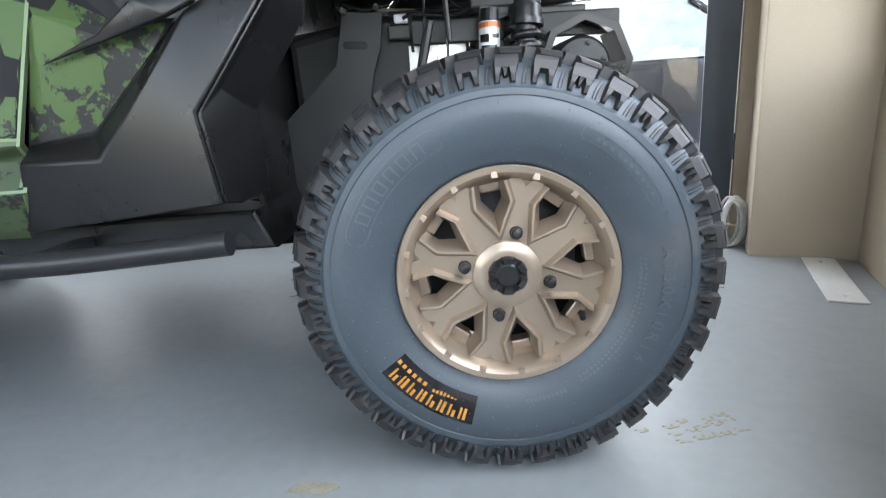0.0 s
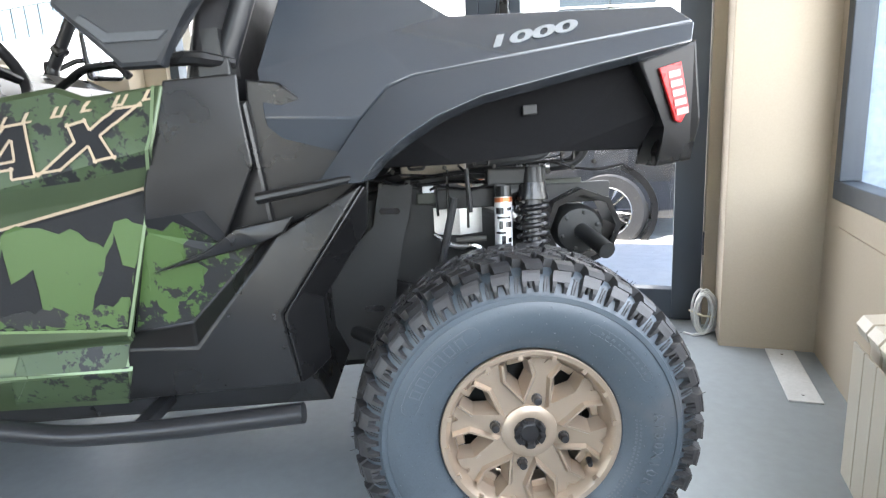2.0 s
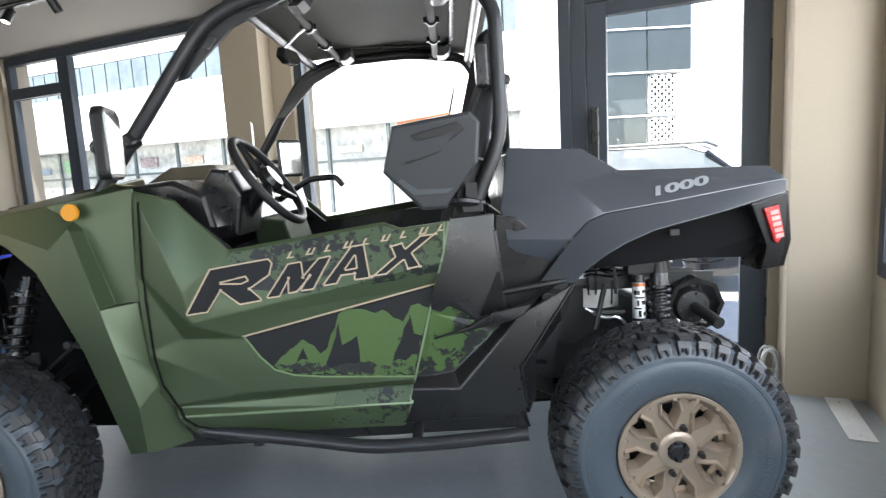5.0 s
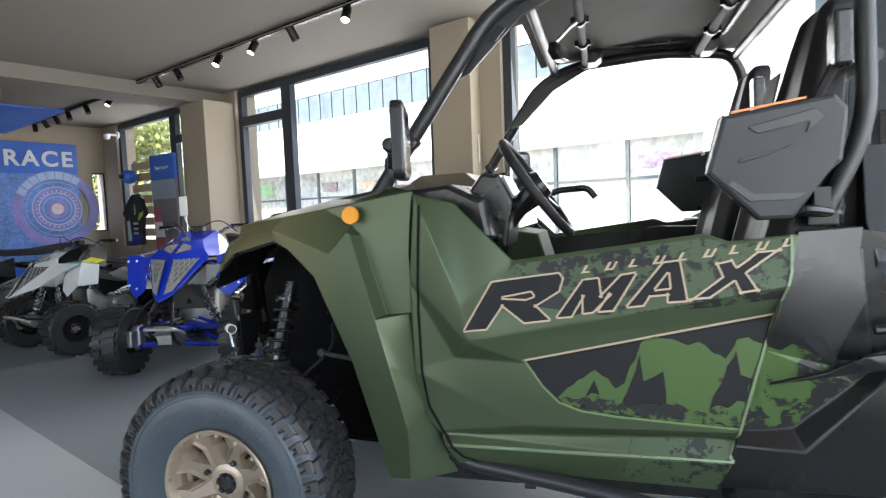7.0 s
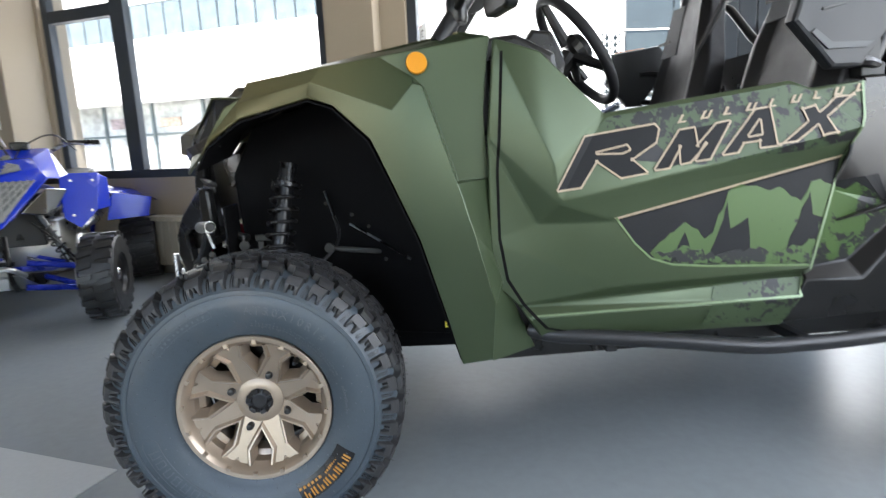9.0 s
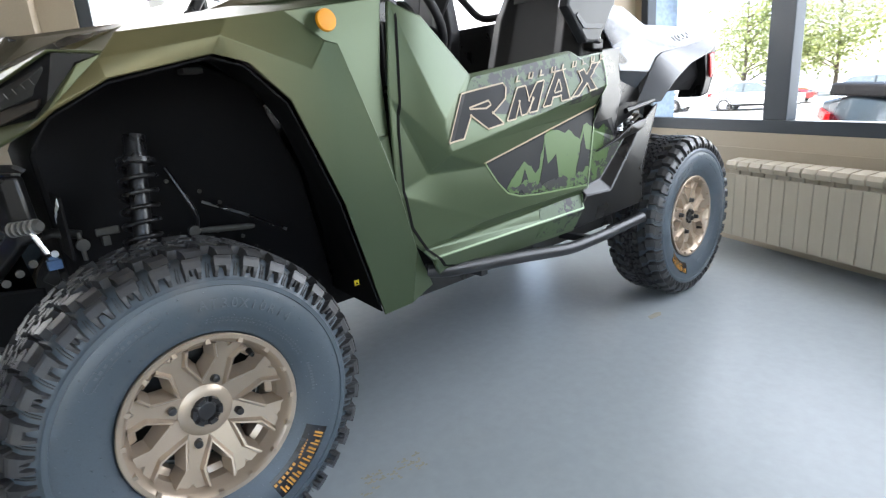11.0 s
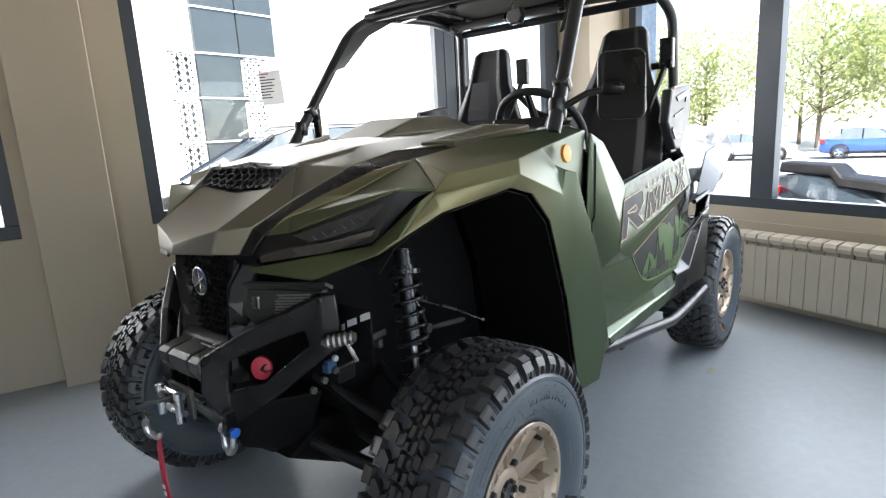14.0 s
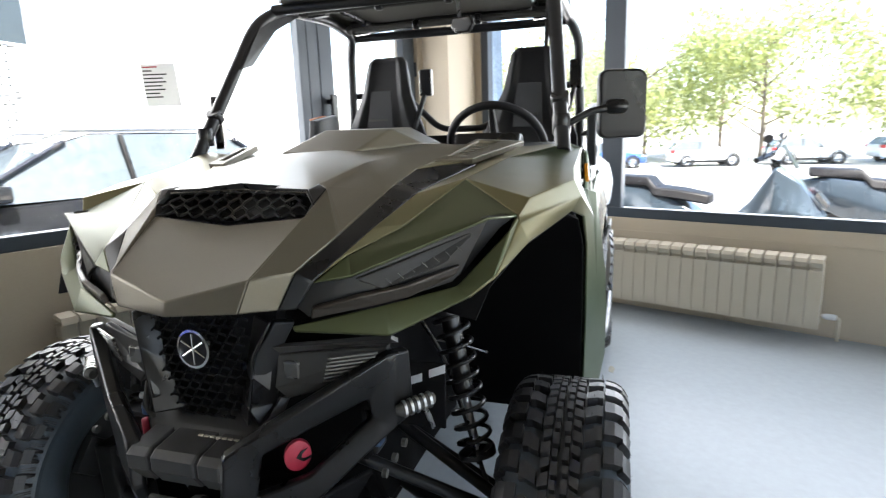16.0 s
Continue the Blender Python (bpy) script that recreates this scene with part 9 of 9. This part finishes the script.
# leaves let part of the light through
lt = LEAF.node_tree
lo_, lp = next(n for n in lt.nodes if n.type == "OUTPUT_MATERIAL"), next(n for n in lt.nodes if n.type == "BSDF_PRINCIPLED")
lm, ltr = lt.nodes.new("ShaderNodeMixShader"), lt.nodes.new("ShaderNodeBsdfTranslucent")
ltr.inputs[0].default_value = (0.46, 0.50, 0.19, 1)
lm.inputs[0].default_value = 0.5
lt.links.new(lp.outputs[0], lm.inputs[1])
lt.links.new(ltr.outputs[0], lm.inputs[2])
lt.links.new(lm.outputs[0], lo_.inputs[0])
BARK = shader("grey_brown_bark", (0.14, 0.11, 0.08), 0.9, 0.0, 0.3, 6.0, 30.0, 0.4, 0.02)


def tree(u, v, h, r, seed, label):
    t = thing("tree", label, "tree", ROOM @ Matrix.Translation((u, v, -.14 if u < 5 else -1.08)), "trees along the yard")
    g = random.Random(seed)
    bm = tube([(0, 0, 0), (.05, 0, h * .3), (-.03, .05, h * .5), (.06, .02, h * .8)], [.16, .12, .09, .04], 8)
    tips = []
    for k in range(16):
        a, z = g.uniform(0, 6.28), g.uniform(.10, .68) * h
        e = Vector((math.cos(a) * r * g.uniform(.5, .85), math.sin(a) * r * g.uniform(.5, .85), z + h * g.uniform(.08, .28)))
        add_tube(bm, [(0, 0, z), e * .5 + Vector((0, 0, z * .5 + .1)), e], [.06, .04, .015], 6)
        tips.append(e)
    part("trunk", bm, BARK, t)
    verts, faces = [], []
    for k in range(5200):
        c = g.choice(tips)
        p = c + Vector((g.gauss(0, .30), g.gauss(0, .30), g.gauss(0, .24))) * r * .8
        s = g.uniform(.10, .24)
        ax = Vector((g.uniform(-1, 1), g.uniform(-1, 1), g.uniform(-.6, .6))).normalized()
        bx = ax.orthogonal().normalized()
        bx.rotate(Matrix.Rotation(g.uniform(0, 6.28), 3, ax))
        n = len(verts)
        verts += [p - bx * s, p + ax * s * .5, p + bx * s, p - ax * s * .5]
        faces.append((n, n + 1, n + 2, n + 3))
    me = bpy.data.meshes.new("crown")
    me.from_pydata([tuple(v) for v in verts], [], faces)
    me.materials.append(LEAF)
    o = new("crown", me)
    o.parent = t
    tagged(o, "many small sunlit green leaves", kind="stuff")
    return t


for i, (u, v, h, r) in enumerate(((38, 28, 9, 4.0), (39, 20, 11, 4.6), (37, 13, 8.5, 4.0), (38.5, 6, 10.5, 4.4), (37, -1, 8, 3.8), (39, -8, 7, 3.6), (36, 34, 9, 4.2), (44, 24, 14, 5.4), (45, 10, 13, 5.2))):
    tree(u, v, h, r, 20 + i, "leafy green tree along the lower car park")
for i, (u, v, h, r) in enumerate(((-27, 9.5, 6, 2.6), (-30, 5, 7, 3.0))):
    tree(u, v, h, r, 40 + i, "leafy green tree at the end of the street")
